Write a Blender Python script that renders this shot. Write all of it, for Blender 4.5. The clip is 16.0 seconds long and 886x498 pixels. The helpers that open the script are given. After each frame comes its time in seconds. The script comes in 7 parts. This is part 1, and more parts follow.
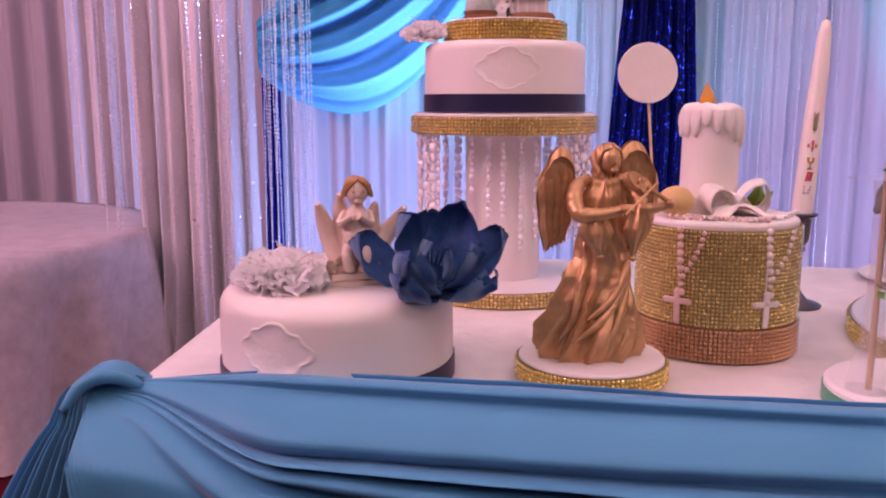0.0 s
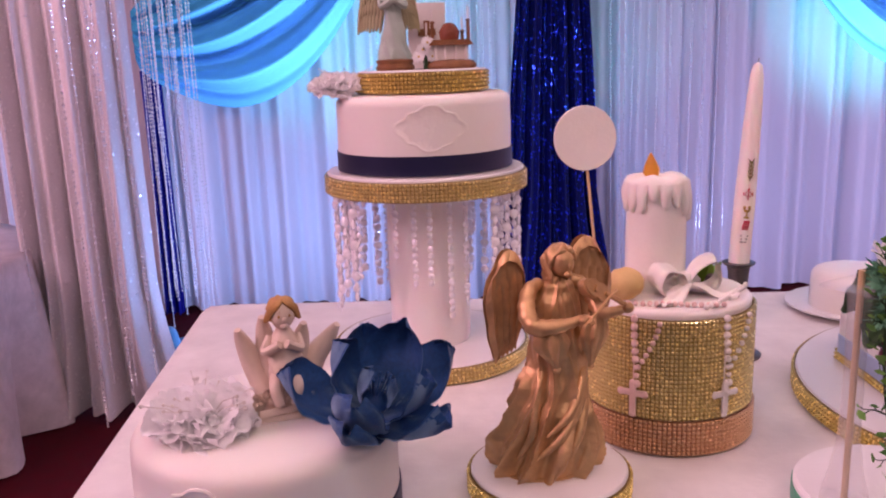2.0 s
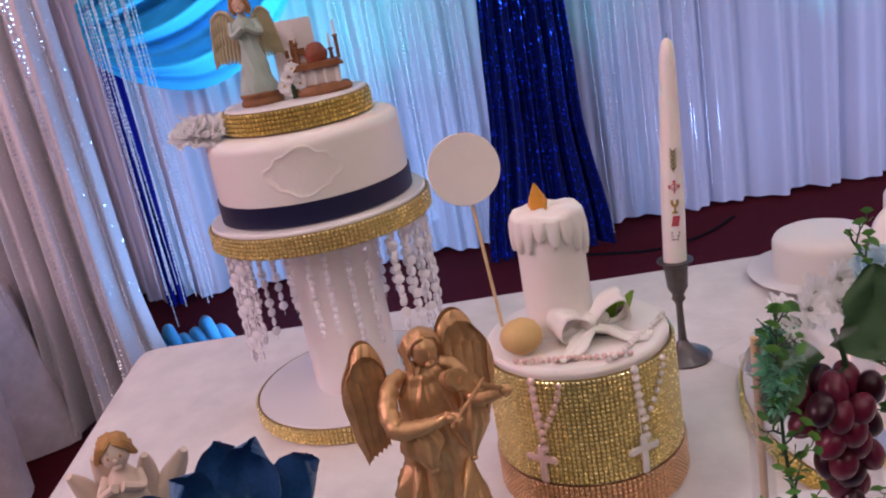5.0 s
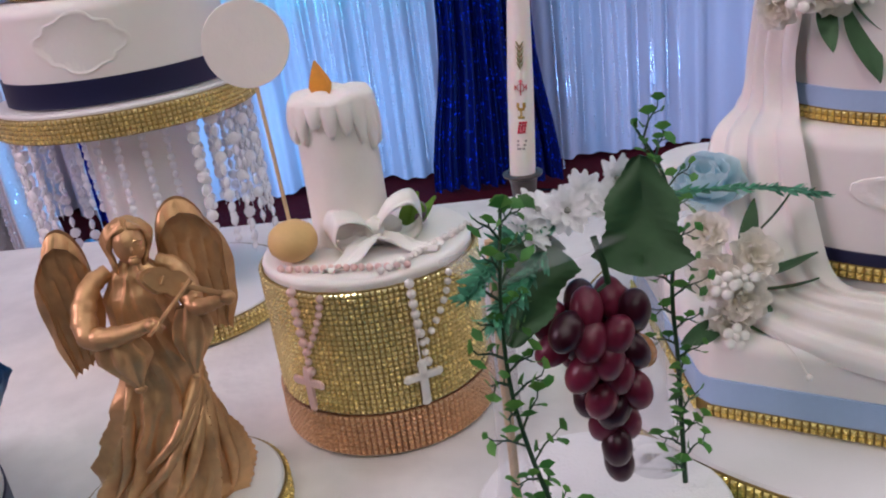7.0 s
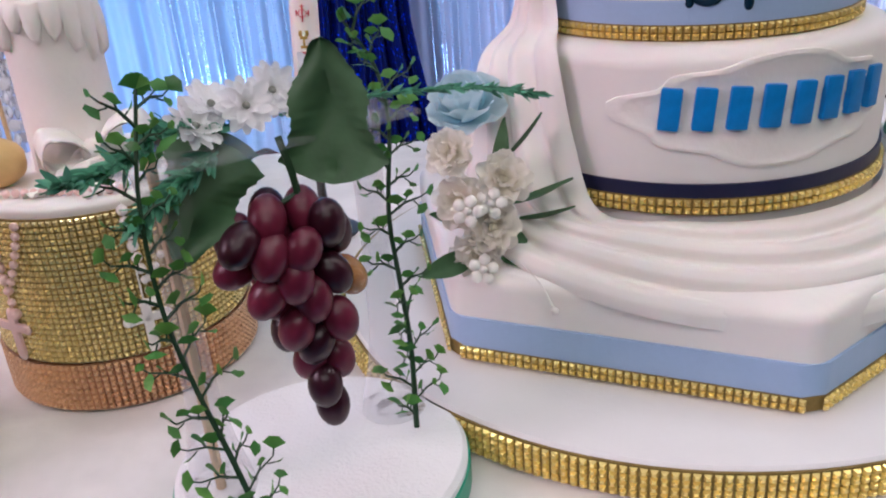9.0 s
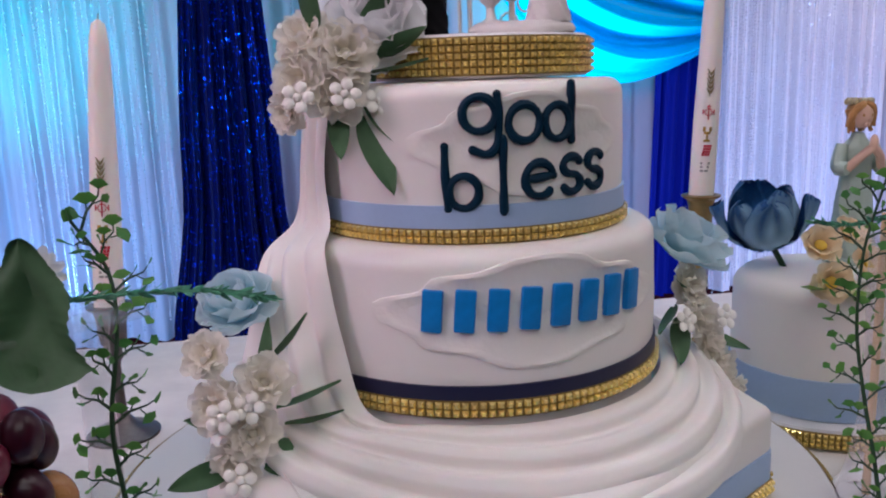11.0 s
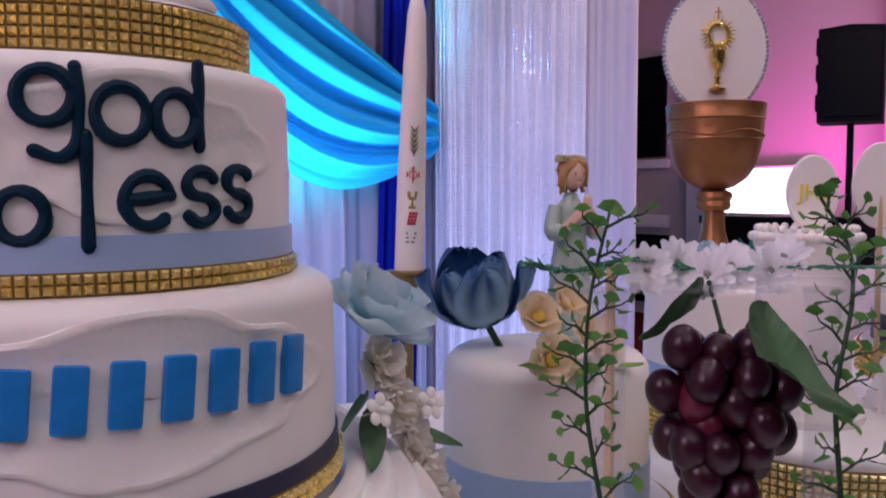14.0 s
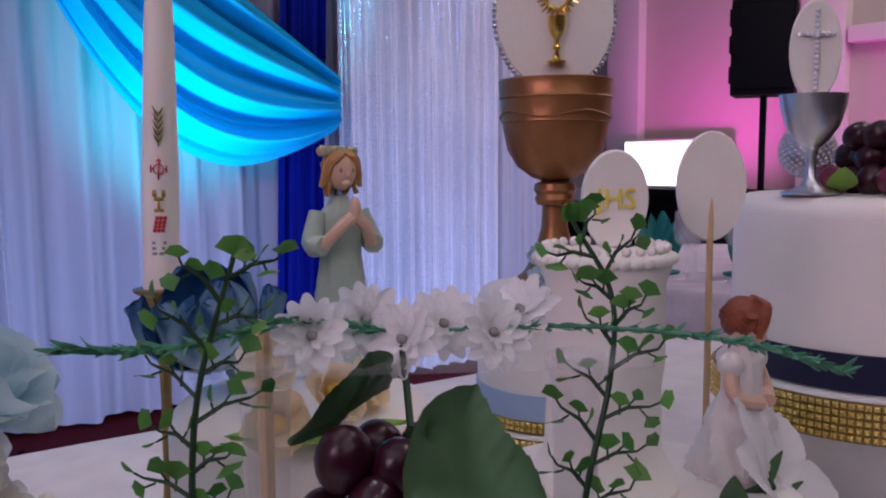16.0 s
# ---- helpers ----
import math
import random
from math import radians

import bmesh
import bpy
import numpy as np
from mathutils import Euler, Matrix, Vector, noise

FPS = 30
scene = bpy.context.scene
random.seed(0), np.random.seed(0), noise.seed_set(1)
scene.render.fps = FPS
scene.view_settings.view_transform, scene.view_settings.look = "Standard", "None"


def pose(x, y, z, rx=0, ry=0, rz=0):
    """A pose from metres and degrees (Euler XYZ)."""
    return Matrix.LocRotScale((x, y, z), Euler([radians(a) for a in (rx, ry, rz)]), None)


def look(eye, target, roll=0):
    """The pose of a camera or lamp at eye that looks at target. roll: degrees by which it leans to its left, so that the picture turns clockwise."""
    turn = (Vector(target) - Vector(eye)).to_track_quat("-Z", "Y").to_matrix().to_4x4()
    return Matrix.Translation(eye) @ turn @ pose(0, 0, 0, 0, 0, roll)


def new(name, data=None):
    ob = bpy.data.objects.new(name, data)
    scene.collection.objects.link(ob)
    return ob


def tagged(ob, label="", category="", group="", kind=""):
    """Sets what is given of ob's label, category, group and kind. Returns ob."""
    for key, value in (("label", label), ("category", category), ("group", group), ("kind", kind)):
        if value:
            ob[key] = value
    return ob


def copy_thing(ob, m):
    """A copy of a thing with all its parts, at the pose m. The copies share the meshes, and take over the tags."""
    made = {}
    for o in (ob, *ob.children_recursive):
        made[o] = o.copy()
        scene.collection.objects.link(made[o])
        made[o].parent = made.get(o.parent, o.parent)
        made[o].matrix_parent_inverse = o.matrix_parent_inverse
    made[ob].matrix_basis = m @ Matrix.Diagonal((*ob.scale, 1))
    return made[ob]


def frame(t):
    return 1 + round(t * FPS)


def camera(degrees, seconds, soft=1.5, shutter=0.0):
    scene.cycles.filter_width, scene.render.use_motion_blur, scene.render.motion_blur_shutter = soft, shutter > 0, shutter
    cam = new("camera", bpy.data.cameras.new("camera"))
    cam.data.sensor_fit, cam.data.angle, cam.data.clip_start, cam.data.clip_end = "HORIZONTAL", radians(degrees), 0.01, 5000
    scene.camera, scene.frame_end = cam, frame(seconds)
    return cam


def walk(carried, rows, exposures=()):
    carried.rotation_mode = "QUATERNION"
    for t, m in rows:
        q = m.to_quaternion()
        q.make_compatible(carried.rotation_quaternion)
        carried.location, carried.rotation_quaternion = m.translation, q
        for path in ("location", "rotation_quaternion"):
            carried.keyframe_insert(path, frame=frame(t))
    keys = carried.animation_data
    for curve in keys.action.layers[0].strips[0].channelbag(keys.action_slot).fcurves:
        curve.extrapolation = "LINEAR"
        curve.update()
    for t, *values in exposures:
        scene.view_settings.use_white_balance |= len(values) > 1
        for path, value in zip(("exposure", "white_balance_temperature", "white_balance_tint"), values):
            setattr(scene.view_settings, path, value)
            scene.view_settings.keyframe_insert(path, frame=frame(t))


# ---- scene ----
cam = camera(55.6, 16.0, soft=2.0)
METRES, EYE, TILT, LEAN, TURN = 1.4, 1.04, -10.0, 0.0, 0.0
ROWS = [
    (0.0, 0.0, 0.0, 0.0, -0.0, 0.0, -0.0),
    (0.5, -0.0234, 0.0282, 0.0234, -3.2, -1.05, 0.82),
    (1.0, -0.028, 0.0507, 0.0508, -5.3, -1.27, 1.59),
    (1.5, -0.0257, 0.0655, 0.081, -6.66, -1.75, 2.31),
    (2.0, -0.0241, 0.0697, 0.1075, -7.18, -3.02, 3.19),
    (2.5, -0.0155, 0.0678, 0.1443, -7.38, -3.37, 4.73),
    (3.0, -0.0071, 0.0585, 0.1856, -7.13, -2.88, 6.66),
    (5.5, 0.1445, 0.1639, 0.1779, -5.95, -9.52, 11.41),
    (6.0, 0.1759, 0.1823, 0.1607, -5.9, -10.49, 10.13),
    (6.5, 0.2045, 0.1938, 0.1438, -6.12, -11.63, 9.31),
    (7.0, 0.2369, 0.2038, 0.1266, -6.58, -12.44, 8.24),
    (7.5, 0.2589, 0.2108, 0.109, -7.88, -13.23, 7.05),
    (8.0, 0.2744, 0.2189, 0.0953, -9.53, -14.01, 6.61),
    (8.5, 0.2943, 0.2282, 0.0829, -11.59, -14.57, 6.34),
    (9.0, 0.3215, 0.2306, 0.0761, -12.98, -14.24, 6.36),
    (9.5, 0.3396, 0.2305, 0.0765, -15.57, -13.26, 6.09),
    (10.0, 0.3563, 0.2249, 0.0753, -17.66, -10.08, 5.8),
    (12.5, 0.4164, 0.2305, 0.0661, -24.82, 5.6, 4.77),
    (13.0, 0.4304, 0.2619, 0.0625, -28.64, 5.99, 5.38),
    (13.5, 0.4481, 0.2916, 0.0548, -33.55, 5.07, 6.01),
    (14.0, 0.4698, 0.3184, 0.045, -37.98, 3.88, 6.35),
    (14.5, 0.5081, 0.3375, 0.0507, -42.06, 3.24, 7.08),
    (15.0, 0.5395, 0.3449, 0.0542, -44.2, 3.1, 7.56),
    (15.5, 0.5749, 0.348, 0.051, -43.97, 2.74, 7.21),
    (16.0, 0.6147, 0.3398, 0.0631, -42.33, 1.4, 7.19),
]
EXPOSURES = [(0.0, -0.57, 7900, 60), (1.5, -0.66, 7950, 60), (2.5, -0.62, 7600, 26), (3.0, -0.82, 7450, 16), (5.5, -0.84, 6800, 18), (6.5, -0.68, 6100, -6), (7.0, -0.70, 6250, 1), (8.0, -0.56, 5800, -12), (8.5, -0.54, 5850, -24), (9.0, -0.4, 6200, 2), (10.0, -0.45, 6400, 8), (12.5, -1.24, 5600, 6), (13.5, -1.12, 6150, 20), (14.0, -0.92, 6300, 24), (14.5, -0.88, 6300, 22), (15.0, -1.0, 6250, 20), (16.0, -1.25, 6150, 17)]
walk(cam, [(t, pose(0, 0, EYE, TILT, LEAN, TURN) @ pose(METRES * x, METRES * y, METRES * z, 90 + pitch, roll, yaw)) for t, x, y, z, yaw, pitch, roll in ROWS], EXPOSURES)

# ---- light ----
world = bpy.data.worlds.new("hall")
scene.world = world
world.use_nodes = True
world.node_tree.nodes["Background"].inputs[0].default_value = (0.55, 0.45, 0.75, 1)
world.node_tree.nodes["Background"].inputs[1].default_value = 0.05


def lamp(name, kind, m, power, colour, size=0.2, size_y=None, spot=60, blend=0.6):
    d = bpy.data.lights.new(name, kind)
    d.energy, d.color = power, colour
    if kind == "AREA":
        d.size = size
        if size_y:
            d.shape, d.size_y = "RECTANGLE", size_y
    elif kind == "SPOT":
        d.spot_size, d.spot_blend, d.shadow_soft_size = radians(spot), blend, size
    else:
        d.shadow_soft_size = size
    ob = new(name, d)
    ob.matrix_world = m
    return ob


# large unseen fill lamps added overhead for the table, left drapes and far wall
lamp("unseen_fill_light", "AREA", look((0.4, -1.6, 3.0), (0.5, 0.9, 0.8)), 38, (1.0, 0.93, 0.92), 2.6, 1.6)
lamp("unseen_fill_light", "AREA", look((0.9, 1.0, 3.1), (0.9, 1.0, 0.0)), 5, (1.0, 0.94, 0.95), 2.0, 1.2)
lamp("unseen_fill_light", "AREA", look((-2.8, 0.6, 3.0), (-0.8, 2.8, 0.8)), 190, (1.0, 0.68, 0.86), 2.0, 2.0)
lamp("unseen_fill_light", "AREA", look((4.6, 1.2, 3.0), (5.0, 2.8, 0.8)), 125, (1.0, 0.80, 0.82), 2.0, 2.0)
# small unseen spots, added so stones, sequins and gold paint catch crisp highlights
for x, y, c in ((-0.6, -0.2, (1.0, 0.82, 0.84)), (0.5, -0.5, (1.0, 0.92, 0.88)), (1.5, -0.2, (1.0, 0.88, 0.86)), (-0.2, 1.5, (1.0, 0.92, 0.95)), (1.2, 1.6, (0.92, 0.94, 1.0)), (2.4, 0.4, (1.0, 0.86, 0.86))):
    lamp("sparkle_spot", "SPOT", look((x, y, 3.12), (0.5 + 0.3 * x, 0.9, 0.75)), 46 if x in (-0.6, 2.4) else 33, c, 0.07, spot=70, blend=0.8)
# coloured uplights on the floor in front of the drapes
for x, c, p in ((-0.20, (0.18, 0.45, 1.0), 22), (0.45, (0.18, 0.46, 1.0), 26), (1.65, (0.22, 0.42, 1.0), 12), (2.55, (0.20, 0.42, 1.0), 12), (3.6, (0.34, 0.48, 1.0), 26)):
    lamp("uplight_beam", "AREA", look((x, (3.2 if x < 0 else 2.75) - 0.11 * x, 0.10), (x + 0.05, 4.0 - 0.11 * x, 1.5)), p, c, 0.5, 0.2)
for x, tx, p, wide in ((0.35, -0.10, 230, 62), (0.5, 0.45, 75, 62), (1.1, 1.15, 60, 60), (1.85, 2.50, 440, 48)):
    lamp("uplight_beam", "SPOT", look((x, 3.1 - 0.11 * x, 0.12), (tx, 3.9 - 0.11 * x, 1.65)), p, (0.0, 0.80, 1.0), 0.08, spot=wide, blend=1.0)
lamp("uplight_beam", "SPOT", look((5.6, 3.35, 0.95), (6.3, 3.45, 1.9)), 80, (1.0, 0.07, 0.70), 0.10, spot=140, blend=1.0)
lamp("uplight_beam", "SPOT", look((5.6, 1.9, 0.35), (6.3, 1.9, 1.5)), 90, (1.0, 0.10, 0.72), 0.10, spot=140, blend=1.0)


# ---- materials ----
def mat(name, base, rough=0.5, metal=0.0, var=0.08, vscale=30.0, bump=0.05, bscale=250.0, coat=0.0, sheen=0.0, trans=0.0,
        ior=1.45, sss=0.0, island=0.0, tone=None, rvar=0.1, emit=0.0, spec=0.5, alpha=1.0, thin=0.0):
    """A procedural surface: colour varied at two scales, fine relief, uneven gloss. tone: a second colour, mixed by the mesh's own dye value."""
    m = bpy.data.materials.new(name)
    m.use_nodes = True
    nt = m.node_tree
    N, L = nt.nodes, nt.links
    b = N["Principled BSDF"]
    co = N.new("ShaderNodeTexCoord")

    def noise_node(scale, detail):
        n = N.new("ShaderNodeTexNoise")
        n.inputs["Scale"].default_value, n.inputs["Detail"].default_value = scale, detail
        L.new(co.outputs["Object"], n.inputs["Vector"])
        return n

    def maths(op, a, c):
        n = N.new("ShaderNodeMath")
        n.operation = op
        for k, s in enumerate((a, c)):
            if isinstance(s, (int, float)):
                n.inputs[k].default_value = s
            else:
                L.new(s, n.inputs[k])
        return n.outputs[0]

    big, fine = noise_node(vscale, 3), noise_node(bscale, 2)
    mixv = maths("ADD", maths("MULTIPLY", big.outputs[0], 0.7), maths("MULTIPLY", fine.outputs[0], 0.3))
    if island:
        geo = N.new("ShaderNodeNewGeometry")
        mixv = maths("ADD", maths("MULTIPLY", mixv, 1 - island), maths("MULTIPLY", geo.outputs["Random Per Island"], island))
    mix = N.new("ShaderNodeMix")
    mix.data_type = "RGBA"
    L.new(mixv, mix.inputs[0])
    mix.inputs[6].default_value = (*[c * (1 - 2 * var) for c in base], 1)
    mix.inputs[7].default_value = (*[min(1, c * (1 + 2 * var)) for c in base], 1)
    out = mix.outputs[2]
    if tone:
        at = N.new("ShaderNodeAttribute")
        at.attribute_name = "dye"
        mx = N.new("ShaderNodeMix")
        mx.data_type = "RGBA"
        L.new(at.outputs["Fac"], mx.inputs[0])
        L.new(out, mx.inputs[6])
        mx.inputs[7].default_value = (*tone, 1)
        out = mx.outputs[2]
    L.new(out, b.inputs["Base Color"])
    L.new(maths("ADD", maths("MULTIPLY", mixv, 2 * rvar), rough - rvar), b.inputs["Roughness"])
    b.inputs["Metallic"].default_value, b.inputs["Coat Weight"].default_value = metal, coat
    b.inputs["Sheen Weight"].default_value, b.inputs["Transmission Weight"].default_value = sheen, trans
    b.inputs["IOR"].default_value, b.inputs["Subsurface Weight"].default_value = ior, sss
    b.inputs["Subsurface Scale"].default_value = 0.01
    b.inputs["Specular IOR Level"].default_value = spec
    b.inputs["Alpha"].default_value = alpha
    if emit:
        b.inputs["Emission Color"].default_value, b.inputs["Emission Strength"].default_value = (*base, 1), emit
    if bump:
        bp = N.new("ShaderNodeBump")
        bp.inputs["Strength"].default_value, bp.inputs["Distance"].default_value = min(1, bump * 4), 0.002
        L.new(fine.outputs[0], bp.inputs["Height"])
        L.new(bp.outputs[0], b.inputs["Normal"])
    if thin:
        tr, ms = N.new("ShaderNodeBsdfTranslucent"), N.new("ShaderNodeMixShader")
        L.new(out, tr.inputs[0])
        ms.inputs[0].default_value = thin
        L.new(b.outputs[0], ms.inputs[1])
        L.new(tr.outputs[0], ms.inputs[2])
        L.new(ms.outputs[0], N["Material Output"].inputs["Surface"])
    return m


def sequin(name, cloth, sparkle, scale, density, rough=0.5, flake=0.25, sheen=0.2, spec=0.5):
    """Cloth set with small flakes that each face their own way."""
    m = mat(name, cloth, rough, var=0.15, vscale=3, bump=0.1, bscale=120, sheen=sheen, spec=spec)
    N, L = m.node_tree.nodes, m.node_tree.links
    b, outp = N["Principled BSDF"], N["Material Output"]
    co = N.new("ShaderNodeTexCoord")
    vo = N.new("ShaderNodeTexVoronoi")
    vo.inputs["Scale"].default_value = scale
    L.new(co.outputs["Object"], vo.inputs["Vector"])
    ge = N.new("ShaderNodeNewGeometry")
    sub = N.new("ShaderNodeVectorMath")
    sub.operation = "SUBTRACT"
    L.new(vo.outputs["Color"], sub.inputs[0])
    sub.inputs[1].default_value = (0.5, 0.5, 0.5)
    mad = N.new("ShaderNodeVectorMath")
    mad.operation = "MULTIPLY_ADD"
    L.new(sub.outputs[0], mad.inputs[0])
    mad.inputs[1].default_value = (1.3, 1.3, 1.3)
    L.new(ge.outputs["Normal"], mad.inputs[2])
    nor = N.new("ShaderNodeVectorMath")
    nor.operation = "NORMALIZE"
    L.new(mad.outputs[0], nor.inputs[0])
    g = N.new("ShaderNodeBsdfPrincipled")
    g.inputs["Base Color"].default_value, g.inputs["Metallic"].default_value = (*sparkle, 1), 0.6
    g.inputs["Roughness"].default_value = flake
    L.new(nor.outputs[0], g.inputs["Normal"])
    sep = N.new("ShaderNodeSeparateColor")
    L.new(vo.outputs["Color"], sep.inputs[0])
    lt = N.new("ShaderNodeMath")
    lt.operation = "LESS_THAN"
    L.new(sep.outputs[2], lt.inputs[0])
    lt.inputs[1].default_value = density
    ms = N.new("ShaderNodeMixShader")
    L.new(lt.outputs[0], ms.inputs[0])
    L.new(b.outputs[0], ms.inputs[1])
    L.new(g.outputs[0], ms.inputs[2])
    L.new(ms.outputs[0], outp.inputs["Surface"])
    return m


FONDANT = mat("fondant", (0.83, 0.80, 0.76), 0.42, var=0.02, vscale=18, bump=0.02, bscale=160, sss=0.12, rvar=0.06)
ICING = mat("moulded_icing", (0.84, 0.81, 0.76), 0.5, var=0.03, vscale=40, bump=0.06, bscale=220, sss=0.1)
BOARD = mat("cake_board", (0.77, 0.76, 0.75), 0.4, var=0.02, vscale=20, bump=0.02)
FOAM = mat("foam_board", (0.86, 0.86, 0.86), 0.7, var=0.02, bump=0.12, bscale=400)
CLOTH = mat("table_linen", (0.75, 0.73, 0.71), 0.6, var=0.13, vscale=16, bump=0.22, bscale=38, sheen=0.2)
DAMASK = mat("damask_cloth", (0.66, 0.60, 0.62), 0.5, var=0.22, vscale=16, bump=0.12, bscale=55, sheen=0.3)
BLUECLOTH = mat("blue_poly_cloth", (0.022, 0.29, 0.50), 0.6, var=0.05, vscale=8, bump=0.03, bscale=300, sheen=0.25)
TURQ = mat("turquoise_drape", (0.010, 0.50, 0.82), 0.45, var=0.06, vscale=4, bump=0.03, bscale=90, spec=0.15)
NAVYRIB = mat("navy_satin_ribbon", (0.007, 0.009, 0.045), 0.45, var=0.12, vscale=30, bump=0.02, sheen=0.05)
BLUERIB = mat("pale_blue_satin", (0.36, 0.50, 0.72), 0.35, var=0.05, vscale=20, bump=0.02)
GOLDGEM = mat("gold_rhinestone", (0.95, 0.72, 0.25), 0.24, metal=0.55, var=0.07, island=0.4, bump=0.0, rvar=0.12)
PALEGEM = mat("pale_gold_rhinestone", (0.93, 0.76, 0.36), 0.24, metal=0.55, var=0.06, island=0.4, bump=0.0, rvar=0.12)
ROSEGEM = mat("rose_gold_rhinestone", (0.86, 0.56, 0.34), 0.22, metal=0.6, var=0.07, island=0.4, bump=0.0, rvar=0.10)
GOLDNET = mat("gold_net_backing", (0.26, 0.18, 0.05), 0.5, metal=0.4, var=0.2, vscale=200, bump=0.05)
ROSENET = mat("rose_net_backing", (0.24, 0.11, 0.055), 0.5, metal=0.4, var=0.2, vscale=200, bump=0.05)
BRONZE = mat("gold_painted_resin", (0.64, 0.37, 0.18), 0.40, metal=0.55, var=0.32, vscale=24, bump=0.14, bscale=120, rvar=0.14)
CHALICE = mat("bronze_paint", (0.34, 0.155, 0.06), 0.38, metal=0.65, var=0.18, vscale=25, bump=0.06, bscale=120)
BRASS = mat("aged_brass", (0.34, 0.24, 0.10), 0.38, metal=0.9, var=0.25, vscale=45, bump=0.05)
PEWTER = mat("dark_pewter", (0.13, 0.12, 0.12), 0.38, metal=0.85, var=0.25, vscale=45, bump=0.05)
SILVER = mat("silver_plate", (0.70, 0.72, 0.76), 0.36, metal=1.0, var=0.06, bump=0.02)
GOLD = mat("polished_gold", (0.85, 0.60, 0.16), 0.22, metal=1.0, var=0.08, bump=0.02)
WAX = mat("wax", (0.84, 0.80, 0.76), 0.4, var=0.02, bump=0.02, sss=0.3)
FLAME = mat("amber_sugar", (0.72, 0.32, 0.05), 0.3, var=0.15, vscale=60, bump=0.03, sss=0.2)
BREAD = mat("tan_sugar_paste", (0.70, 0.48, 0.20), 0.5, var=0.08, vscale=30, bump=0.04)
CRYSTAL = mat("clear_crystal", (0.92, 0.92, 0.97), 0.08, var=0.0, bump=0.0, rvar=0.0, alpha=0.92, coat=0.8)
GLASS = mat("clear_acrylic", (0.88, 0.90, 0.94), 0.06, var=0.0, bump=0.0, rvar=0.0, alpha=0.20, coat=0.5)
CLEARPLATE = mat("clear_sheet", (0.90, 0.93, 0.95), 0.05, var=0.0, bump=0.0, rvar=0.0, alpha=0.10, coat=0.3)
ACRYLIC = mat("frosted_column", (0.84, 0.81, 0.80), 0.35, var=0.02, bump=0.02, sss=0.2)
CARPET = mat("red_carpet", (0.085, 0.004, 0.010), 0.9, var=0.25, vscale=25, bump=0.2, bscale=500, spec=0.2)
PLASTER = mat("cream_plaster", (0.56, 0.49, 0.43), 0.7, var=0.03, vscale=3, bump=0.04)
TRIM = mat("white_woodwork", (0.76, 0.72, 0.68), 0.45, var=0.03, vscale=6, bump=0.02)
CEIL = mat("ceiling_paint", (0.50, 0.48, 0.46), 0.8, var=0.02, vscale=4, bump=0.04)
BLACK = mat("black_plastic", (0.005, 0.005, 0.006), 0.7, var=0.2, vscale=60, bump=0.05, spec=0.08)
DARKGRILLE = mat("dark_grille", (0.005, 0.005, 0.006), 0.7, var=0.3, vscale=40, bump=0.1, spec=0.1)
WHITEDRAPE = mat("white_voile", (0.74, 0.72, 0.78), 0.7, var=0.05, vscale=2, bump=0.05, bscale=200, sheen=0.3, thin=0.25)
SHIMMER = sequin("shimmer_voile", (0.82, 0.80, 0.86), (1.0, 1.0, 1.0), 160, 0.03, 0.6, 0.35)
NAVYSEQ = sequin("navy_sequin_cloth", (0.001, 0.002, 0.040), (0.03, 0.09, 1.0), 130, 0.09, 0.6, 0.16, 0.0, 0.15)
NAVYVEIL = mat("royal_blue_cloth", (0.006, 0.014, 0.26), 0.6, var=0.1, vscale=4, bump=0.05, spec=0.1)
TINSEL = mat("silver_tinsel", (0.92, 0.92, 1.0), 0.15, metal=0.3, var=0.06, island=0.9, bump=0.0)
BLUEPETAL = mat("blue_dyed_petal", (0.005, 0.078, 0.25), 0.5, var=0.40, vscale=22, bump=0.12, bscale=120, tone=(0.34, 0.58, 0.78), sheen=0.05, thin=0.12)
PALEPETAL = mat("pale_blue_petal", (0.52, 0.76, 0.84), 0.6, var=0.05, vscale=30, bump=0.04, tone=(0.78, 0.88, 0.91), thin=0.6)
WHITEPETAL = mat("white_silk_petal", (0.95, 0.95, 0.96), 0.6, var=0.02, vscale=60, bump=0.03, thin=0.38)
STARPETAL = mat("white_star_petal", (0.90, 0.88, 0.82), 0.5, var=0.03, vscale=60, bump=0.03)
CREAMPETAL = mat("cream_silk_petal", (0.94, 0.88, 0.76), 0.65, var=0.05, vscale=60, bump=0.04, tone=(0.97, 0.94, 0.87), thin=0.45)
PEACHPETAL = mat("peach_silk_petal", (0.82, 0.66, 0.40), 0.6, var=0.06, vscale=50, bump=0.05, tone=(0.90, 0.80, 0.60), thin=0.45)
YELLOW = mat("yellow_stamen", (0.62, 0.42, 0.05), 0.6, var=0.15, bump=0.05)
GREYDOT = mat("grey_flower_eye", (0.30, 0.31, 0.28), 0.6, var=0.15, bump=0.05)
VINE = mat("dark_green_stem", (0.018, 0.055, 0.022), 0.5, var=0.15, bump=0.05)
LEAFLET = mat("green_leaflet", (0.050, 0.19, 0.040), 0.5, var=0.25, vscale=60, island=0.6, bump=0.03, tone=(0.20, 0.44, 0.08), thin=0.3)
FERN = mat("blue_green_fern", (0.13, 0.38, 0.24), 0.5, var=0.35, island=0.7, bump=0.03, thin=0.35)
LEAF = mat("dark_leaf_cloth", (0.055, 0.130, 0.055), 0.6, var=0.22, vscale=40, bump=0.12, bscale=90)
LIME = mat("lime_leaf", (0.20, 0.38, 0.05), 0.5, var=0.15, vscale=40, bump=0.06)
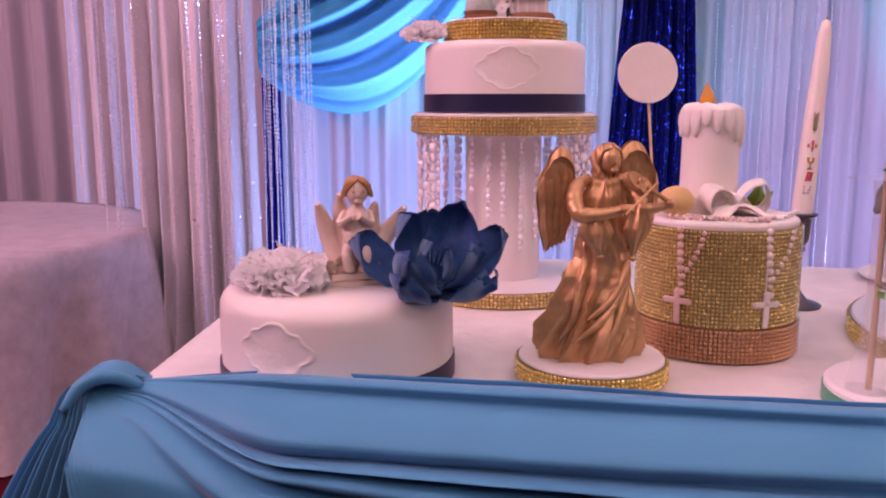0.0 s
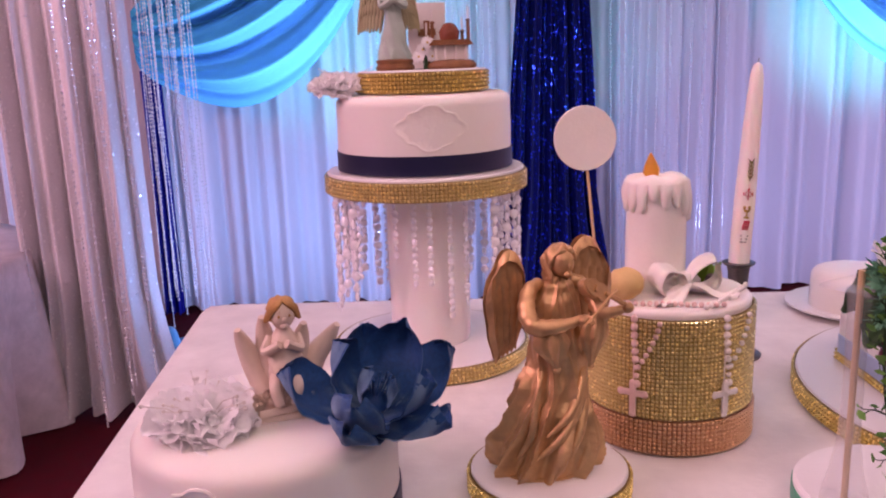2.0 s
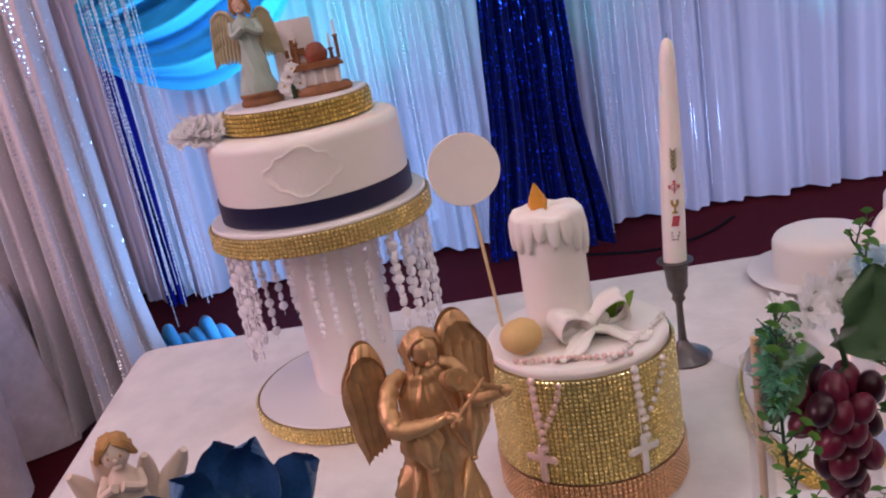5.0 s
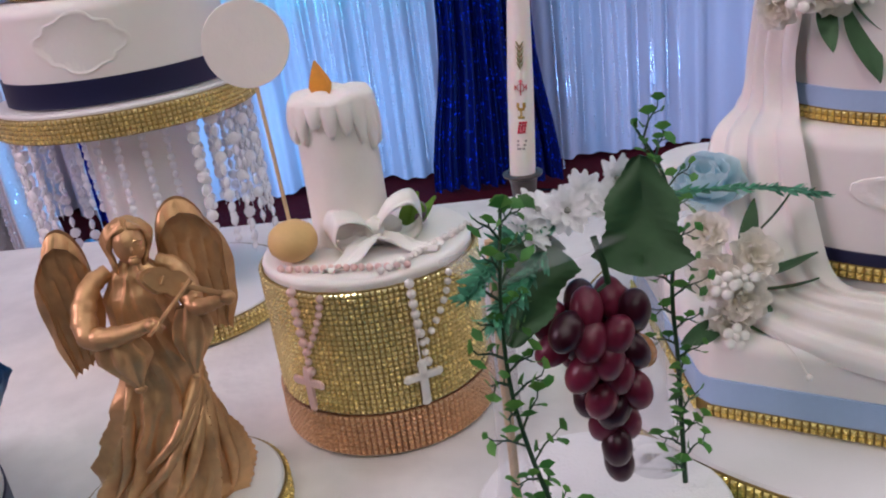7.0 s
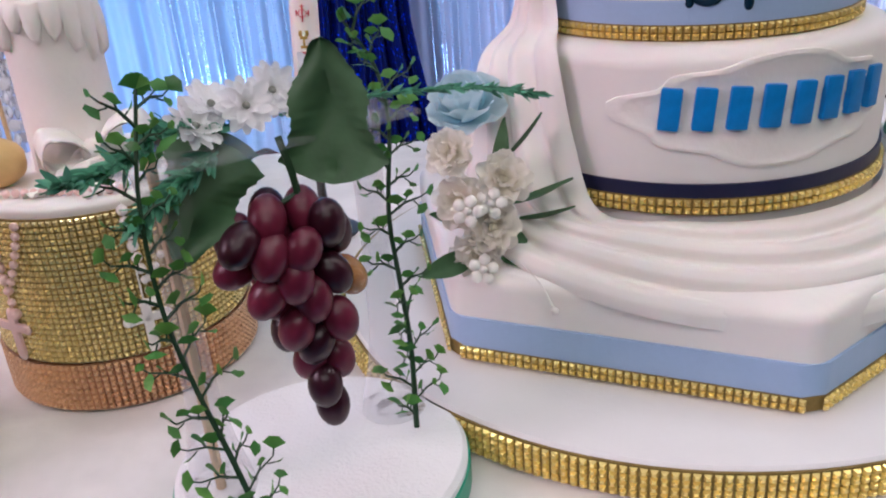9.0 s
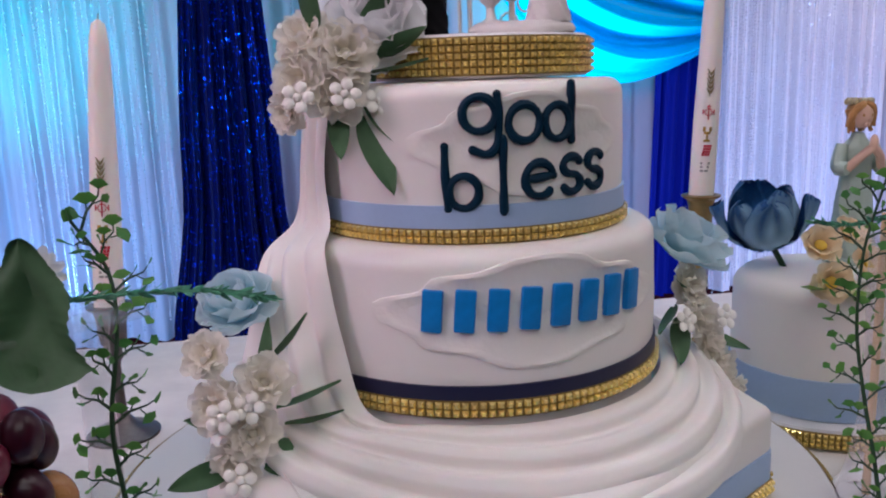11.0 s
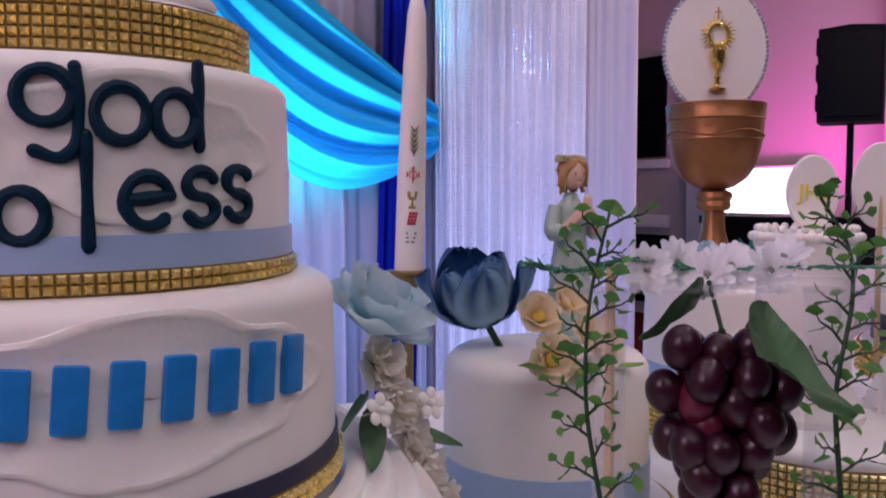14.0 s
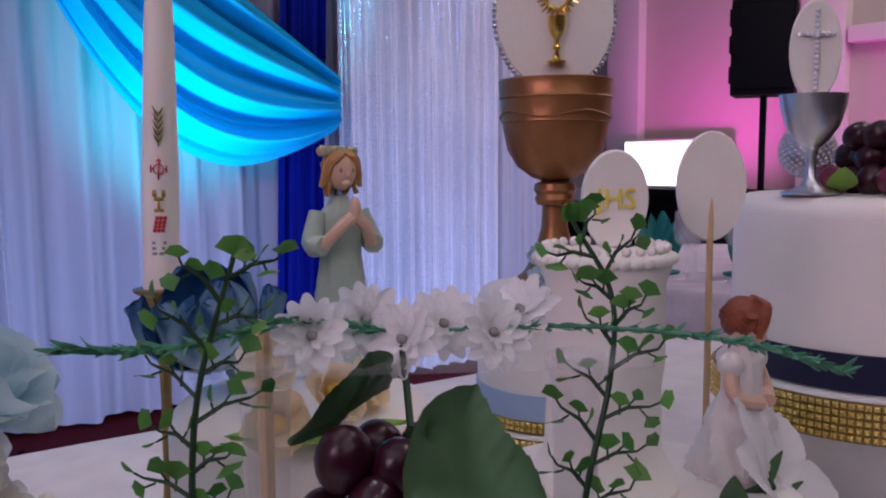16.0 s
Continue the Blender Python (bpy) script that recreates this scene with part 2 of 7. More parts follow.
GRAPE = mat("dark_red_grape", (0.030, 0.004, 0.012), 0.30, var=0.4, vscale=35, bump=0.02, coat=0.05, sss=0.05)
AMBERGRAPE = mat("amber_grape", (0.40, 0.20, 0.08), 0.25, var=0.3, vscale=35, bump=0.01, coat=0.3, sss=0.2)
REDGRAPE = mat("red_grape", (0.125, 0.012, 0.034), 0.32, var=0.4, vscale=35, bump=0.02, coat=0.05, sss=0.08)
PINKBEAD = mat("pink_bead", (0.78, 0.56, 0.52), 0.3, var=0.05, bump=0.0)
WHITEBEAD = mat("pearl_bead", (0.80, 0.76, 0.72), 0.25, var=0.05, bump=0.0)
ROYALICE = mat("blue_icing", (0.006, 0.20, 0.55), 0.4, var=0.2, vscale=50, bump=0.04)
TEALICE = mat("dark_teal_icing", (0.002, 0.022, 0.045), 0.5, var=0.3, vscale=50, bump=0.04, spec=0.15)
SKIN = mat("painted_skin", (0.72, 0.48, 0.36), 0.45, var=0.05, bump=0.02)
IVORY = mat("ivory_resin", (0.74, 0.60, 0.50), 0.45, var=0.08, vscale=40, bump=0.06, bscale=150)
HAIR = mat("painted_hair", (0.50, 0.27, 0.10), 0.5, var=0.25, vscale=80, bump=0.15)
REDHAIR = mat("painted_red_hair", (0.22, 0.055, 0.025), 0.5, var=0.25, vscale=80, bump=0.15)
SAGE = mat("painted_sage", (0.40, 0.50, 0.44), 0.5, var=0.08, vscale=40, bump=0.06)
WHITERESIN = mat("white_resin", (0.78, 0.74, 0.72), 0.4, var=0.04, vscale=40, bump=0.05)
OLIVE = mat("pale_olive_paint", (0.46, 0.42, 0.26), 0.5, var=0.1, vscale=60, bump=0.08)
WOODPAINT = mat("brown_paint", (0.24, 0.10, 0.04), 0.5, var=0.25, vscale=60, bump=0.08)
WOOD = mat("birch_stick", (0.62, 0.44, 0.24), 0.6, var=0.12, vscale=60, bump=0.05)
GREENRIB = mat("green_satin", (0.03, 0.33, 0.20), 0.4, var=0.08, bump=0.02)
REDINK = mat("red_print", (0.55, 0.03, 0.06), 0.5, var=0.1, bump=0.0)
GOLDINK = mat("gold_print", (0.45, 0.31, 0.08), 0.4, metal=0.5, var=0.1, bump=0.0)
OLIVEINK = mat("olive_print", (0.22, 0.20, 0.08), 0.5, var=0.1, bump=0.0)
GREYINK = mat("grey_print", (0.35, 0.33, 0.32), 0.6, var=0.1, bump=0.0)
YELLOWINK = mat("yellow_icing", (0.78, 0.66, 0.12), 0.5, var=0.1, bump=0.0)
TEAL = mat("teal_cloth", (0.02, 0.26, 0.24), 0.6, var=0.15, bump=0.1)
GLOW = mat("lit_panel", (1.0, 0.93, 0.97), 0.5, var=0.0, bump=0.0, emit=6.0)


# ---- mesh helpers ----
class Build:
    """Collects vertices and faces of one mesh, with a material slot and a dye value for each."""

    def __init__(self):
        self.v, self.f, self.m, self.d = [], [], [], []

    def add(self, verts, faces, slot=0, m=None, dye=None):
        k = len(self.v)
        if m is not None:
            verts = [m @ Vector(p) for p in verts]
        self.v += [tuple(p) for p in verts]
        self.f += [tuple(i + k for i in f) for f in faces]
        self.m += [slot] * len(faces)
        self.d += list(dye) if dye is not None else [0.0] * len(verts)
        return self

    def sheet(self, fn, nu, nv, slot=0, m=None, wrap=False, dye=None):
        vs, fs, ds = [], [], []
        for j in range(nv + 1):
            for i in range(nu + (0 if wrap else 1)):
                vs.append(fn(i / nu, j / nv))
                ds.append(dye(i / nu, j / nv) if dye else 0.0)
        w = nu if wrap else nu + 1
        for j in range(nv):
            for i in range(nu):
                a, b = i, (i + 1) % w if wrap else i + 1
                fs.append((j * w + a, j * w + b, (j + 1) * w + b, (j + 1) * w + a))
        return self.add(vs, fs, slot, m, ds)

    def lathe(self, prof, n=48, slot=0, m=None, wob=0.0, sx=1.0, sy=1.0):
        """Turns a profile of (radius, height), from the bottom up; both ends are closed."""
        vs, fs = [], []
        for r, z in prof:
            for i in range(n):
                a = 2 * math.pi * i / n
                q = r + (wob * noise.noise((3 * math.cos(a), 3 * math.sin(a), z * 25)) if wob else 0)
                vs.append((q * math.cos(a) * sx, q * math.sin(a) * sy, z))
        for j in range(len(prof) - 1):
            for i in range(n):
                k = (i + 1) % n
                fs.append((j * n + i, j * n + k, (j + 1) * n + k, (j + 1) * n + i))
        fs.append(tuple(range(n - 1, -1, -1)))
        fs.append(tuple((len(prof) - 1) * n + i for i in range(n)))
        return self.add(vs, fs, slot, m)

    def tube(self, pts, rad, n=6, slot=0, m=None, flat=1.0):
        pts = [Vector(p) for p in pts]
        rads = rad if isinstance(rad, (list, tuple)) else [rad] * len(pts)
        vs, fs = [], []
        up = Vector((0.013, 0.021, 1))
        for k, p in enumerate(pts):
            t = (pts[min(k + 1, len(pts) - 1)] - pts[max(k - 1, 0)]).normalized()
            if abs(t.dot(up.normalized())) > 0.97:
                up = Vector((1, 0.1, 0))
            a = t.cross(up).normalized()
            b = a.cross(t)
            up = b
            for i in range(n):
                w = 2 * math.pi * i / n
                vs.append(p + rads[k] * (a * math.cos(w) + b * math.sin(w) * flat))
        for k in range(len(pts) - 1):
            for i in range(n):
                j = (i + 1) % n
                fs.append((k * n + i, k * n + j, (k + 1) * n + j, (k + 1) * n + i))
        fs.append(tuple(range(n - 1, -1, -1)))
        fs.append(tuple((len(pts) - 1) * n + i for i in range(n)))
        return self.add(vs, fs, slot, m)

    def ball(self, c, r, nu=12, nv=8, slot=0, m=None, bumpy=0.0):
        r = r if isinstance(r, (tuple, list)) else (r, r, r)
        vs, fs = [], []
        for j in range(nv + 1):
            th = math.pi * (j + 0.02) / (nv + 0.04)
            for i in range(nu):
                a = 2 * math.pi * i / nu
                d = Vector((math.sin(th) * math.cos(a), math.sin(th) * math.sin(a), -math.cos(th)))
                s = 1 + (bumpy * noise.noise(d * 3.1 + Vector(c) * 40) if bumpy else 0)
                vs.append((c[0] + r[0] * d.x * s, c[1] + r[1] * d.y * s, c[2] + r[2] * d.z * s))
        for j in range(nv):
            for i in range(nu):
                k = (i + 1) % nu
                fs.append((j * nu + i, j * nu + k, (j + 1) * nu + k, (j + 1) * nu + i))
        fs.append(tuple(range(nu - 1, -1, -1)))
        fs.append(tuple(nv * nu + i for i in range(nu)))
        return self.add(vs, fs, slot, m)

    def box(self, lo, hi, slot=0, m=None, bev=0.0):
        if bev <= 0:
            vs = [(x, y, z) for z in (lo[2], hi[2]) for y in (lo[1], hi[1]) for x in (lo[0], hi[0])]
            return self.add(vs, [(0, 2, 3, 1), (4, 5, 7, 6), (0, 1, 5, 4), (2, 6, 7, 3), (0, 4, 6, 2), (1, 3, 7, 5)], slot, m)
        bm = bmesh.new()
        bmesh.ops.create_cube(bm, size=1, matrix=Matrix.LocRotScale([(a + b) / 2 for a, b in zip(lo, hi)], None, [b - a for a, b in zip(lo, hi)]))
        bmesh.ops.bevel(bm, geom=bm.edges[:], offset=bev, segments=2, affect="EDGES", profile=0.6)
        bm.verts.index_update()
        self.add([v.co.copy() for v in bm.verts], [[v.index for v in f.verts] for f in bm.faces], slot, m)
        bm.free()
        return self

    def prism(self, pts, y0, y1, slot=0, m=None):
        """An outline in x and z, given depth from y0 to y1."""
        n = len(pts)
        vs = [(x, y0, z) for x, z in pts] + [(x, y1, z) for x, z in pts]
        fs = [tuple(range(n)), tuple(range(2 * n - 1, n - 1, -1))] + [(i + n, (i + 1) % n + n, (i + 1) % n, i) for i in range(n)]
        return self.add(vs, fs, slot, m)

    def mesh(self, name, mats, sharp=40):
        me = bpy.data.meshes.new(name)
        me.from_pydata(self.v, [], self.f)
        for q in mats if isinstance(mats, (list, tuple)) else [mats]:
            me.materials.append(q)
        me.polygons.foreach_set("material_index", self.m)
        me.polygons.foreach_set("use_smooth", [True] * len(self.f))
        if any(self.d):
            me.attributes.new("dye", "FLOAT", "POINT").data.foreach_set("value", self.d)
        me.update()
        if sharp:
            me.set_sharp_from_angle(angle=radians(sharp))
        return me


def thing(name, label, category, x, y, z, rz=0.0, group="", kind=""):
    e = new(name)
    e.empty_display_size = 0.05
    e.matrix_world = pose(x, y, z, 0, 0, rz)
    return tagged(e, label, category, group, kind)


def part(name, b, material, parent, label="", m=None, sharp=40, kind=""):
    ob = new(name, b.mesh(name, material, sharp) if isinstance(b, Build) else b)
    ob.parent = parent
    if m is not None:
        ob.matrix_basis = m
    return tagged(ob, label, "", "", kind)


def solo(name, b, material, label, category, m=None, sharp=40, group="", kind=""):
    ob = new(name, b.mesh(name, material, sharp))
    if m is not None:
        ob.matrix_world = m
    return tagged(ob, label, category, group, kind)


def ease(rows, t):
    """A smooth value at t between rows of (t, value or tuple)."""
    for (a, p), (b, q) in zip(rows, rows[1:]):
        if t <= b:
            s = max(0.0, (t - a) / (b - a))
            s = s * s * (3 - 2 * s)
            return tuple(u + (v - u) * s for u, v in zip(p, q)) if isinstance(p, tuple) else p + (q - p) * s
    return rows[-1][1]


def through_rows(rows, t):
    """A value at t on the smooth curve through rows of (t, tuple)."""
    k = max(i for i in range(len(rows) - 1) if rows[i][0] <= t or i == 0)
    (t1, b), (t2, c) = rows[k], rows[k + 1]
    t0, a = rows[max(0, k - 1)]
    t3, d = rows[min(len(rows) - 1, k + 2)]
    s, h = (t - t1) / (t2 - t1), t2 - t1
    out = []
    for p, q, r, w in zip(a, b, c, d):
        m1 = (r - p) / max(1e-6, t2 - t0) * h
        m2 = (w - q) / max(1e-6, t3 - t1) * h
        out.append((2 * s ** 3 - 3 * s * s + 1) * q + (s ** 3 - 2 * s * s + s) * m1 + (3 * s * s - 2 * s ** 3) * r + (s ** 3 - s * s) * m2)
    return tuple(out)


def spline(pts, n):
    """Points along a smooth curve through pts."""
    P = [Vector(p) for p in pts]
    P = [2 * P[0] - P[1]] + P + [2 * P[-1] - P[-2]]
    out = []
    for k in range(1, len(P) - 2):
        for i in range(n):
            t = i / n
            a, b, c, d = P[k - 1], P[k], P[k + 1], P[k + 2]
            out.append(0.5 * ((2 * b) + (c - a) * t + (2 * a - 5 * b + 4 * c - d) * t * t + (3 * b - a - 3 * c + d) * t ** 3))
    return out + [P[-2]]


def aim(p, d, roll=0.0):
    """A pose at p whose z axis points along d."""
    return Matrix.Translation(p) @ Vector(d).to_track_quat("Z", "Y").to_matrix().to_4x4() @ Matrix.Rotation(roll, 4, "Z")


def round_cake(r, h, edge=0.014, n=96, wob=0.0012):
    """A fondant drum with a soft upper edge."""
    prof = [(r * 0.6, 0), (r, 0), (r, h * 0.25), (r, h * 0.5), (r - 0.0005, h - edge)]
    prof += [(r - edge + edge * math.cos(a), h - edge + edge * math.sin(a)) for a in [radians(q) for q in (18, 36, 54, 72, 90)]]
    prof += [(r * 0.6, h + 0.001), (r * 0.2, h + 0.001)]
    return Build().lathe(prof, n, wob=wob)


def disc(r, h, n=72, edge=0.002):
    return Build().lathe([(r * 0.5, 0), (r - edge, 0), (r, edge), (r, h - edge), (r - edge, h), (r * 0.5, h)], n)


def band(r, z0, z1, t=0.0012, n=96):
    return Build().sheet(lambda u, v: ((r + (t if 0 < v < 1 else -t)) * math.cos(2 * math.pi * u), (r + (t if 0 < v < 1 else -t)) * math.sin(2 * math.pi * u), z0 + (z1 - z0) * min(1, max(0, (v - 0.1) / 0.8))), n, 10, wrap=True)


def studs(loop, z0, z1, size, b=None, slot=0):
    """Rows of small faceted stones along a closed outline of (x, y, nx, ny) steps."""
    b = b or Build()
    rows = max(1, round((z1 - z0) / size))
    s, t = size * 0.40, size * 0.20
    for x, y, nx, ny in loop:
        tx, ty = -ny, nx
        for k in range(rows):
            z = z0 + (k + 0.5) * (z1 - z0) / rows
            vs = []
            for q, o in ((s, 0.0), (t, size * 0.42)):
                for a, c in ((-q, -q), (q, -q), (q, q), (-q, q)):
                    vs.append((x + tx * a + nx * o, y + ty * a + ny * o, z + c))
            b.add(vs, [(4, 5, 6, 7), (0, 1, 5, 4), (1, 2, 6, 5), (2, 3, 7, 6), (3, 0, 4, 7)], slot)
    return b


def ring_loop(r, size):
    n = int(2 * math.pi * r / size)
    return [(r * math.cos(2 * math.pi * i / n), r * math.sin(2 * math.pi * i / n), math.cos(2 * math.pi * i / n), math.sin(2 * math.pi * i / n)) for i in range(n)]


def stone_trim(parent, r, z0, z1, size, gem, net, label):
    """A ribbon of stones round a drum: the net and, on it, the stones."""
    t = part("rhinestone_ribbon", band(r + 0.0012, z0, z1, 0.0008), net, parent, label)
    part("rhinestones", studs(ring_loop(r + 0.0024, size), z0 + 0.0006, z1 - 0.0006, size), gem, t, kind="stuff", sharp=10)
    return t


def petal(b, m, length, width, cup=0.3, curl=0.0, ruffle=0.0, slot=0, nu=6, nv=7, seed=0.0, dye=None, base=0.25, tip=1.0, bow=0.10):
    """One petal that grows along z and faces -y, cupped across and curled along."""
    def fn(u, v):
        s = u * 2 - 1
        w = width * 0.5 * (base + (1 - base) * math.sin(math.pi * min(1, v * 0.62 + 0.02)) ** 0.8) * (1 - max(0, v - 0.72) ** 2 * 9.0 * abs(s) ** 0.5 * 0.6 * tip)
        z = length * (v - bow * s * s * v)
        y = -cup * width * (1 - s * s) * 0.5 + curl * length * v * v
        y += ruffle * length * v * noise.noise((s * 3.1 + seed, v * 3.0, seed * 1.7))
        x = s * w + ruffle * 0.4 * length * v * noise.noise((s * 2.1, v * 2.0 + seed, 3 + seed))
        return (x, y, z)
    return b.sheet(fn, nu, nv, slot, m, dye=dye)


# ---- the hall ----
def slab(name, lo, hi, material, label, category):
    return solo(name, Build().box(lo, hi), material, label, category, kind="structure")


slab("floor", (-6, -5, -0.1), (6.3, 7, 0), CARPET, "dark red carpet across the hall floor", "floor")
slab("ceiling", (-6.2, -5.2, 3.2), (6.5, 7.2, 3.3), CEIL, "plain pale hall ceiling", "ceiling")
slab("wall_north", (-6.2, 7, 0), (6.5, 7.2, 3.2), PLASTER, "cream plaster wall behind the drapes", "wall")
slab("wall_south", (-6.2, -5.2, 0), (6.5, -5, 3.2), PLASTER, "cream plaster wall of the hall", "wall")
slab("wall_west", (-6.2, -5, 0), (-6, 7, 3.2), PLASTER, "cream plaster wall of the hall", "wall")
slab("wall_east", (6.3, -5, 0), (6.5, 7, 3.2), PLASTER, "cream plaster wall washed by pink light", "wall")


def wall_line(y):
    return 4.03 - 0.11 * y


def drape(name, x0, x1, z0, z1, material, label, y_off=0.0, folds=9, depth=0.05, nu=160, flare=0.0, pinch=None, seed=0.0, group="backdrop drapes", yline=wall_line, tilt=0.0):
    """A hanging cloth in irregular folds along the backdrop line."""
    def fn(u, v):
        q = u + 0.03 * noise.noise((u * 5 + seed, seed, 0)) * math.sin(math.pi * u)
        x = x0 + (x1 - x0) * q
        if pinch:
            mid = (x0 + x1) / 2
            x = mid + (x - mid) * ease(pinch, v)
        x += tilt * (1 - v)
        w = 2 * math.pi * folds * u + seed
        y = depth * (math.sin(w + 0.6 * noise.noise((u * 9, v * 1.3, seed))) * 0.6 + 0.4 * math.sin(2.3 * w + 1.0) + 0.7 * noise.noise((u * folds * 1.2, v * 0.8, seed + 4)))
        y *= 0.55 + 0.45 * (1 - v) + flare * (1 - v) ** 2
        return (x, yline(x) + y_off + y, z0 + (z1 - z0) * v + (0.012 * noise.noise((u * 12, seed, 2)) if v == 0 else 0))
    t = thing(name, label, "drape", 0, 0, 0, group=group)
    cuts = max(1, round((x1 - x0) / 0.6))
    for c in range(cuts):
        part("cloth_panel", Build().sheet(lambda u, v: fn((c + u) / cuts, v), max(24, nu // cuts), 22), material, t, sharp=0)
    return t


drape("white_drape", -3.4, -0.86, 0.02, 3.15, WHITEDRAPE, "white voile drape hanging in soft folds", 0.12, 12, 0.09, 220, seed=1)
drape("white_drape", -0.95, 0.86, 0.02, 3.15, WHITEDRAPE, "white voile drape hanging to the carpet", 0.05, 9, 0.055, 200, seed=2)
drape("white_drape", 0.80, 3.02, 0.02, 3.15, WHITEDRAPE, "white voile drape hanging to the carpet", 0.05, 11, 0.05, 220, seed=3)
drape("white_drape", 2.98, 4.48, 0.02, 3.15, WHITEDRAPE, "white voile drape at the end of the backdrop", 0.03, 14, 0.045, 180, seed=4)
drape("sequin_drape", 0.72, 1.15, 0.015, 3.1, NAVYSEQ, "navy sequin drape gathered above and flared at the carpet", -0.20, 6, 0.05, 120, seed=5, pinch=[(0, 1.28), (0.22, 0.88), (0.6, 0.62), (1, 0.60)], tilt=-0.03)
drape("shimmer_drape", -1.10, -0.62, 0.02, 3.1, SHIMMER, "sparkling white drape pooled on the carpet", 0.0, 3.4, 0.022, 120, seed=6, flare=4.0, yline=lambda x: 2.95, pinch=[(0, 1.12), (0.05, 0.98), (0.12, 0.84), (0.5, 0.85), (1, 0.95)])
drape("shimmer_drape", -1.75, -1.22, 0.02, 3.1, SHIMMER, "sparkling white drape beside the round table", 0.0, 6, 0.06, 120, seed=7, yline=lambda x: 3.95)
drape("shimmer_drape", 3.14, 4.05, 0.02, 3.1, SHIMMER, "sparkling voile drape with fine strings", -0.08, 9, 0.04, 140, seed=8)
drape("royal_drape", -0.87, -0.78, 0.02, 1.15, NAVYVEIL, "narrow royal blue drape behind the string curtain", -0.03, 3, 0.03, 60, seed=9)
drape("royal_drape", 2.90, 3.12, 0.02, 3.1, NAVYVEIL, "narrow royal blue drape beside the swag", -0.06, 3, 0.03, 60, seed=10, tilt=-0.12)


def string_curtain(x0, x1, y_off, n, label, seed, z1=3.1, yfix=None, z0=0.1):
    """Many fine strings set with small bright beads."""
    rnd = random.Random(seed)
    strings, beads = Build(), Build()
    for k in range(n):
        x = x0 + (x1 - x0) * (k + rnd.random() * 0.7) / n
        y = (yfix if yfix else wall_line(x)) + y_off + rnd.uniform(-0.02, 0.02)
        low = 0.002 if k == 0 else z0 + rnd.random() * 0.12
        sway = rnd.uniform(-0.03, 0.03)
        strings.tube([(x + sway, y, low), (x, y, (low + z1) / 2), (x, y, z1)], 0.0016, 3)
        z = low
        while z < min(z1, 2.3):
            s = rnd.uniform(0.0030, 0.0062)
            xx = x + sway * max(0, 1 - 2 * (z - low) / (z1 - low))
            beads.add([(xx - s, y, z), (xx, y - s, z), (xx + s, y, z), (xx, y + s, z), (xx, y, z + 1.3 * s), (xx, y, z - 1.3 * s)],
                      [(0, 1, 4), (1, 2, 4), (2, 3, 4), (3, 0, 4), (1, 0, 5), (2, 1, 5), (3, 2, 5), (0, 3, 5)])
            z += rnd.uniform(0.012, 0.022)
    t = thing("string_curtain", label, "curtain", 0, 0, 0, group="string curtains")
    part("strings", strings, TINSEL, t, kind="stuff")
    part("beads", beads, TINSEL, t, kind="stuff", sharp=10)


string_curtain(-0.80, -0.58, -0.30, 22, "silver beaded string curtain over the swag's end", 1)
string_curtain(-1.16, -1.02, -0.05, 5, "silver beaded strings on the white drape", 2, yfix=2.9)
string_curtain(-0.86, -0.66, -0.05, 5, "silver beaded strings on the white drape", 12, yfix=2.9)
string_curtain(3.00, 3.20, -0.28, 20, "silver beaded string curtain over the swag's end", 3)
string_curtain(0.15, 0.72, -0.06, 22, "fine silver strings on the white drape", 4)
string_curtain(1.2, 1.75, -0.06, 16, "fine silver strings on the white drape", 5)
string_curtain(3.3, 3.95, -0.17, 20, "fine silver strings on the white drape", 6)


def swag(name, x0, x1, low, ends, skew, label, seed, y_off=-0.12):
    """A cloth slung between two points, its folds fanning down from a straight upper edge. skew: 1 hangs lowest near x0, -1 near x1."""
    def fn(u, v):
        x = x0 + (x1 - x0) * u
        k = u ** 0.62 if skew > 0 else 1 - (1 - u) ** 0.66
        hang = 1 - abs(2 * k - 1) ** 1.9
        a = ends[0] + (ends[1] - ends[0]) * u
        lower = a - 0.20 - (a - 0.20 - low) * hang
        q = v ** 0.92
        z = a + (lower - a) * q
        spread = 0.12 + 0.88 * hang
        w = 2 * math.pi * 3.9 * (v + 0.06 * noise.noise((u * 2.0, v * 2.5, seed)) + 0.03 * math.sin(3 * u + seed))
        y = -0.055 * spread * (math.sin(w) + 0.4 * math.sin(2.1 * w + 1 + 2 * u)) * min(1, 6 * (1 - v) + 0.25) - 0.10 * math.sin(math.pi * v) * spread
        z += 0.010 * math.cos(w) * spread * (1 - v)
        return (x, wall_line(x) + y_off + y, z)
    return solo(name, Build().sheet(fn, 90, 110), TURQ, label, "swag", sharp=0, group="swags")


swag("turquoise_swag", -0.86, 0.42, 0.98, (1.40, 2.35), 1, "turquoise satin swag slung across the backdrop", 1.0)
swag("turquoise_swag", 1.72, 3.10, 1.03, (2.35, 1.42), -1, "turquoise satin swag slung across the backdrop", 2.0)

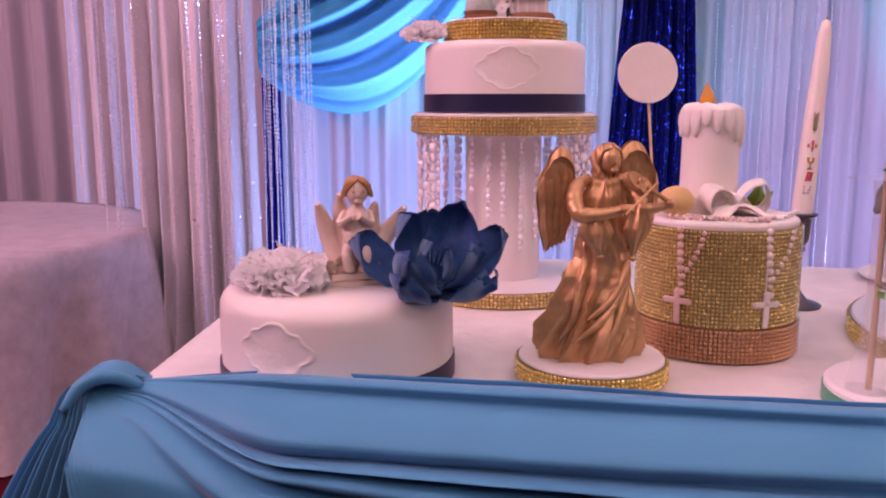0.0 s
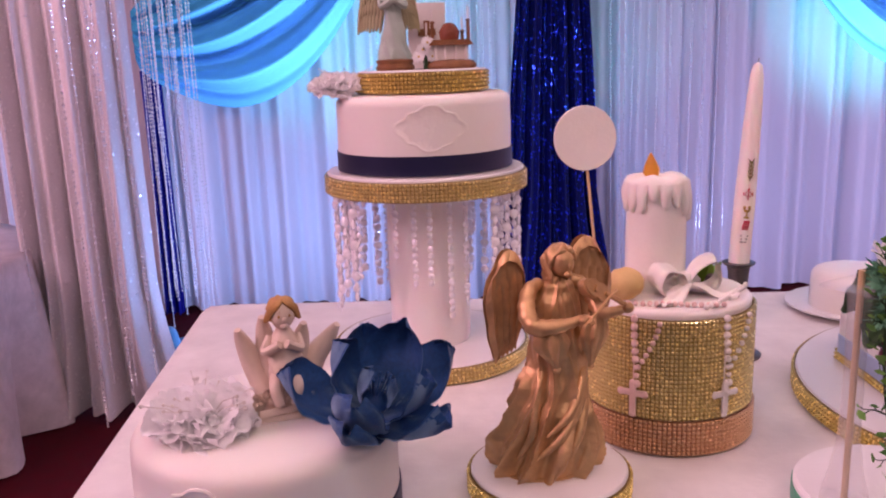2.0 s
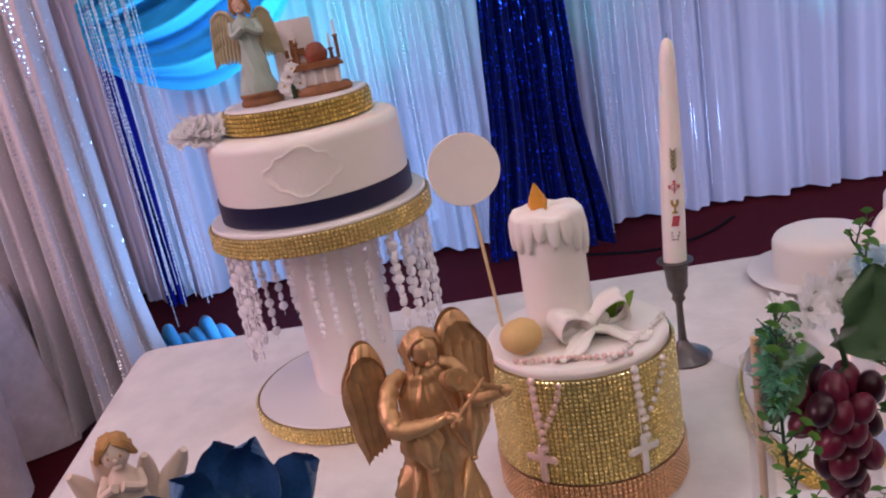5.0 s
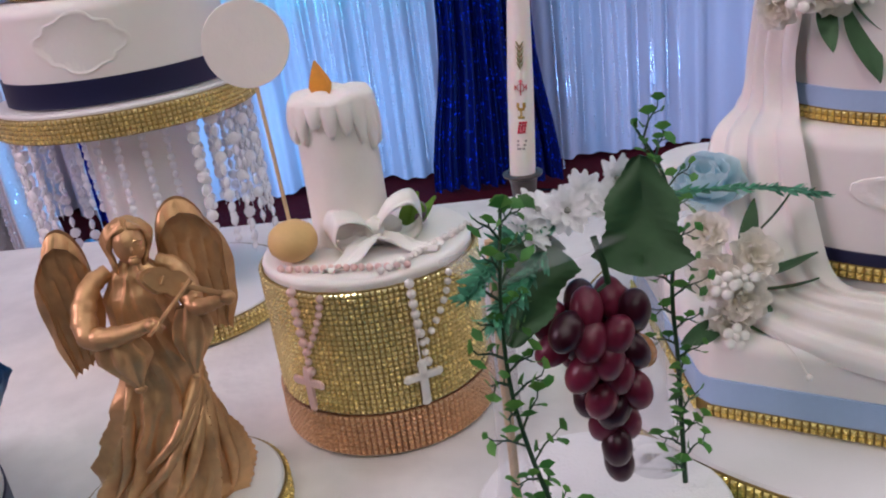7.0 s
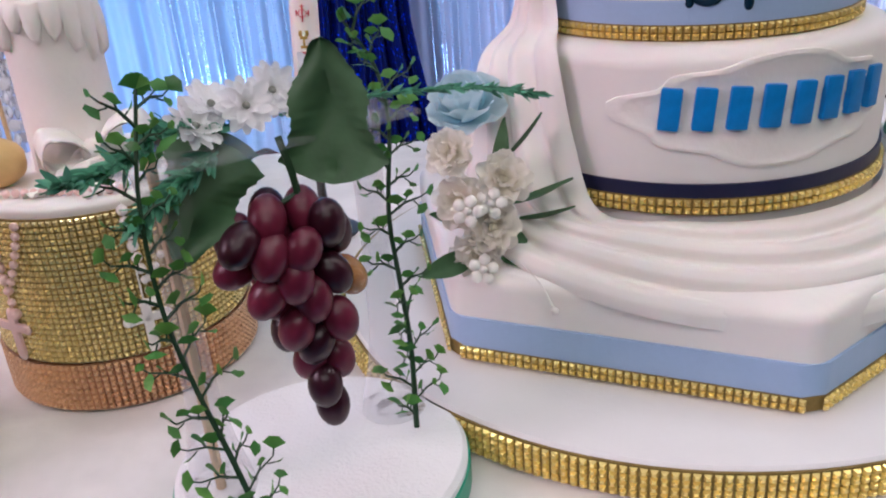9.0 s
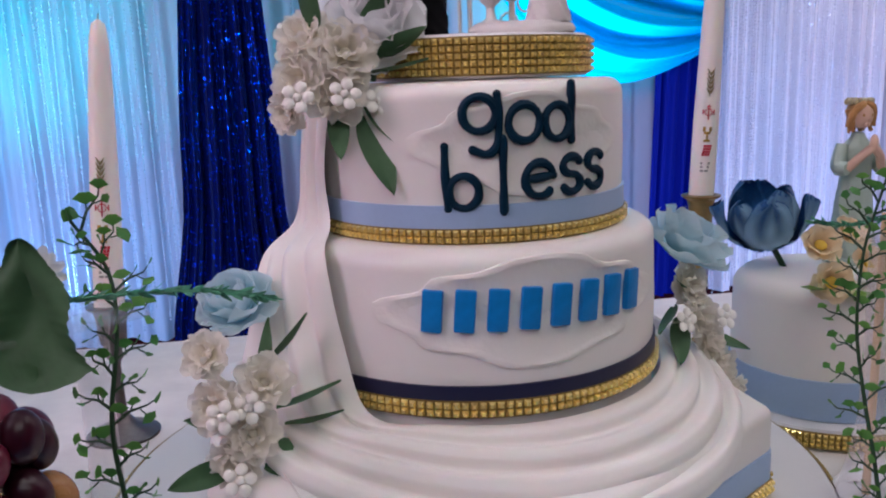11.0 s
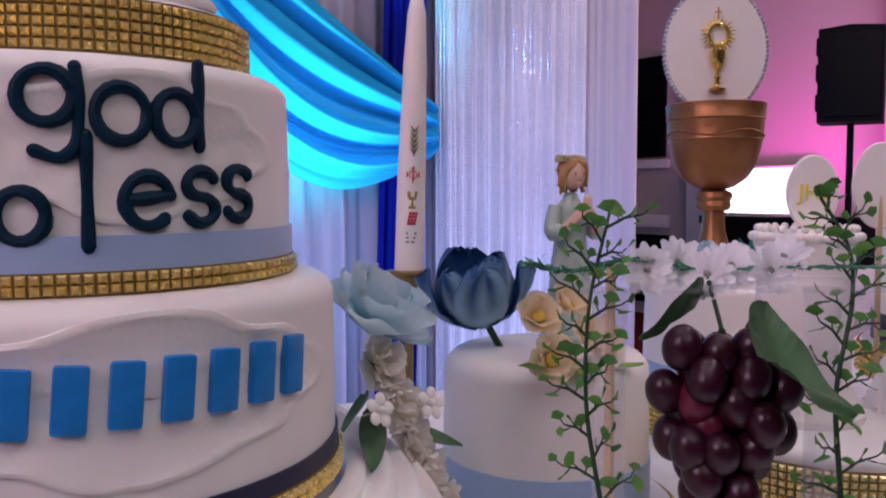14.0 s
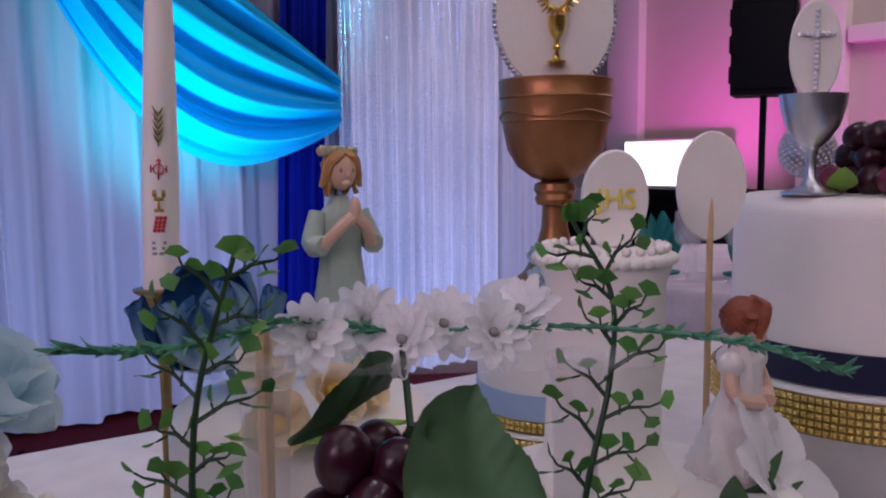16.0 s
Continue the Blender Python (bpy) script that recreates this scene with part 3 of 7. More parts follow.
rail = thing("drape_rail", "plain white pipe rail that carries the drapes", "rail", 0, 0, 0)
for (xa, xb), yy in (((-3.4, 4.75), lambda x: wall_line(x) + 0.02), ((-1.8, -0.55), lambda x: 2.98)):
    part("pipe", Build().tube([(xa, yy(xa), 3.15), (xb, yy(xb), 3.15)], 0.02, 10), TRIM, rail)
for x in (-3.38, -0.9, 1.95, 4.73):
    part("upright", Build().tube([(x, wall_line(x) + 0.22, 0), (x, wall_line(x) + 0.22, 3.15), (x, wall_line(x) + 0.02, 3.15)], 0.018, 10), TRIM, rail)
bundle = thing("cloth_bundle", "turquoise cloth end bundled on the carpet", "cloth", 0, 0, 0)
for k in range(6):
    c = spline([(-0.80 + 0.05 * k, 3.52 + 0.03 * math.sin(k), 0.02), (-0.78 + 0.05 * k, 3.46, 0.10 + 0.03 * math.sin(k * 2)), (-0.74 + 0.05 * k, 3.40, 0.05), (-0.70 + 0.05 * k, 3.34, 0.02)], 6)
    part("fold", Build().tube(c, 0.024, 10), BLUECLOTH, bundle, sharp=0)
solo("floor_cable", Build().tube(spline([(1.02, 3.62, 0.006), (1.30, 3.50, 0.006), (1.55, 3.56, 0.006), (1.75, 3.70, 0.006)], 8), 0.006, 8), BLACK, "black cable lying on the red carpet", "cable")

# ---- the display table ----
FRONT = lambda x: 0.72 - 0.165 * x - 0.14 * max(0.0, x - 0.38) * (1 if x < 0.9 else 0.52 / max(0.52, x - 0.38))
BACK = lambda x: 1.575 - 0.165 * x
TX0, TX1 = -0.325, 2.15


def cloth_top():
    """The linen: flat on the table with a rounded edge, then hanging in folds."""
    b = Build()
    cx, cy = (TX0 + TX1) / 2, 1.0
    out = []
    n = 60
    for i in range(n):
        x = TX0 + (TX1 - TX0) * i / n
        out.append((x, FRONT(x)))
    for i in range(30):
        out.append((TX1, FRONT(TX1) + (BACK(TX1) - FRONT(TX1)) * i / 30))
    for i in range(n):
        x = TX1 - (TX1 - TX0 - 0.02) * i / n
        out.append((x, BACK(x)))
    for i in range(30):
        s = i / 30
        out.append((TX0 + 0.05 * (1 - s), BACK(TX0) + (FRONT(TX0) - BACK(TX0)) * s))
    # rounds the corners
    for _ in range(3):
        out = [tuple(0.25 * a + 0.5 * c + 0.25 * d for a, c, d in zip(out[k - 1], out[k], out[(k + 1) % len(out)])) for k in range(len(out))]
    N = len(out)
    rings = [(0.0, 0.0, 0.0), (0.5, 0.0, 0.0), (0.85, 0, 0), (0.985, 0.0, 0.0), (1.0, 0.002, -0.003), (1.004, 0.008, -0.012), (1.006, 0.012, -0.05), (1.008, 0.016, -0.25), (1.01, 0.02, -0.50), (1.012, 0.026, -0.735)]
    vs, fs = [], []
    for k, (s, o, dz) in enumerate(rings):
        for i, (x, y) in enumerate(out):
            px, py = out[i - 1]
            qx, qy = out[(i + 1) % N]
            t = Vector((qx - px, qy - py, 0)).normalized()
            nx, ny = t.y, -t.x
            hang = max(0, -dz - 0.02) / 0.7
            w = o + hang * 0.035 * (math.sin(i * 1.15) + 0.6 * noise.noise((x * 9, y * 9, 0)))
            z = 0.75 + dz + (0.0012 * noise.noise((x * 7 * s, y * 7 * s, 3)) if dz == 0 else 0)
            vs.append((cx + (x - cx) * min(s, 1) + nx * w, cy + (y - cy) * min(s, 1) + ny * w, z))
    for k in range(len(rings) - 1):
        for i in range(N):
            j = (i + 1) % N
            fs.append((k * N + i, k * N + j, (k + 1) * N + j, (k + 1) * N + i))
    return b.add(vs, fs)


solo("tablecloth", cloth_top(), CLOTH, "white linen tablecloth hanging to the carpet, softly creased", "tablecloth", sharp=0)
table = thing("banquet_table", "long folding banquet table under a white cloth", "table", 0.9, 1.0, 0, -9.4)
part("tabletop", Build().box((-1.14, -0.36, 0.71), (1.14, 0.36, 0.742), bev=0.006), WOOD, table)
for x, y in ((-1.05, -0.3), (1.05, -0.3), (-1.05, 0.3), (1.05, 0.3)):
    part("leg", Build().tube([(x, y, 0), (x, y, 0.72)], 0.016, 10), PEWTER, table)


def front_swag():
    """Blue cloth gathered at the table's corner and laid in long folds along its front edge."""
    prof = [(0.0, (0.052, 0.002)), (0.22, (0.044, 0.022)), (0.50, (0.020, 0.037)), (0.78, (-0.012, 0.026)), (1.0, (-0.045, -0.012))]
    knot = Vector((-0.338, FRONT(-0.33) + 0.006, 0.772))
    def fn(u, v):
        x = -0.335 + 1.95 * u ** 1.3
        run = x + 0.335
        g = min(1.0, run / 0.20)
        g = g * g * (3 - 2 * g)
        w = max(0.0, (v - 0.34) / 0.66)
        dy, dz = through_rows(prof, min(1.0, v / 0.34))
        deep = 0.22 + 0.33 * w
        drop = deep * (1 - math.exp(-run * (0.10 * w + 0.55 * w * w + 9.0 * w ** 6) / deep))
        ph = (9.0 * v ** 0.8 + 0.15 + (0.12 + 0.35 * min(1.0, run)) * noise.noise((u * 2.0, v * 3.4, 1))) % 1.0
        ridge = math.sin(0.5 * math.pi * ph / 0.72) ** 1.2 if ph < 0.72 else 0.5 + 0.5 * math.cos(math.pi * (ph - 0.72) / 0.28)
        size = (0.006 + 0.020 * min(1.0, run / 0.16) - 0.010 * min(1.0, max(0.0, run - 0.5) / 0.6)) * (0.25 + 0.75 * min(1.0, v * 2.4)) * (0.85 + 0.6 * noise.noise((v * 7, 3.1, 1.5 * u)))
        fold = size * ridge + 0.005 * noise.noise((u * 9, v * 7, 2)) * min(1.0, run * 3) + 0.003 * noise.noise((u * 30, v * 9, 5))
        ny = min(1.0, v / 0.30)
        p = Vector((x, FRONT(x) + dy - 0.030 * w - fold * (0.2 + 0.8 * ny), 0.751 + dz + fold * (1.05 - 0.85 * ny) - 0.006 * (1 - w)))
        out = knot + (p - knot) * (0.08 + 0.92 * g)
        out.z -= drop
        out.y -= 0.075 * (1 - g) * min(1.0, drop / 0.05)
        out.x = x + (knot.x - x) * (1 - min(1.0, run / 0.05)) * 0.8
        return out
    return Build().sheet(fn, 180, 190)


blue = thing("blue_swag_cloth", "sky blue cloth gathered and draped along the table front", "cloth", 0, 0, 0)
part("draped_folds", front_swag(), BLUECLOTH, blue, sharp=0)


def gather():
    """The bunched end of the cloth, pleated at the knot and falling from the corner in fanned folds."""
    knot = Vector((-0.334, FRONT(-0.33) + 0.004, 0.770))
    def fn(u, v):
        x = -(0.34 - 0.33 * u) * v ** 0.85 * 0.8
        ph = (8.5 * u + 0.35 * noise.noise((u * 3, v * 2.5, 7))) % 1.0
        ridge = math.sin(0.5 * math.pi * ph / 0.7) if ph < 0.7 else 0.5 + 0.5 * math.cos(math.pi * (ph - 0.7) / 0.3)
        amp = (0.004 + 0.030 * min(1.0, v * 3.2)) * (0.8 + 0.5 * noise.noise((u * 9, v, 3)))
        lift = 0.016 * math.sin(math.pi * min(1.0, v / 0.10)) if v < 0.10 else 0.0
        q = Vector((0.05 - 0.02 * u, 0.004, 0.006)) * (1 - min(1.0, v / 0.06))
        return knot + q + Vector((x - 0.35 * amp * ridge * (1 - u), -0.02 * min(1, v * 8) - 0.05 * math.sin(math.pi * u) * min(1.0, v * 2) + 0.06 * (1 - u) * v - amp * ridge, lift - 0.62 * v ** 1.25 + 0.5 * amp * ridge * (1 - min(1.0, v * 2.5))))
    b = Build().sheet(fn, 150, 70)
    for k in range(7):
        a = -0.9 + 1.8 * k / 6
        c = spline([knot + Vector((0.045, 0.012 * a + 0.008, -0.002)), knot + Vector((0.018, 0.016 * a, 0.010 + 0.004 * math.cos(a))), knot + Vector((-0.006, 0.018 * a - 0.004, 0.006)), knot + Vector((-0.022, 0.020 * a - 0.012, -0.016))], 5)
        b.tube(c, [0.004 + 0.0035 * math.sin(math.pi * i / (len(c) - 1)) for i in range(len(c))], 8)
    return b


part("gathered_end", gather(), BLUECLOTH, blue, sharp=0)

# ---- the round guest table ----
guest = thing("guest_table", "round guest table under a floor-length damask cloth", "table", -1.93, 2.84, 0)


def guest_cloth(r, top=0.75):
    def fn(u, v):
        a = 2 * math.pi * u
        if v < 0.4:
            q = r * (0.004 + 0.996 * v / 0.4)
            return (q * math.cos(a), q * math.sin(a), top)
        s = (v - 0.4) / 0.6
        q = r + 0.012 * min(1, s * 8) + s * (-0.03 + 0.085 * math.sin(15 * a + 0.9 * math.sin(3 * a)) + 0.022 * math.sin(31 * a))
        return (q * math.cos(a), q * math.sin(a), top - 0.012 * min(1, s * 8) - (top - 0.02) * s)
    return Build().sheet(fn, 204, 20, wrap=True)


part("tablecloth_top", guest_cloth(0.90, 0.60), DAMASK, guest, "pale damask cloth in deep folds", sharp=0)
part("leg", Build().lathe([(0.25, 0), (0.25, 0.03), (0.05, 0.06), (0.05, 0.57), (0.3, 0.585)], 24), PEWTER, guest)


# ---- flowers and leaves ----
PETALS = {}


def petal_mesh(kind, k, material):
    """One of a few petal shapes of a kind, a unit long."""
    key = (kind, k % 4, material.name)
    if key not in PETALS:
        b, s = Build(), 1.7 * (k % 4) + len(kind)
        if kind == "daisy":
            petal(b, None, 1, 0.44, 0.20, 0.10, 0.06, 0, 4, 4, s)
        elif kind == "carnation":
            petal(b, None, 1, 0.80, 0.16, 0.16, 0.34, 0, 6, 4, s, dye=lambda u, v: v, base=0.3)
        elif kind == "rose":
            petal(b, None, 1, 1.12, 0.34, 0.10, 0.12, 0, 8, 6, s, dye=lambda u, v: 0.8 * v, base=0.5)
        else:
            def spoon(u, v, out, s=s):
                q = u * 2 - 1
                w = 0.31 * (0.22 + 0.78 * math.sin(math.pi * min(1.0, 0.10 + 0.72 * v)) ** 0.8) * (1.0 if v < 0.7 else math.sqrt(max(0.0, 1 - ((v - 0.7) / 0.31) ** 2.4)))
                rim = 0.016 * max(abs(q) ** 3, v ** 5) * math.sin(19 * q + 23 * v + s)
                wave = 0.09 * v * noise.noise((q * 1.9 + s, v * 2.2, s))
                y = -0.16 * math.sin(math.pi * 0.9 * v) - 0.17 * (1 - q * q) * (0.3 + 0.7 * v) + 0.16 * v * v + wave + rim
                return (q * w + 0.03 * noise.noise((q, 2 * v, s + 9)), y - (0.020 if out else 0.0), v * (1 - 0.05 * q * q) + 0.5 * rim)
            b.sheet(lambda u, v: spoon(u, v, False), 16, 16, dye=lambda u, v: max(0.0, min(1.0, 0.75 - 2.4 * v + 0.7 * noise.noise((u * 6, v * 3, s)))))
            b.sheet(lambda u, v: spoon(1 - u, v, True), 16, 16, dye=lambda u, v: max(0.0, min(1.0, 1.35 - 1.20 * v + 0.6 * noise.noise((u * 5, v * 3, s)))))
        PETALS[key] = b.mesh("petal", material, 0)
    return PETALS[key]


RINGS = {"daisy": ((13, 84, 1.0), (11, 72, 0.86), (8, 58, 0.58)), "carnation": ((9, 84, 1.0), (8, 64, 0.90), (6, 38, 0.74)), "lace": ((8, 78, 1.0), (7, 54, 0.8)),
         "rose": ((6, 70, 1.0), (5, 50, 0.98), (5, 30, 0.92), (4, 14, 0.82)), "open_flower": ((5, 66, 1.0), (5, 48, 0.85)), "tulip": ((4, 40, 1.0), (4, 26, 0.95)), "magnolia": ((5, 62, 1.0), (4, 36, 0.95), (2, 18, 0.55))}


def bloom(name, kind, parent, m, r, seed, material, heart, label="", heart_size=0.16):
    """A flower: its heart, with every petal a piece under it."""
    f = part(name, Build().ball((0, 0, r * 0.12), (r * heart_size, r * heart_size, r * 0.13), 8, 6, 0, None, 0.3), heart, parent, label, m=m)
    for ring, (n, tilt, k) in enumerate(RINGS[kind]):
        for i in range(n):
            q = Matrix.Rotation(2 * math.pi * (i + 0.4 * ring) / n + seed, 4, "Z") @ Matrix.Rotation(radians(tilt + 8 * math.sin(seed * 3 + i * 1.9)), 4, "X") @ Matrix.Scale(r * k * (1 + 0.06 * math.sin(seed + i * 3.3)), 4)
            part("petal", petal_mesh({"open_flower": "rose", "lace": "carnation"}.get(kind, kind), i + ring + int(seed), material), None, f, m=q)
    return f


def carnation(b, m, r, seed=0.0, slot=0):
    """A small ruffled head for moulded figures."""
    for ring, (n, tilt, k) in enumerate(RINGS["carnation"]):
        for i in range(n):
            q = m @ Matrix.Rotation(2 * math.pi * (i + 0.37 * ring) / n + seed, 4, "Z") @ Matrix.Rotation(radians(tilt + 9 * math.sin(seed * 3 + i * 1.9)), 4, "X")
            petal(b, q, r * k, r * 0.8 * k, 0.2, 0.22, 0.55, slot, 6, 4, seed * 5 + i + ring * 7, dye=lambda u, v: v, base=0.3)


def leaf(b, m, length, width, slot=0, curl=0.25, serr=0.0, lobes=0):
    """A pointed leaf along z, with a raised midrib fold."""
    def fn(u, v):
        s = u * 2 - 1
        w = width * 0.5 * math.sin(math.pi * min(1, 0.06 + 0.94 * v ** 0.8)) ** 0.75
        if lobes:
            w *= 1 + 0.22 * abs(math.sin(math.pi * lobes * v))
        if serr:
            w *= 1 + serr * math.sin(v * 60)
        return (s * w, curl * length * v * v + 0.10 * width * abs(s), length * v)
    b.sheet(fn, 6, 16, slot, m)


def vine_leaf(b, m, length, width, slot=0):
    """A pointed, toothed and faintly lobed grape leaf along z, folded along its midrib."""
    def fn(u, v):
        s = u * 2 - 1
        w = width * 0.58 * min(1.0, v / 0.16) ** 0.55 * (1 - v) ** 0.48 * (1 + 0.12 * math.cos(2 * math.pi * 2.0 * v - 1.6)) * (1 + 0.035 * (1 - 2 * ((v * 13) % 1.0)))
        x = s * w
        z = length * (v - 0.10 * abs(s) * (1 - v) * (1 if v < 0.3 else 0.6))
        return (x, 0.16 * width * abs(s) ** 1.2 * (1 - v) + 0.035 * width * math.sin(9 * v + 4 * abs(s)) + 0.18 * length * v * v, z)
    b.sheet(fn, 12, 52, slot, m)


def leaf_spray(name, parent, at, n, length, spread, material, seed, up=(0, 0, 1), label=""):
    rnd = random.Random(seed)
    b = Build()
    for _ in range(n):
        d = Vector(up) + Vector((rnd.uniform(-1, 1), rnd.uniform(-1, 1), rnd.uniform(-0.7, 0.7))) * spread
        leaf(b, aim(at, d, rnd.uniform(0, 6)), length * rnd.uniform(0.7, 1.2), length * 0.42, curl=rnd.uniform(-0.2, 0.3))
    return part(name, b, material, parent, label)


def plaque(parent, r, ang, z, w, h, label, t=0.0012, material=None):
    """A raised frame-shaped panel laid on a drum of radius r, facing the angle in degrees."""
    b = Build()
    def edge(a):
        q = 1 + 0.10 * math.cos(4 * a) + 0.07 * math.cos(8 * a + 0.4)
        s, c = math.sin(a), math.cos(a)
        return (w * 0.5 * q * abs(c) ** 0.8 * (1 if c >= 0 else -1), h * 0.5 * q * abs(s) ** 0.8 * (1 if s >= 0 else -1))
    def at(x, y, d):
        a = radians(ang) + x / r
        return ((r + d) * math.cos(a), (r + d) * math.sin(a), z + y)
    prof = ((1.0, -0.001), (0.99, t), (0.93, t * 1.5), (0.88, t * 1.0), (0.84, t * 0.55), (0.5, t * 0.5), (0.02, t * 0.5))
    def fn(u, v):
        k, d = prof[round(v * (len(prof) - 1))]
        x, y = edge(2 * math.pi * u)
        return at(x * k, y * k, d)
    b.sheet(fn, 64, len(prof) - 1, wrap=True)
    return part("plaque", b, material or ICING, parent, label)


def words(text, size, r, ang, z, depth, material, parent, name="lettering", bold=0.0, m=None, spacing=1.0):
    """Raised lettering, laid round a drum of radius r facing the angle, or flat by m."""
    cu = bpy.data.curves.new(name, "FONT")
    cu.body, cu.size, cu.extrude, cu.align_x, cu.offset, cu.space_character = text, size, depth, "CENTER", bold, spacing
    cu.bevel_depth, cu.bevel_resolution, cu.resolution_u = depth * 0.25, 1, 4
    ob = bpy.data.objects.new(name, cu)
    scene.collection.objects.link(ob)
    me = bpy.data.meshes.new_from_object(ob.evaluated_get(bpy.context.evaluated_depsgraph_get()))
    bpy.data.objects.remove(ob)
    for v in me.vertices:
        x, y, d = v.co
        if m is None:
            a = radians(ang) + x / r
            v.co = ((r + d + depth * 0.6) * math.cos(a), (r + d + depth * 0.6) * math.sin(a), z + y)
    me.materials.clear()
    me.materials.append(material)
    return part(name, me, None, parent, m=m)


# ---- low cake with the blue magnolia ----
cake = thing("round_cake", "low white fondant cake with a navy ribbon on the tablecloth", "cake", -0.113, 0.882, 0.7505)
part("fondant_tier", round_cake(0.124, 0.099, 0.020), FONDANT, cake)
part("ribbon", band(0.1245, 0.0005, 0.022), NAVYRIB, cake, "navy satin ribbon round the foot")
plaque(cake, 0.1235, 247, 0.055, 0.075, 0.05, "raised icing panel on the side")


def magnolia_flower(label, x, y, z, r, d, roll, seed, kind="magnolia"):
    f = thing("magnolia_flower", label, "flower", x, y, z, group="blue magnolias")
    d = Vector(d).normalized()
    bloom("flower_head", kind, f, aim((0, 0, 0), d, roll), r, seed, BLUEPETAL, BLUEPETAL)
    for i in range(9):
        a = i * 0.7
        e = d * r * 0.44 + Vector((math.cos(a), math.sin(a), 0.2)) * r * 0.12
        part("stamen", Build().tube([(0, 0, 0), e], 0.0009, 4).ball(e, 0.002, 6, 4), BLUEPETAL, f)
    return f


magnolia_flower("deep blue silk magnolia, pale at the petal roots, on a cake", -0.012, 0.845, 0.858, 0.088, (0.16, -0.42, 0.9), 0.4, 1.3)


def feather_flower(x, y, z, r, label, seed, d=(0, -0.2, 1)):
    f = thing("feather_flower", label, "flower", x, y, z, group="white lace flowers")
    p = Build()
    rnd = random.Random(seed)
    for k in range(6):
        c = (rnd.uniform(-0.7, 0.7) * r, rnd.uniform(-0.4, 0.4) * r, rnd.uniform(0.1, 0.35) * r)
        bloom("lace_blossom", "lace", f, aim(c, (c[0] * 12, c[1] * 12 - 0.3, 0.8)), r * rnd.uniform(0.55, 0.85), seed + k, WHITEPETAL, WHITEPETAL)
    for k in range(26):
        a, q = rnd.uniform(0, 6.28), rnd.uniform(0.5, 1.15) * r
        e = (q * math.cos(a), q * math.sin(a) * 0.8, r * rnd.uniform(0.3, 0.95))
        p.tube([(0, 0, 0.1 * r), (e[0] * 0.6, e[1] * 0.6, e[2] * 0.8), e], 0.0005, 3)
        p.ball(e, rnd.uniform(0.0012, 0.0022), 6, 4)
    part("beaded_sprays", p, WHITEBEAD, f, kind="stuff")
    return f


feather_flower(-0.165, 0.850, 0.848, 0.050, "white lace flower with tiny beads on a cake", 3)

# ---- column cake ----
cc = thing("column_cake_stand", "white column cake stand with crystal strands and gold rhinestone rims", "cake stand", 0.092, 1.283, 0.7505)
part("base_disc", disc(0.136, 0.024), BOARD, cc)
stone_trim(cc, 0.136, 0.001, 0.023, 0.0055, PALEGEM, GOLDNET, "pale gold rhinestone rim")
part("column", Build().lathe([(0.03, 0.024), (0.056, 0.024), (0.057, 0.03), (0.057, 0.236), (0.056, 0.242), (0.03, 0.242)], 64), ACRYLIC, cc, "white frosted column")
part("top_disc", disc(0.136, 0.030), BOARD, cc, m=pose(0, 0, 0.242))
stone_trim(cc, 0.136, 0.243, 0.268, 0.0052, PALEGEM, GOLDNET, "pale gold rhinestone rim")
rnd = random.Random(4)
bead_mesh = {}
for s in (0.0066, 0.0044):
    bead_mesh[s] = Build().lathe([(s * 0.35, -s * 0.45), (s, -s * 0.15), (s, s * 0.15), (s * 0.35, s * 0.45)], 8).mesh("crystal_bead", CRYSTAL, 20)
for k in range(62):
    a = 2 * math.pi * (k + rnd.uniform(-0.25, 0.25)) / 62
    fine = math.cos(a - radians(262)) > 0.72
    s = 0.0066 if k % 2 and not fine else 0.0044
    if fine and k % 3 != 1:
        continue
    r = 0.128 if k % 2 and not fine else 0.114 if not fine else 0.082
    n = rnd.randint(9, 12) if k % 2 and not fine else rnd.randint(9, 18)
    x, y = r * math.cos(a), r * math.sin(a)
    strand = part("crystal_strand", Build().tube([(x, y, 0.242), (x, y, 0.238 - 2.15 * s * n)], 0.0004, 4), CRYSTAL, cc)
    for i in range(n):
        part("bead", bead_mesh[s], None, strand, m=Matrix.Translation((x, y, 0.238 - 2.15 * s * i)) @ Matrix.Rotation(a + 0.6 * math.sin(i * 2.1 + k), 4, "Z") @ Matrix.Rotation(radians(90), 4, "Y"))

up = thing("round_cake", "white fondant cake with a navy ribbon on the column stand", "cake", 0.092, 1.283, 1.0235)
part("fondant_tier", round_cake(0.119, 0.100, 0.014), FONDANT, up)
part("ribbon", band(0.1195, 0.0008, 0.026), NAVYRIB, up, "navy satin ribbon round the foot")
plaque(up, 0.1185, 268, 0.060, 0.085, 0.052, "raised icing panel on the side")
td = thing("cake_drum", "small white drum with a gold rhinestone rim on a cake", "cake drum", 0.092, 1.283, 1.1245)
part("drum_board", disc(0.087, 0.030), BOARD, td)
stone_trim(td, 0.087, 0.001, 0.028, 0.0052, GOLDGEM, GOLDNET, "gold rhinestone rim")

# ---- golden angel ----
ad = thing("cake_drum", "white drum with a gold rhinestone rim under the angel", "cake drum", 0.158, 0.865, 0.7505)
part("drum_board", disc(0.077, 0.024), BOARD, ad)
stone_trim(ad, 0.077, 0.001, 0.021, 0.0048, GOLDGEM, GOLDNET, "gold rhinestone rim")

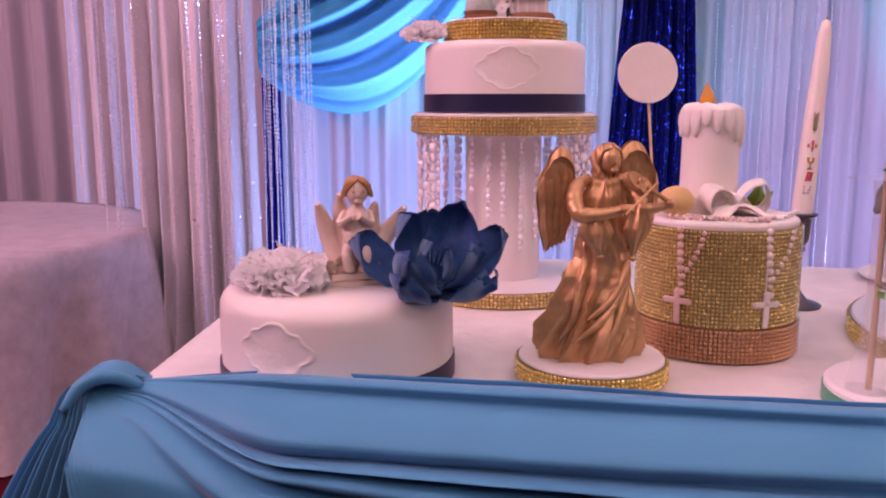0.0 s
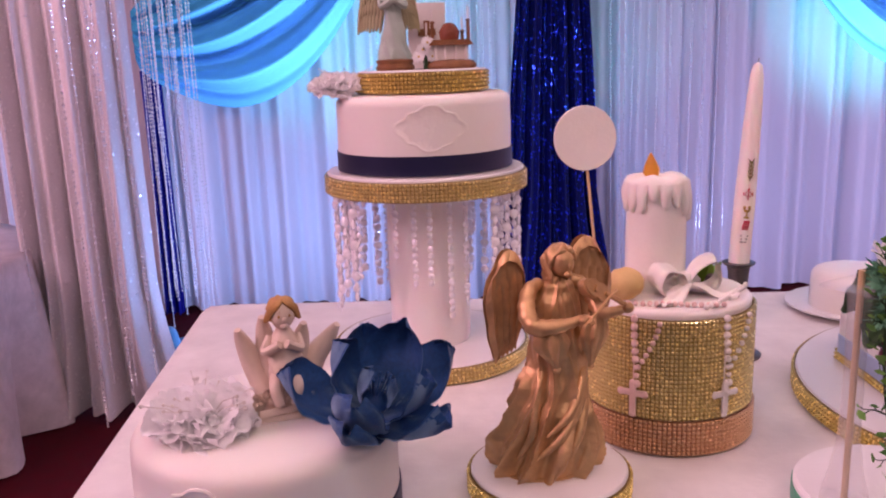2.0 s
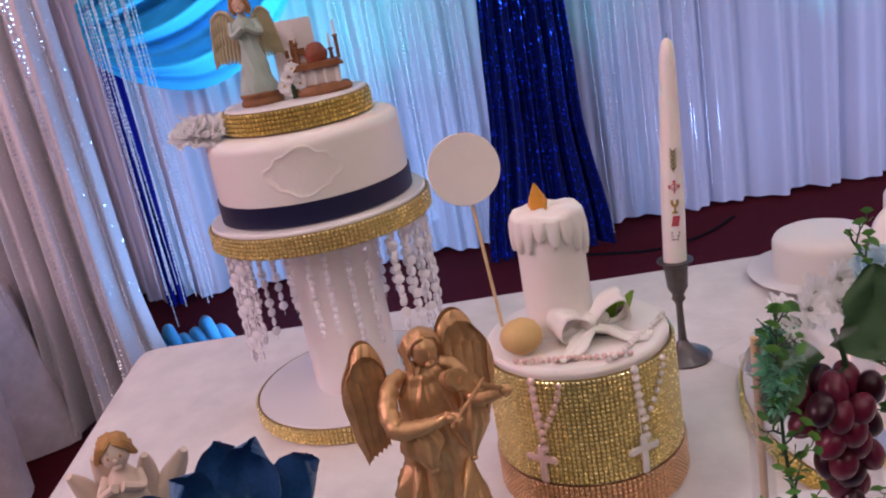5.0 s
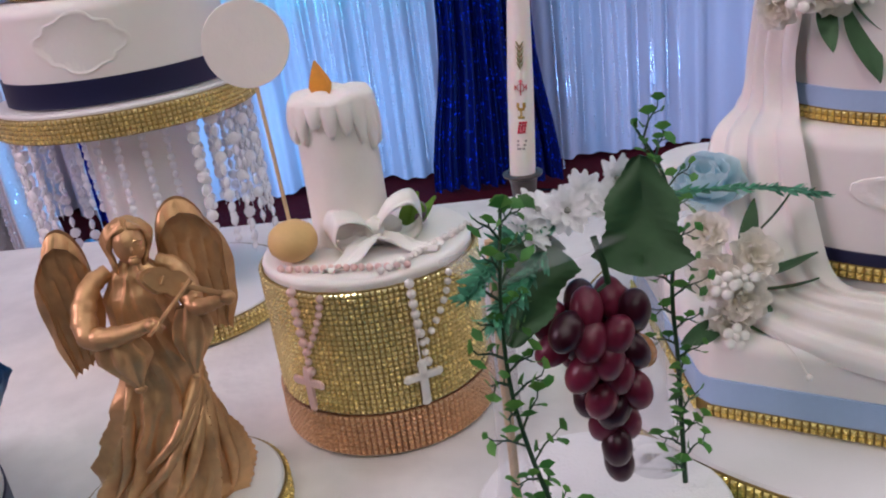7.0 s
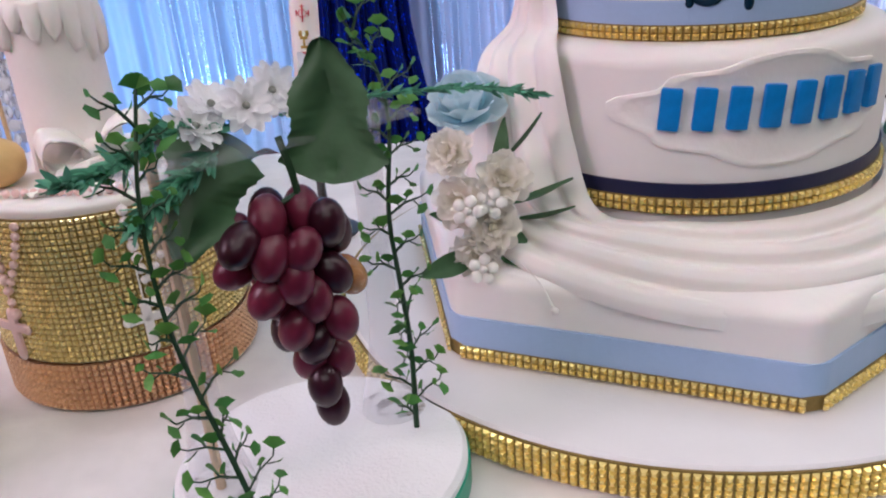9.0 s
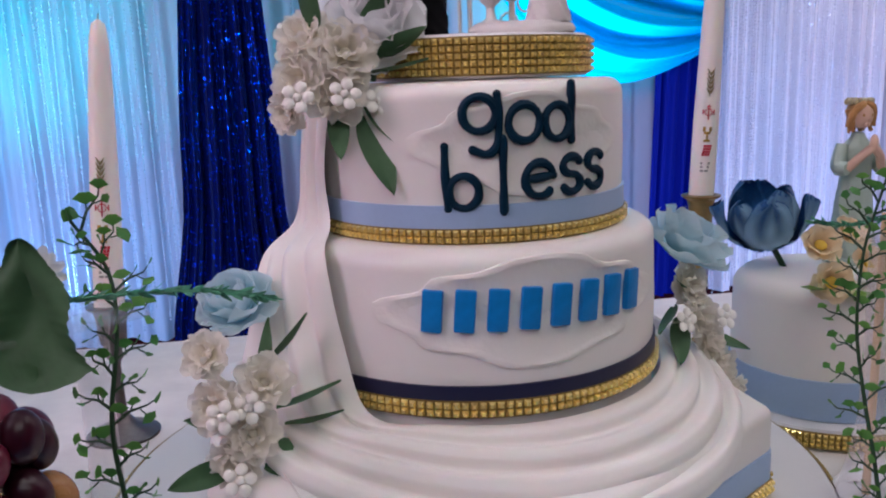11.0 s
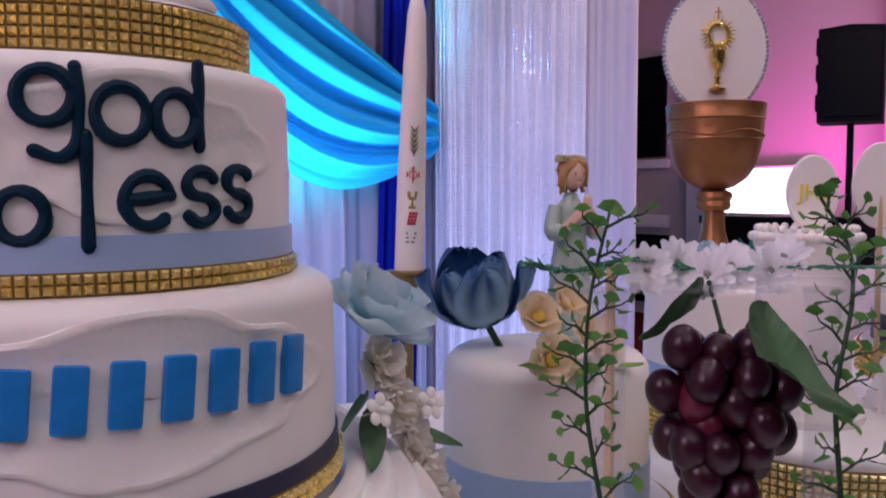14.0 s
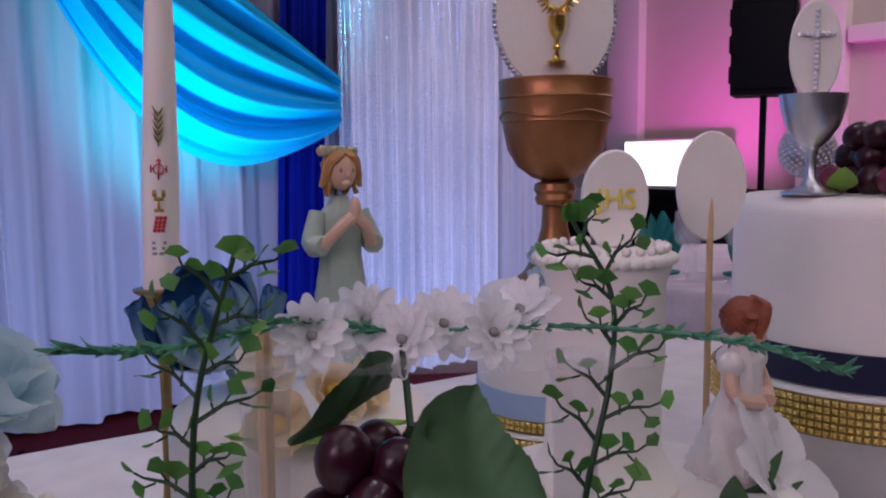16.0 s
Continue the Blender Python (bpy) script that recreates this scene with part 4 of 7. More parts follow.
# ---- gold drum cake with the candle ----
dc = thing("drum_cake", "tall cake wrapped in gold rhinestone mesh with a white top", "cake", 0.3275, 0.990, 0.7505)
part("fondant_tier", round_cake(0.0905, 0.158, 0.006), FONDANT, dc)
stone_trim(dc, 0.0905, 0.040, 0.150, 0.0046, PALEGEM, GOLDNET, "pale gold rhinestone mesh")
stone_trim(dc, 0.0925, 0.001, 0.040, 0.0050, ROSEGEM, ROSENET, "rose gold rhinestone band")

# ---- white cake on a plate ----
pl = thing("plate", "plain white round cake plate on the tablecloth", "plate", 0.785, 1.325, 0.7505)
part("dish", Build().lathe([(0.05, 0), (0.06, 0.002), (0.105, 0.010), (0.106, 0.012), (0.104, 0.013), (0.06, 0.006), (0.02, 0.005)], 64), BOARD, pl)
hc = thing("small_cake", "small plain white cake with a pale ribbon on a plate", "cake", 0.785, 1.325, 0.757)
part("fondant_tier", round_cake(0.070, 0.062, 0.018), FONDANT, hc)

# ---- tall tiered cake ----
MX, MY = 0.776, 0.930
mb = thing("cake_board", "round white cake board with a wide gold rhinestone rim", "cake board", MX, MY, 0.7505)
part("board_disc", disc(0.279, 0.026, 128), BOARD, mb)
stone_trim(mb, 0.279, 0.001, 0.024, 0.0058, GOLDGEM, GOLDNET, "gold rhinestone rim")

mc = thing("tiered_cake", "three-tier white fondant cake with draped icing, ribbons and blue lettering", "cake", MX, MY, 0.777)
HEXR = 0.234


def hex_outline(r):
    return [(r * math.cos(radians(-97 + 60 * k)), r * math.sin(radians(-97 + 60 * k))) for k in range(6)]


def hex_tier(r, h):
    bm = bmesh.new()
    lo = [bm.verts.new((x, y, 0)) for x, y in hex_outline(r)]
    hi = [bm.verts.new((x, y, h)) for x, y in hex_outline(r)]
    bm.faces.new(lo[::-1])
    top = bm.faces.new(hi)
    for k in range(6):
        bm.faces.new((lo[k], lo[(k + 1) % 6], hi[(k + 1) % 6], hi[k]))
    bmesh.ops.bevel(bm, geom=[e for e in bm.edges if abs(e.verts[0].co.z - e.verts[1].co.z) > 0.01 or e.verts[0].co.z > 0.01], offset=0.010, segments=4, affect="EDGES", profile=0.5)
    bm.verts.index_update()
    b = Build().add([v.co.copy() for v in bm.verts], [[v.index for v in f.verts] for f in bm.faces])
    bm.free()
    return b


def hex_path(r, step):
    """Steps along a hexagon with softly rounded corners: x, y, normal."""
    out = []
    P = hex_outline(r)
    for k in range(6):
        (x0, y0), (x1, y1) = P[k], P[(k + 1) % 6]
        L = math.hypot(x1 - x0, y1 - y0)
        nx, ny = (y1 - y0) / L, -(x1 - x0) / L
        n = int((L - 0.012) / step)
        for i in range(n):
            s = (0.006 + (i + 0.5) * (L - 0.012) / n) / L
            out.append((x0 + (x1 - x0) * s, y0 + (y1 - y0) * s, nx, ny))
    return out


def hex_band(r, z0, z1, t=0.0015):
    path = hex_path(r, 0.004)
    n = len(path)
    return Build().sheet(lambda u, v: (path[round(u * n) % n][0] + path[round(u * n) % n][2] * (t if 0 < v < 1 else -0.001), path[round(u * n) % n][1] + path[round(u * n) % n][3] * (t if 0 < v < 1 else -0.001), z0 + (z1 - z0) * min(1, max(0, (v - 0.15) / 0.7))), n, 6, wrap=True)


tier1 = part("hexagonal_tier", hex_tier(HEXR, 0.066), FONDANT, mc)
part("satin_ribbon", hex_band(HEXR, 0.009, 0.034), BLUERIB, tier1, "pale blue satin ribbon")
hb = part("rhinestone_ribbon", hex_band(HEXR, 0.0005, 0.0112, 0.0022), GOLDNET, tier1)
part("rhinestones", studs(hex_path(HEXR + 0.003, 0.0052), 0.0008, 0.011, 0.0052), GOLDGEM, hb, kind="stuff", sharp=10)
R2, R3 = 0.1395, 0.1150
tier2 = part("middle_tier", round_cake(R2, 0.125, 0.014), FONDANT, mc, m=pose(0.008, 0.002, 0.066 + 0.012))
part("ribbon", band(R2 + 0.0006, 0.027, 0.037), NAVYRIB, tier2, "navy satin ribbon")
stone_trim(tier2, R2, 0.0155, 0.0275, 0.0058, GOLDGEM, GOLDNET, "gold rhinestone ribbon")
tier3 = part("upper_tier", round_cake(R3, 0.104, 0.012), FONDANT, mc, m=pose(0.008, 0.002, 0.203))
part("satin_ribbon", band(R3 + 0.0006, 0.010, 0.026), BLUERIB, tier3, "pale blue satin ribbon")
stone_trim(tier3, R3, 0.0005, 0.0108, 0.0052, GOLDGEM, GOLDNET, "gold rhinestone ribbon")


def piped(name, strokes, r, ang, z, thick, material, parent):
    """One letter piped in icing: rounded strokes of (along, up) points laid round a drum."""
    b = Build()
    for st in strokes:
        pts = []
        for x, y in st:
            a = radians(ang) + 0.93 * x / r
            pts.append(((r + thick * 0.35) * math.cos(a), (r + thick * 0.35) * math.sin(a), z + y))
        c = spline(pts, 4) if len(pts) < 8 else [Vector(p) for p in pts]
        b.tube(c, [thick * (1 + 0.12 * math.sin(i * 0.9 + x * 90)) for i in range(len(c))], 8)
        b.ball(tuple(c[0]), thick, 8, 6).ball(tuple(c[-1]), thick, 8, 6)
    return part(name, b, material, parent)


def bow_stroke(cx, cz, rx, rz, a0, a1, n=18):
    return [(cx + rx * math.cos(radians(a0 + (a1 - a0) * i / n)), cz + rz * math.sin(radians(a0 + (a1 - a0) * i / n))) for i in range(n + 1)]


def ess(cx, cz, w, h):
    return bow_stroke(cx, cz + h * 0.27, w, h * 0.25, 25, 250, 12) + bow_stroke(cx, cz - h * 0.23, w, h * 0.25, 90, -155, 12)


plaque(tier3, R3, 268, 0.064, 0.145, 0.058, "raised icing panel behind the lettering", 0.0010)
LT = 0.0029
for strokes in ([bow_stroke(-0.0050, 0.0840, 0.0115, 0.0110, 20, 380), [(0.0075, 0.096), (0.0085, 0.080), (0.0070, 0.064), (0.000, 0.0585), (-0.010, 0.0615)]],
                [bow_stroke(0.0265, 0.0775, 0.0115, 0.0115, 0, 360)],
                [bow_stroke(0.0520, 0.0770, 0.0105, 0.0110, 0, 360), [(0.0640, 0.1010), (0.0640, 0.085), (0.0640, 0.0645)]],
                [bow_stroke(-0.0165, 0.0345, 0.0105, 0.0105, 0, 360), [(-0.0290, 0.0640), (-0.0290, 0.045), (-0.0275, 0.0240)]],
                [[(0.0110, 0.0680), (0.0110, 0.045), (0.0110, 0.0210)]],
                [[(0.0265, 0.0410), (0.037, 0.0415), (0.0480, 0.0430)] , bow_stroke(0.0375, 0.0405, 0.0110, 0.0110, 12, 315)],
                [ess(0.0645, 0.0415, 0.0080, 0.0235)],
                [ess(0.0880, 0.0430, 0.0080, 0.0235)]):
    piped("letter", strokes, R3, 253.0, 0.0, LT, TEALICE, tier3)
plaque(tier2, R2, 266, 0.084, 0.198, 0.064, "raised icing panel behind the lettering", 0.0015)
for k in range(8):
    a = radians(236.8 + 8.55 * k)
    q = Matrix.Translation(((R2 + 0.002) * math.cos(a), (R2 + 0.002) * math.sin(a), 0.0875)) @ Matrix.Rotation(a + math.pi / 2, 4, "Z") @ Matrix.Rotation(0.08, 4, "Y")
    part("lettering_bar", Build().box((-0.0068, -0.0026, -0.0140), (0.0068, 0.0026, 0.0140), bev=0.0018), ROYALICE, tier2, m=q)


def icing_drape():
    """A wide fold of icing from the top tier down the side and round the foot of the middle tier."""
    inner = [(0.0, (196, 0.117, 0.298)), (0.12, (194, 0.121, 0.25)), (0.26, (198, 0.124, 0.212)), (0.34, (206, 0.143, 0.196)), (0.46, (212, 0.145, 0.14)), (0.56, (220, 0.146, 0.094)), (0.66, (240, 0.142, 0.091)), (0.78, (275, 0.142, 0.090)), (0.9, (320, 0.142, 0.092)), (1.0, (365, 0.142, 0.10))]
    outer = [(0.0, (160, 0.117, 0.298)), (0.12, (158, 0.122, 0.25)), (0.26, (160, 0.130, 0.205)), (0.34, (166, 0.156, 0.180)), (0.46, (176, 0.176, 0.12)), (0.56, (192, 0.196, 0.085)), (0.66, (222, 0.210, 0.064)), (0.78, (270, 0.218, 0.048)), (0.9, (318, 0.205, 0.060)), (1.0, (365, 0.170, 0.09))]
    def fn(u, v):
        a0, r0, z0 = through_rows(inner, v)
        a1, r1, z1 = through_rows(outer, v)
        a, r, z = a0 + (a1 - a0) * u, r0 + (r1 - r0) * u, z0 + (z1 - z0) * u
        w = 2 * math.pi * (3.7 * u ** 1.15 + 0.1 * noise.noise((v * 3, u * 2, 5)))
        low = min(1, max(0, (v - 0.45) / 0.2))
        wave = (0.0052 - 0.0006 * low) * (math.sin(w) + 0.3 * math.sin(2 * w + 1)) * min(1, 6 * u + 0.2)
        r += wave * (1 - 0.35 * low) + 0.004
        z += wave * 0.7 * low + 0.008 * low * math.sin(math.pi * u)
        q = radians(a)
        return (0.008 + r * math.cos(q), 0.002 + r * math.sin(q), z)
    return Build().sheet(fn, 44, 120)


part("icing_drape", icing_drape(), FONDANT, mc, "soft white icing folds swept round the tier", sharp=0)
td2 = thing("cake_drum", "small white drum with a gold rhinestone rim on the tall cake", "cake drum", MX + 0.016, MY + 0.004, 1.0855)
part("drum_board", disc(0.084, 0.030), BOARD, td2)
stone_trim(td2, 0.084, 0.002, 0.028, 0.0052, GOLDGEM, GOLDNET, "gold rhinestone rim")


# ---- statues ----
def robe(b, rows, folds=9, depth=0.10, twist=2.0, slot=0, n=72, m=None, seed=0.0):
    """A draped body from rows of (height, centre x, centre y, half width, half depth), with folds that die out upwards."""
    z0, z1 = rows[0][0], rows[-1][0]
    table_rows = [(r[0], tuple(r[1:])) for r in rows]
    def fn(u, v):
        z = z0 + (z1 - z0) * v
        cx, cy, rx, ry = ease(table_rows, z)
        a = 2 * math.pi * u
        k = depth * (1 - 0.65 * v)
        w = folds * a + twist * math.sin(2.2 * v + seed) * 2 + 2.5 * v
        f = 1 + k * (0.9 - 1.5 * abs(math.sin(0.5 * w + 3.0 * v)) ** 0.8 + 0.4 * math.sin(0.55 * w + 3 * v + seed) + 0.8 * noise.noise((2.2 * math.cos(a), 2.2 * math.sin(a) + 3 * v, seed)))
        return (cx + rx * f * math.cos(a), cy + ry * f * math.sin(a), z)
    b.sheet(fn, n, 40, slot, m, wrap=True)
    e = rows[-1]
    b.ball((e[1], e[2], e[0]), (e[3], e[4], e[4] * 0.35), 24, 8, slot, m)
    b.lathe([(rows[0][3] * 0.2, 0), (rows[0][3] * 0.98, 0), (rows[0][3] * 0.98, 0.0015), (rows[0][3] * 0.2, 0.002)], 24, slot, (m or Matrix()) @ Matrix.Translation((rows[0][1], rows[0][2], z0)), sy=rows[0][4] / rows[0][3])


def wing(b, root, tip_dir, length, width, side, slot=0, m=None, n=8):
    """A folded wing: an arched shoulder, rows of short feathers and long ones below."""
    root = Vector(root)
    d = Vector(tip_dir).normalized()
    out = Vector((side, 0.25, 0)).normalized()
    def feather(p, q, w, t):
        p, q = Vector(p), Vector(q)
        ax = (q - p).normalized()
        c = ax.cross(Vector((0, 1, 0))).normalized()
        nrm = ax.cross(c)
        def fn(u, v):
            a = 2 * math.pi * u
            k = math.sin(math.pi * (0.12 + 0.80 * v)) ** 0.6
            return p + (q - p) * v + c * (w * k * math.cos(a)) + nrm * (t * k * math.sin(a))
        b.sheet(fn, 8, 8, slot, m, wrap=True)
    for layer, (cnt, l0, w, back) in enumerate(((n, 1.0, 0.14, 0.0), (n, 0.62, 0.13, -0.06), (n, 0.34, 0.12, -0.11))):
        for k in range(cnt):
            s = k / (cnt - 1)
            top = root + out * (width * (0.10 + 0.85 * s)) + Vector((0, 0, 1)) * (length * (0.36 * math.sin(math.pi * (0.15 + 0.62 * s)) + 0.05)) + Vector((0, back * width, 0))
            ln = length * l0 * (0.80 - 0.28 * abs(s - 0.45) + 0.12 * s)
            feather(top, top + (d * ln) + out * (0.04 * width * (s - 0.5)), width * w * 0.75, width * 0.045)
    pts = [root + out * (width * (0.02 + 0.98 * s)) + Vector((0, -0.10 * width, 1 * length * (0.38 * math.sin(math.pi * (0.12 + 0.66 * s)) + 0.05))) for s in [i / 8 for i in range(9)]]
    b.tube(pts, [width * 0.10 * (1 - 0.25 * i / 8) for i in range(9)], 8, slot, m)


def head(b, c, r, skin=0, hair=1, m=None, facing=(0, -1, 0), long=0.0, crown=None, seed=0.0):
    """A head with nose, eyes sockets left plain, and a cap of locks."""
    c, f = Vector(c), Vector(facing).normalized()
    s = f.cross(Vector((0, 0, 1))).normalized()
    b.ball(tuple(c), (r * 0.86, r * 0.90, r * 1.05), 18, 12, skin, m)
    b.ball(tuple(c + f * r * 0.86 - Vector((0, 0, r * 0.12))), (r * 0.13, r * 0.15, r * 0.22), 8, 6, skin, m)
    b.ball(tuple(c + f * r * 0.70 - Vector((0, 0, r * 0.62))), (r * 0.30, r * 0.22, r * 0.2), 8, 6, skin, m)
    for q in (-1, 1):
        b.ball(tuple(c + f * r * 0.76 + s * (q * 0.34 * r) + Vector((0, 0, r * 0.10))), (r * 0.11, r * 0.11, r * 0.13), 8, 6, hair, m)
    rnd2 = random.Random(int(seed * 10) + 5)
    b.ball(tuple(c - f * r * 0.20 + Vector((0, 0, r * 0.26))), (r * 0.95, r * 0.95, r * 0.90), 18, 12, hair, m, 0.2)
    for k in range(36):
        a = radians(-145 + 290 * k / 35)
        d = (-f * math.cos(a) + s * math.sin(a))
        if d.dot(f) > 0.35:
            continue
        p = c + d * r * (0.80 + 0.12 * rnd2.random()) + Vector((0, 0, r * 0.45))
        ln = r * (0.75 + 1.15 * long) * rnd2.uniform(0.8, 1.15)
        pts = [p + d * (r * 0.10 * math.sin(i * 1.7 + k)) + s * (r * 0.07 * math.cos(i * 2.1 + k)) - Vector((0, 0, ln * i / 4)) for i in range(5)]
        w = spline(pts, 2)
        b.tube(w, [r * (0.15 + 0.035 * math.sin(i * 1.9 + k)) * (1 - 0.55 * (i / len(w)) ** 2) for i in range(len(w))], 6, hair, m)
    for q in (-1, 1):
        for k in range(3):
            o = 0.10 * k
            pts = [c + f * r * (0.45 - o) + s * (q * 0.04 * r) + Vector((0, 0, r * (1.02 + 0.04 * k))), c + f * r * (0.66 - o) + s * (q * (0.42 + o) * r) + Vector((0, 0, r * 0.78)), c + f * r * (0.42 - o) + s * (q * (0.82 + 0.5 * o) * r) + Vector((0, 0, r * 0.28)), c + f * r * (0.16 - o) + s * (q * (0.96 + o) * r) - Vector((0, 0, r * (0.25 + 0.5 * long + o)))]
            b.tube(spline(pts, 4), [r * 0.14 + r * 0.06 * math.sin(i * 0.26) for i in range(13)], 6, hair, m)


# the golden angel with a violin
def angel_robe(b):
    """The long gown: deep slanting folds swept from the waist to one side of the hem."""
    rows = [(z, (cx, rx, ry)) for z, cx, rx, ry in ((0, 0.0055, 0.050, 0.038), (0.010, 0.0055, 0.053, 0.040), (0.028, 0.0055, 0.051, 0.039), (0.055, 0.008, 0.040, 0.034), (0.080, 0.0105, 0.031, 0.029), (0.106, 0.016, 0.0265, 0.025), (0.140, 0.016, 0.0235, 0.0215), (0.165, 0.0145, 0.0225, 0.0195), (0.182, 0.016, 0.0165, 0.0140), (0.193, 0.0170, 0.008, 0.008))]
    def fn(u, v):
        z = 0.193 * v
        cx, rx, ry = ease(rows, z)
        a = 2 * math.pi * u
        low = max(0.0, min(1.0, (0.135 - z) / 0.05))
        d = Vector((math.cos(a), math.sin(a), 0))
        warp = 0.9 * noise.noise((1.6 * d.x + 3, 1.6 * d.y, 16 * z)) + 0.12 * noise.noise((4 * d.x, 4 * d.y + 2, 22 * z))
        sweep = 5.0 * a - 42.0 * z * low + 1.5 * warp
        fold = (1 - abs(math.sin(sweep))) ** 1.25 - 0.42 + 0.22 * (1 - abs(math.sin(1.7 * sweep + 1.0))) ** 2
        chest = (1 - abs(math.sin(55 * (z - 0.13) + 6 * abs(math.cos(a) + 0.25)))) ** 1.5 - 0.4
        f = 1 + (0.25 * low + 0.07) * fold + 0.15 * (1 - low) * chest * max(0, -d.y)
        f += 0.08 * low * noise.noise((2.1 * d.x, 2.1 * d.y, 9 * z + 4))
        return (cx + rx * f * d.x, ry * f * d.y, z)
    b.sheet(fn, 176, 110, wrap=True)
    b.lathe([(0.010, 0), (0.048, 0), (0.048, 0.002), (0.010, 0.003)], 40, 0, Matrix.Translation((0.0055, 0, 0)), sy=0.76)


def angel_wing(b, outer, inner, top, low_out, low_in, y0, sweep):
    """A tall rounded wing: scalloped short feathers above, long grooved ones below."""
    def edge(rows, v):
        return ease(rows, v)
    def fn(u, v, back):
        xo, xi = edge(outer, v), edge(inner, v)
        arch = math.sqrt(max(0.0, 1 - (2 * u - 1) ** 2))
        zt = top - 0.034 + 0.034 * arch
        zb = low_out + (low_in - low_out) * u + 0.004 * abs(math.sin(5 * math.pi * u))
        z = zt + (zb - zt) * v
        x = xo + (xi - xo) * u
        if v < 0.30:
            g = 0.5 * abs(math.sin(4 * math.pi * u)) * abs(math.sin(math.pi * v / 0.15)) ** 0.5 + 0.5
        elif v < 0.52:
            g = abs(math.sin(5 * math.pi * u + 0.6)) ** 0.5 * (0.8 - 1.6 * (v - 0.30))
        else:
            g = abs(math.sin(5 * math.pi * u)) ** 0.5 * 0.55
        rim = 0.0035 if (u < 0.12 or (v < 0.10)) else 0.0
        thick = 0.0045 * min(1, 7 * u, 7 * (1 - u) + 0.3, 9 * v + 0.15, 8 * (1 - v) + 0.2)
        y = y0 + sweep * abs(x - edge(inner, 0.0)) - (thick + 0.0026 * g + rim) * (1 if not back else -0.4)
        return (x, y, z)
    b.sheet(lambda u, v: fn(u, v, False), 60, 64)
    b.sheet(lambda u, v: fn(1 - u, v, True), 30, 24)


b = Build()
angel_robe(b)
angel_wing(b, [(0, -0.042), (0.2, -0.0515), (0.6, -0.0485), (1, -0.0425)], [(0, -0.012), (0.4, -0.010), (1, -0.020)], 0.2185, 0.107, 0.118, 0.014, 0.06)
angel_wing(b, [(0, 0.072), (0.25, 0.0835), (0.6, 0.081), (1, 0.072)], [(0, 0.034), (0.4, 0.036), (1, 0.046)], 0.2240, 0.115, 0.122, 0.014, 0.06)
b.tube([(0.016, 0.002, 0.184), (0.018, -0.002, 0.206)], 0.0070, 12)
# head bowed over the violin, hair swept back over one shoulder
c0, f0 = Vector((0.0185, -0.009, 0.2060)), Vector((0.12, -1, -0.08)).normalized()
side = f0.cross(Vector((0, 0, 1))).normalized()
b.ball(tuple(c0), (0.0108, 0.0116, 0.0142), 24, 16)
b.ball(tuple(c0 + f0 * 0.0108 - Vector((0, 0, 0.0012))), (0.0015, 0.0022, 0.0034), 10, 8)
b.ball(tuple(c0 + f0 * 0.0090 - Vector((0, 0, 0.0092))), (0.0042, 0.0030, 0.0032), 10, 8)
b.ball(tuple(c0 + f0 * 0.0104 - Vector((0, 0, 0.0062))), (0.0030, 0.0014, 0.0010), 10, 6)
for q in (-1, 1):
    b.ball(tuple(c0 + f0 * 0.0090 + side * (q * 0.0042) + Vector((0, 0, 0.0012))), (0.0024, 0.0016, 0.0013), 10, 6)
    b.tube(spline([c0 + f0 * 0.0104 + side * (q * 0.0012) + Vector((0, 0, 0.0038)), c0 + f0 * 0.0100 + side * (q * 0.0042) + Vector((0, 0, 0.0046)), c0 + f0 * 0.0078 + side * (q * 0.0074) + Vector((0, 0, 0.0030))], 4), 0.0008, 5)
b.ball(tuple(c0 - f0 * 0.0062 + Vector((0, 0, 0.0042))), (0.0124, 0.0122, 0.0128), 24, 16, 0, None, 0.10)
for q in (-1, 1):
    for k in range(7):
        o = k / 6
        flow = Vector((-0.012 if q < 0 else 0.002, 0.004 + 0.004 * o, 0))
        pts = [c0 + f0 * (0.0052 - 0.012 * o) + side * (q * 0.0008) + Vector((0, 0, 0.0128 + 0.0028 * math.sin(math.pi * o))), c0 + f0 * (0.0034 - 0.012 * o) + side * (q * (0.0096 + 0.003 * o)) + Vector((0, 0, 0.0092)), c0 + f0 * (-0.0010 - 0.010 * o) + side * (q * (0.0130 + 0.002 * o)) + Vector((0, 0, -0.0015)), c0 + f0 * (0.0025 - 0.012 * o) + side * (q * 0.0138) + flow * 0.5 + Vector((0, 0, -0.012)), c0 + f0 * (0.004 - 0.012 * o) + side * (q * 0.0145) + flow + Vector((0.001 * math.sin(k * 2), 0, -0.022 - 0.004 * math.sin(k * 1.7)))]
        c = spline(pts, 5)
        b.tube(c, [0.0020 + 0.0009 * math.sin(i * 0.9 + k) - 0.0014 * (i / len(c)) ** 3 for i in range(len(c))], 7)
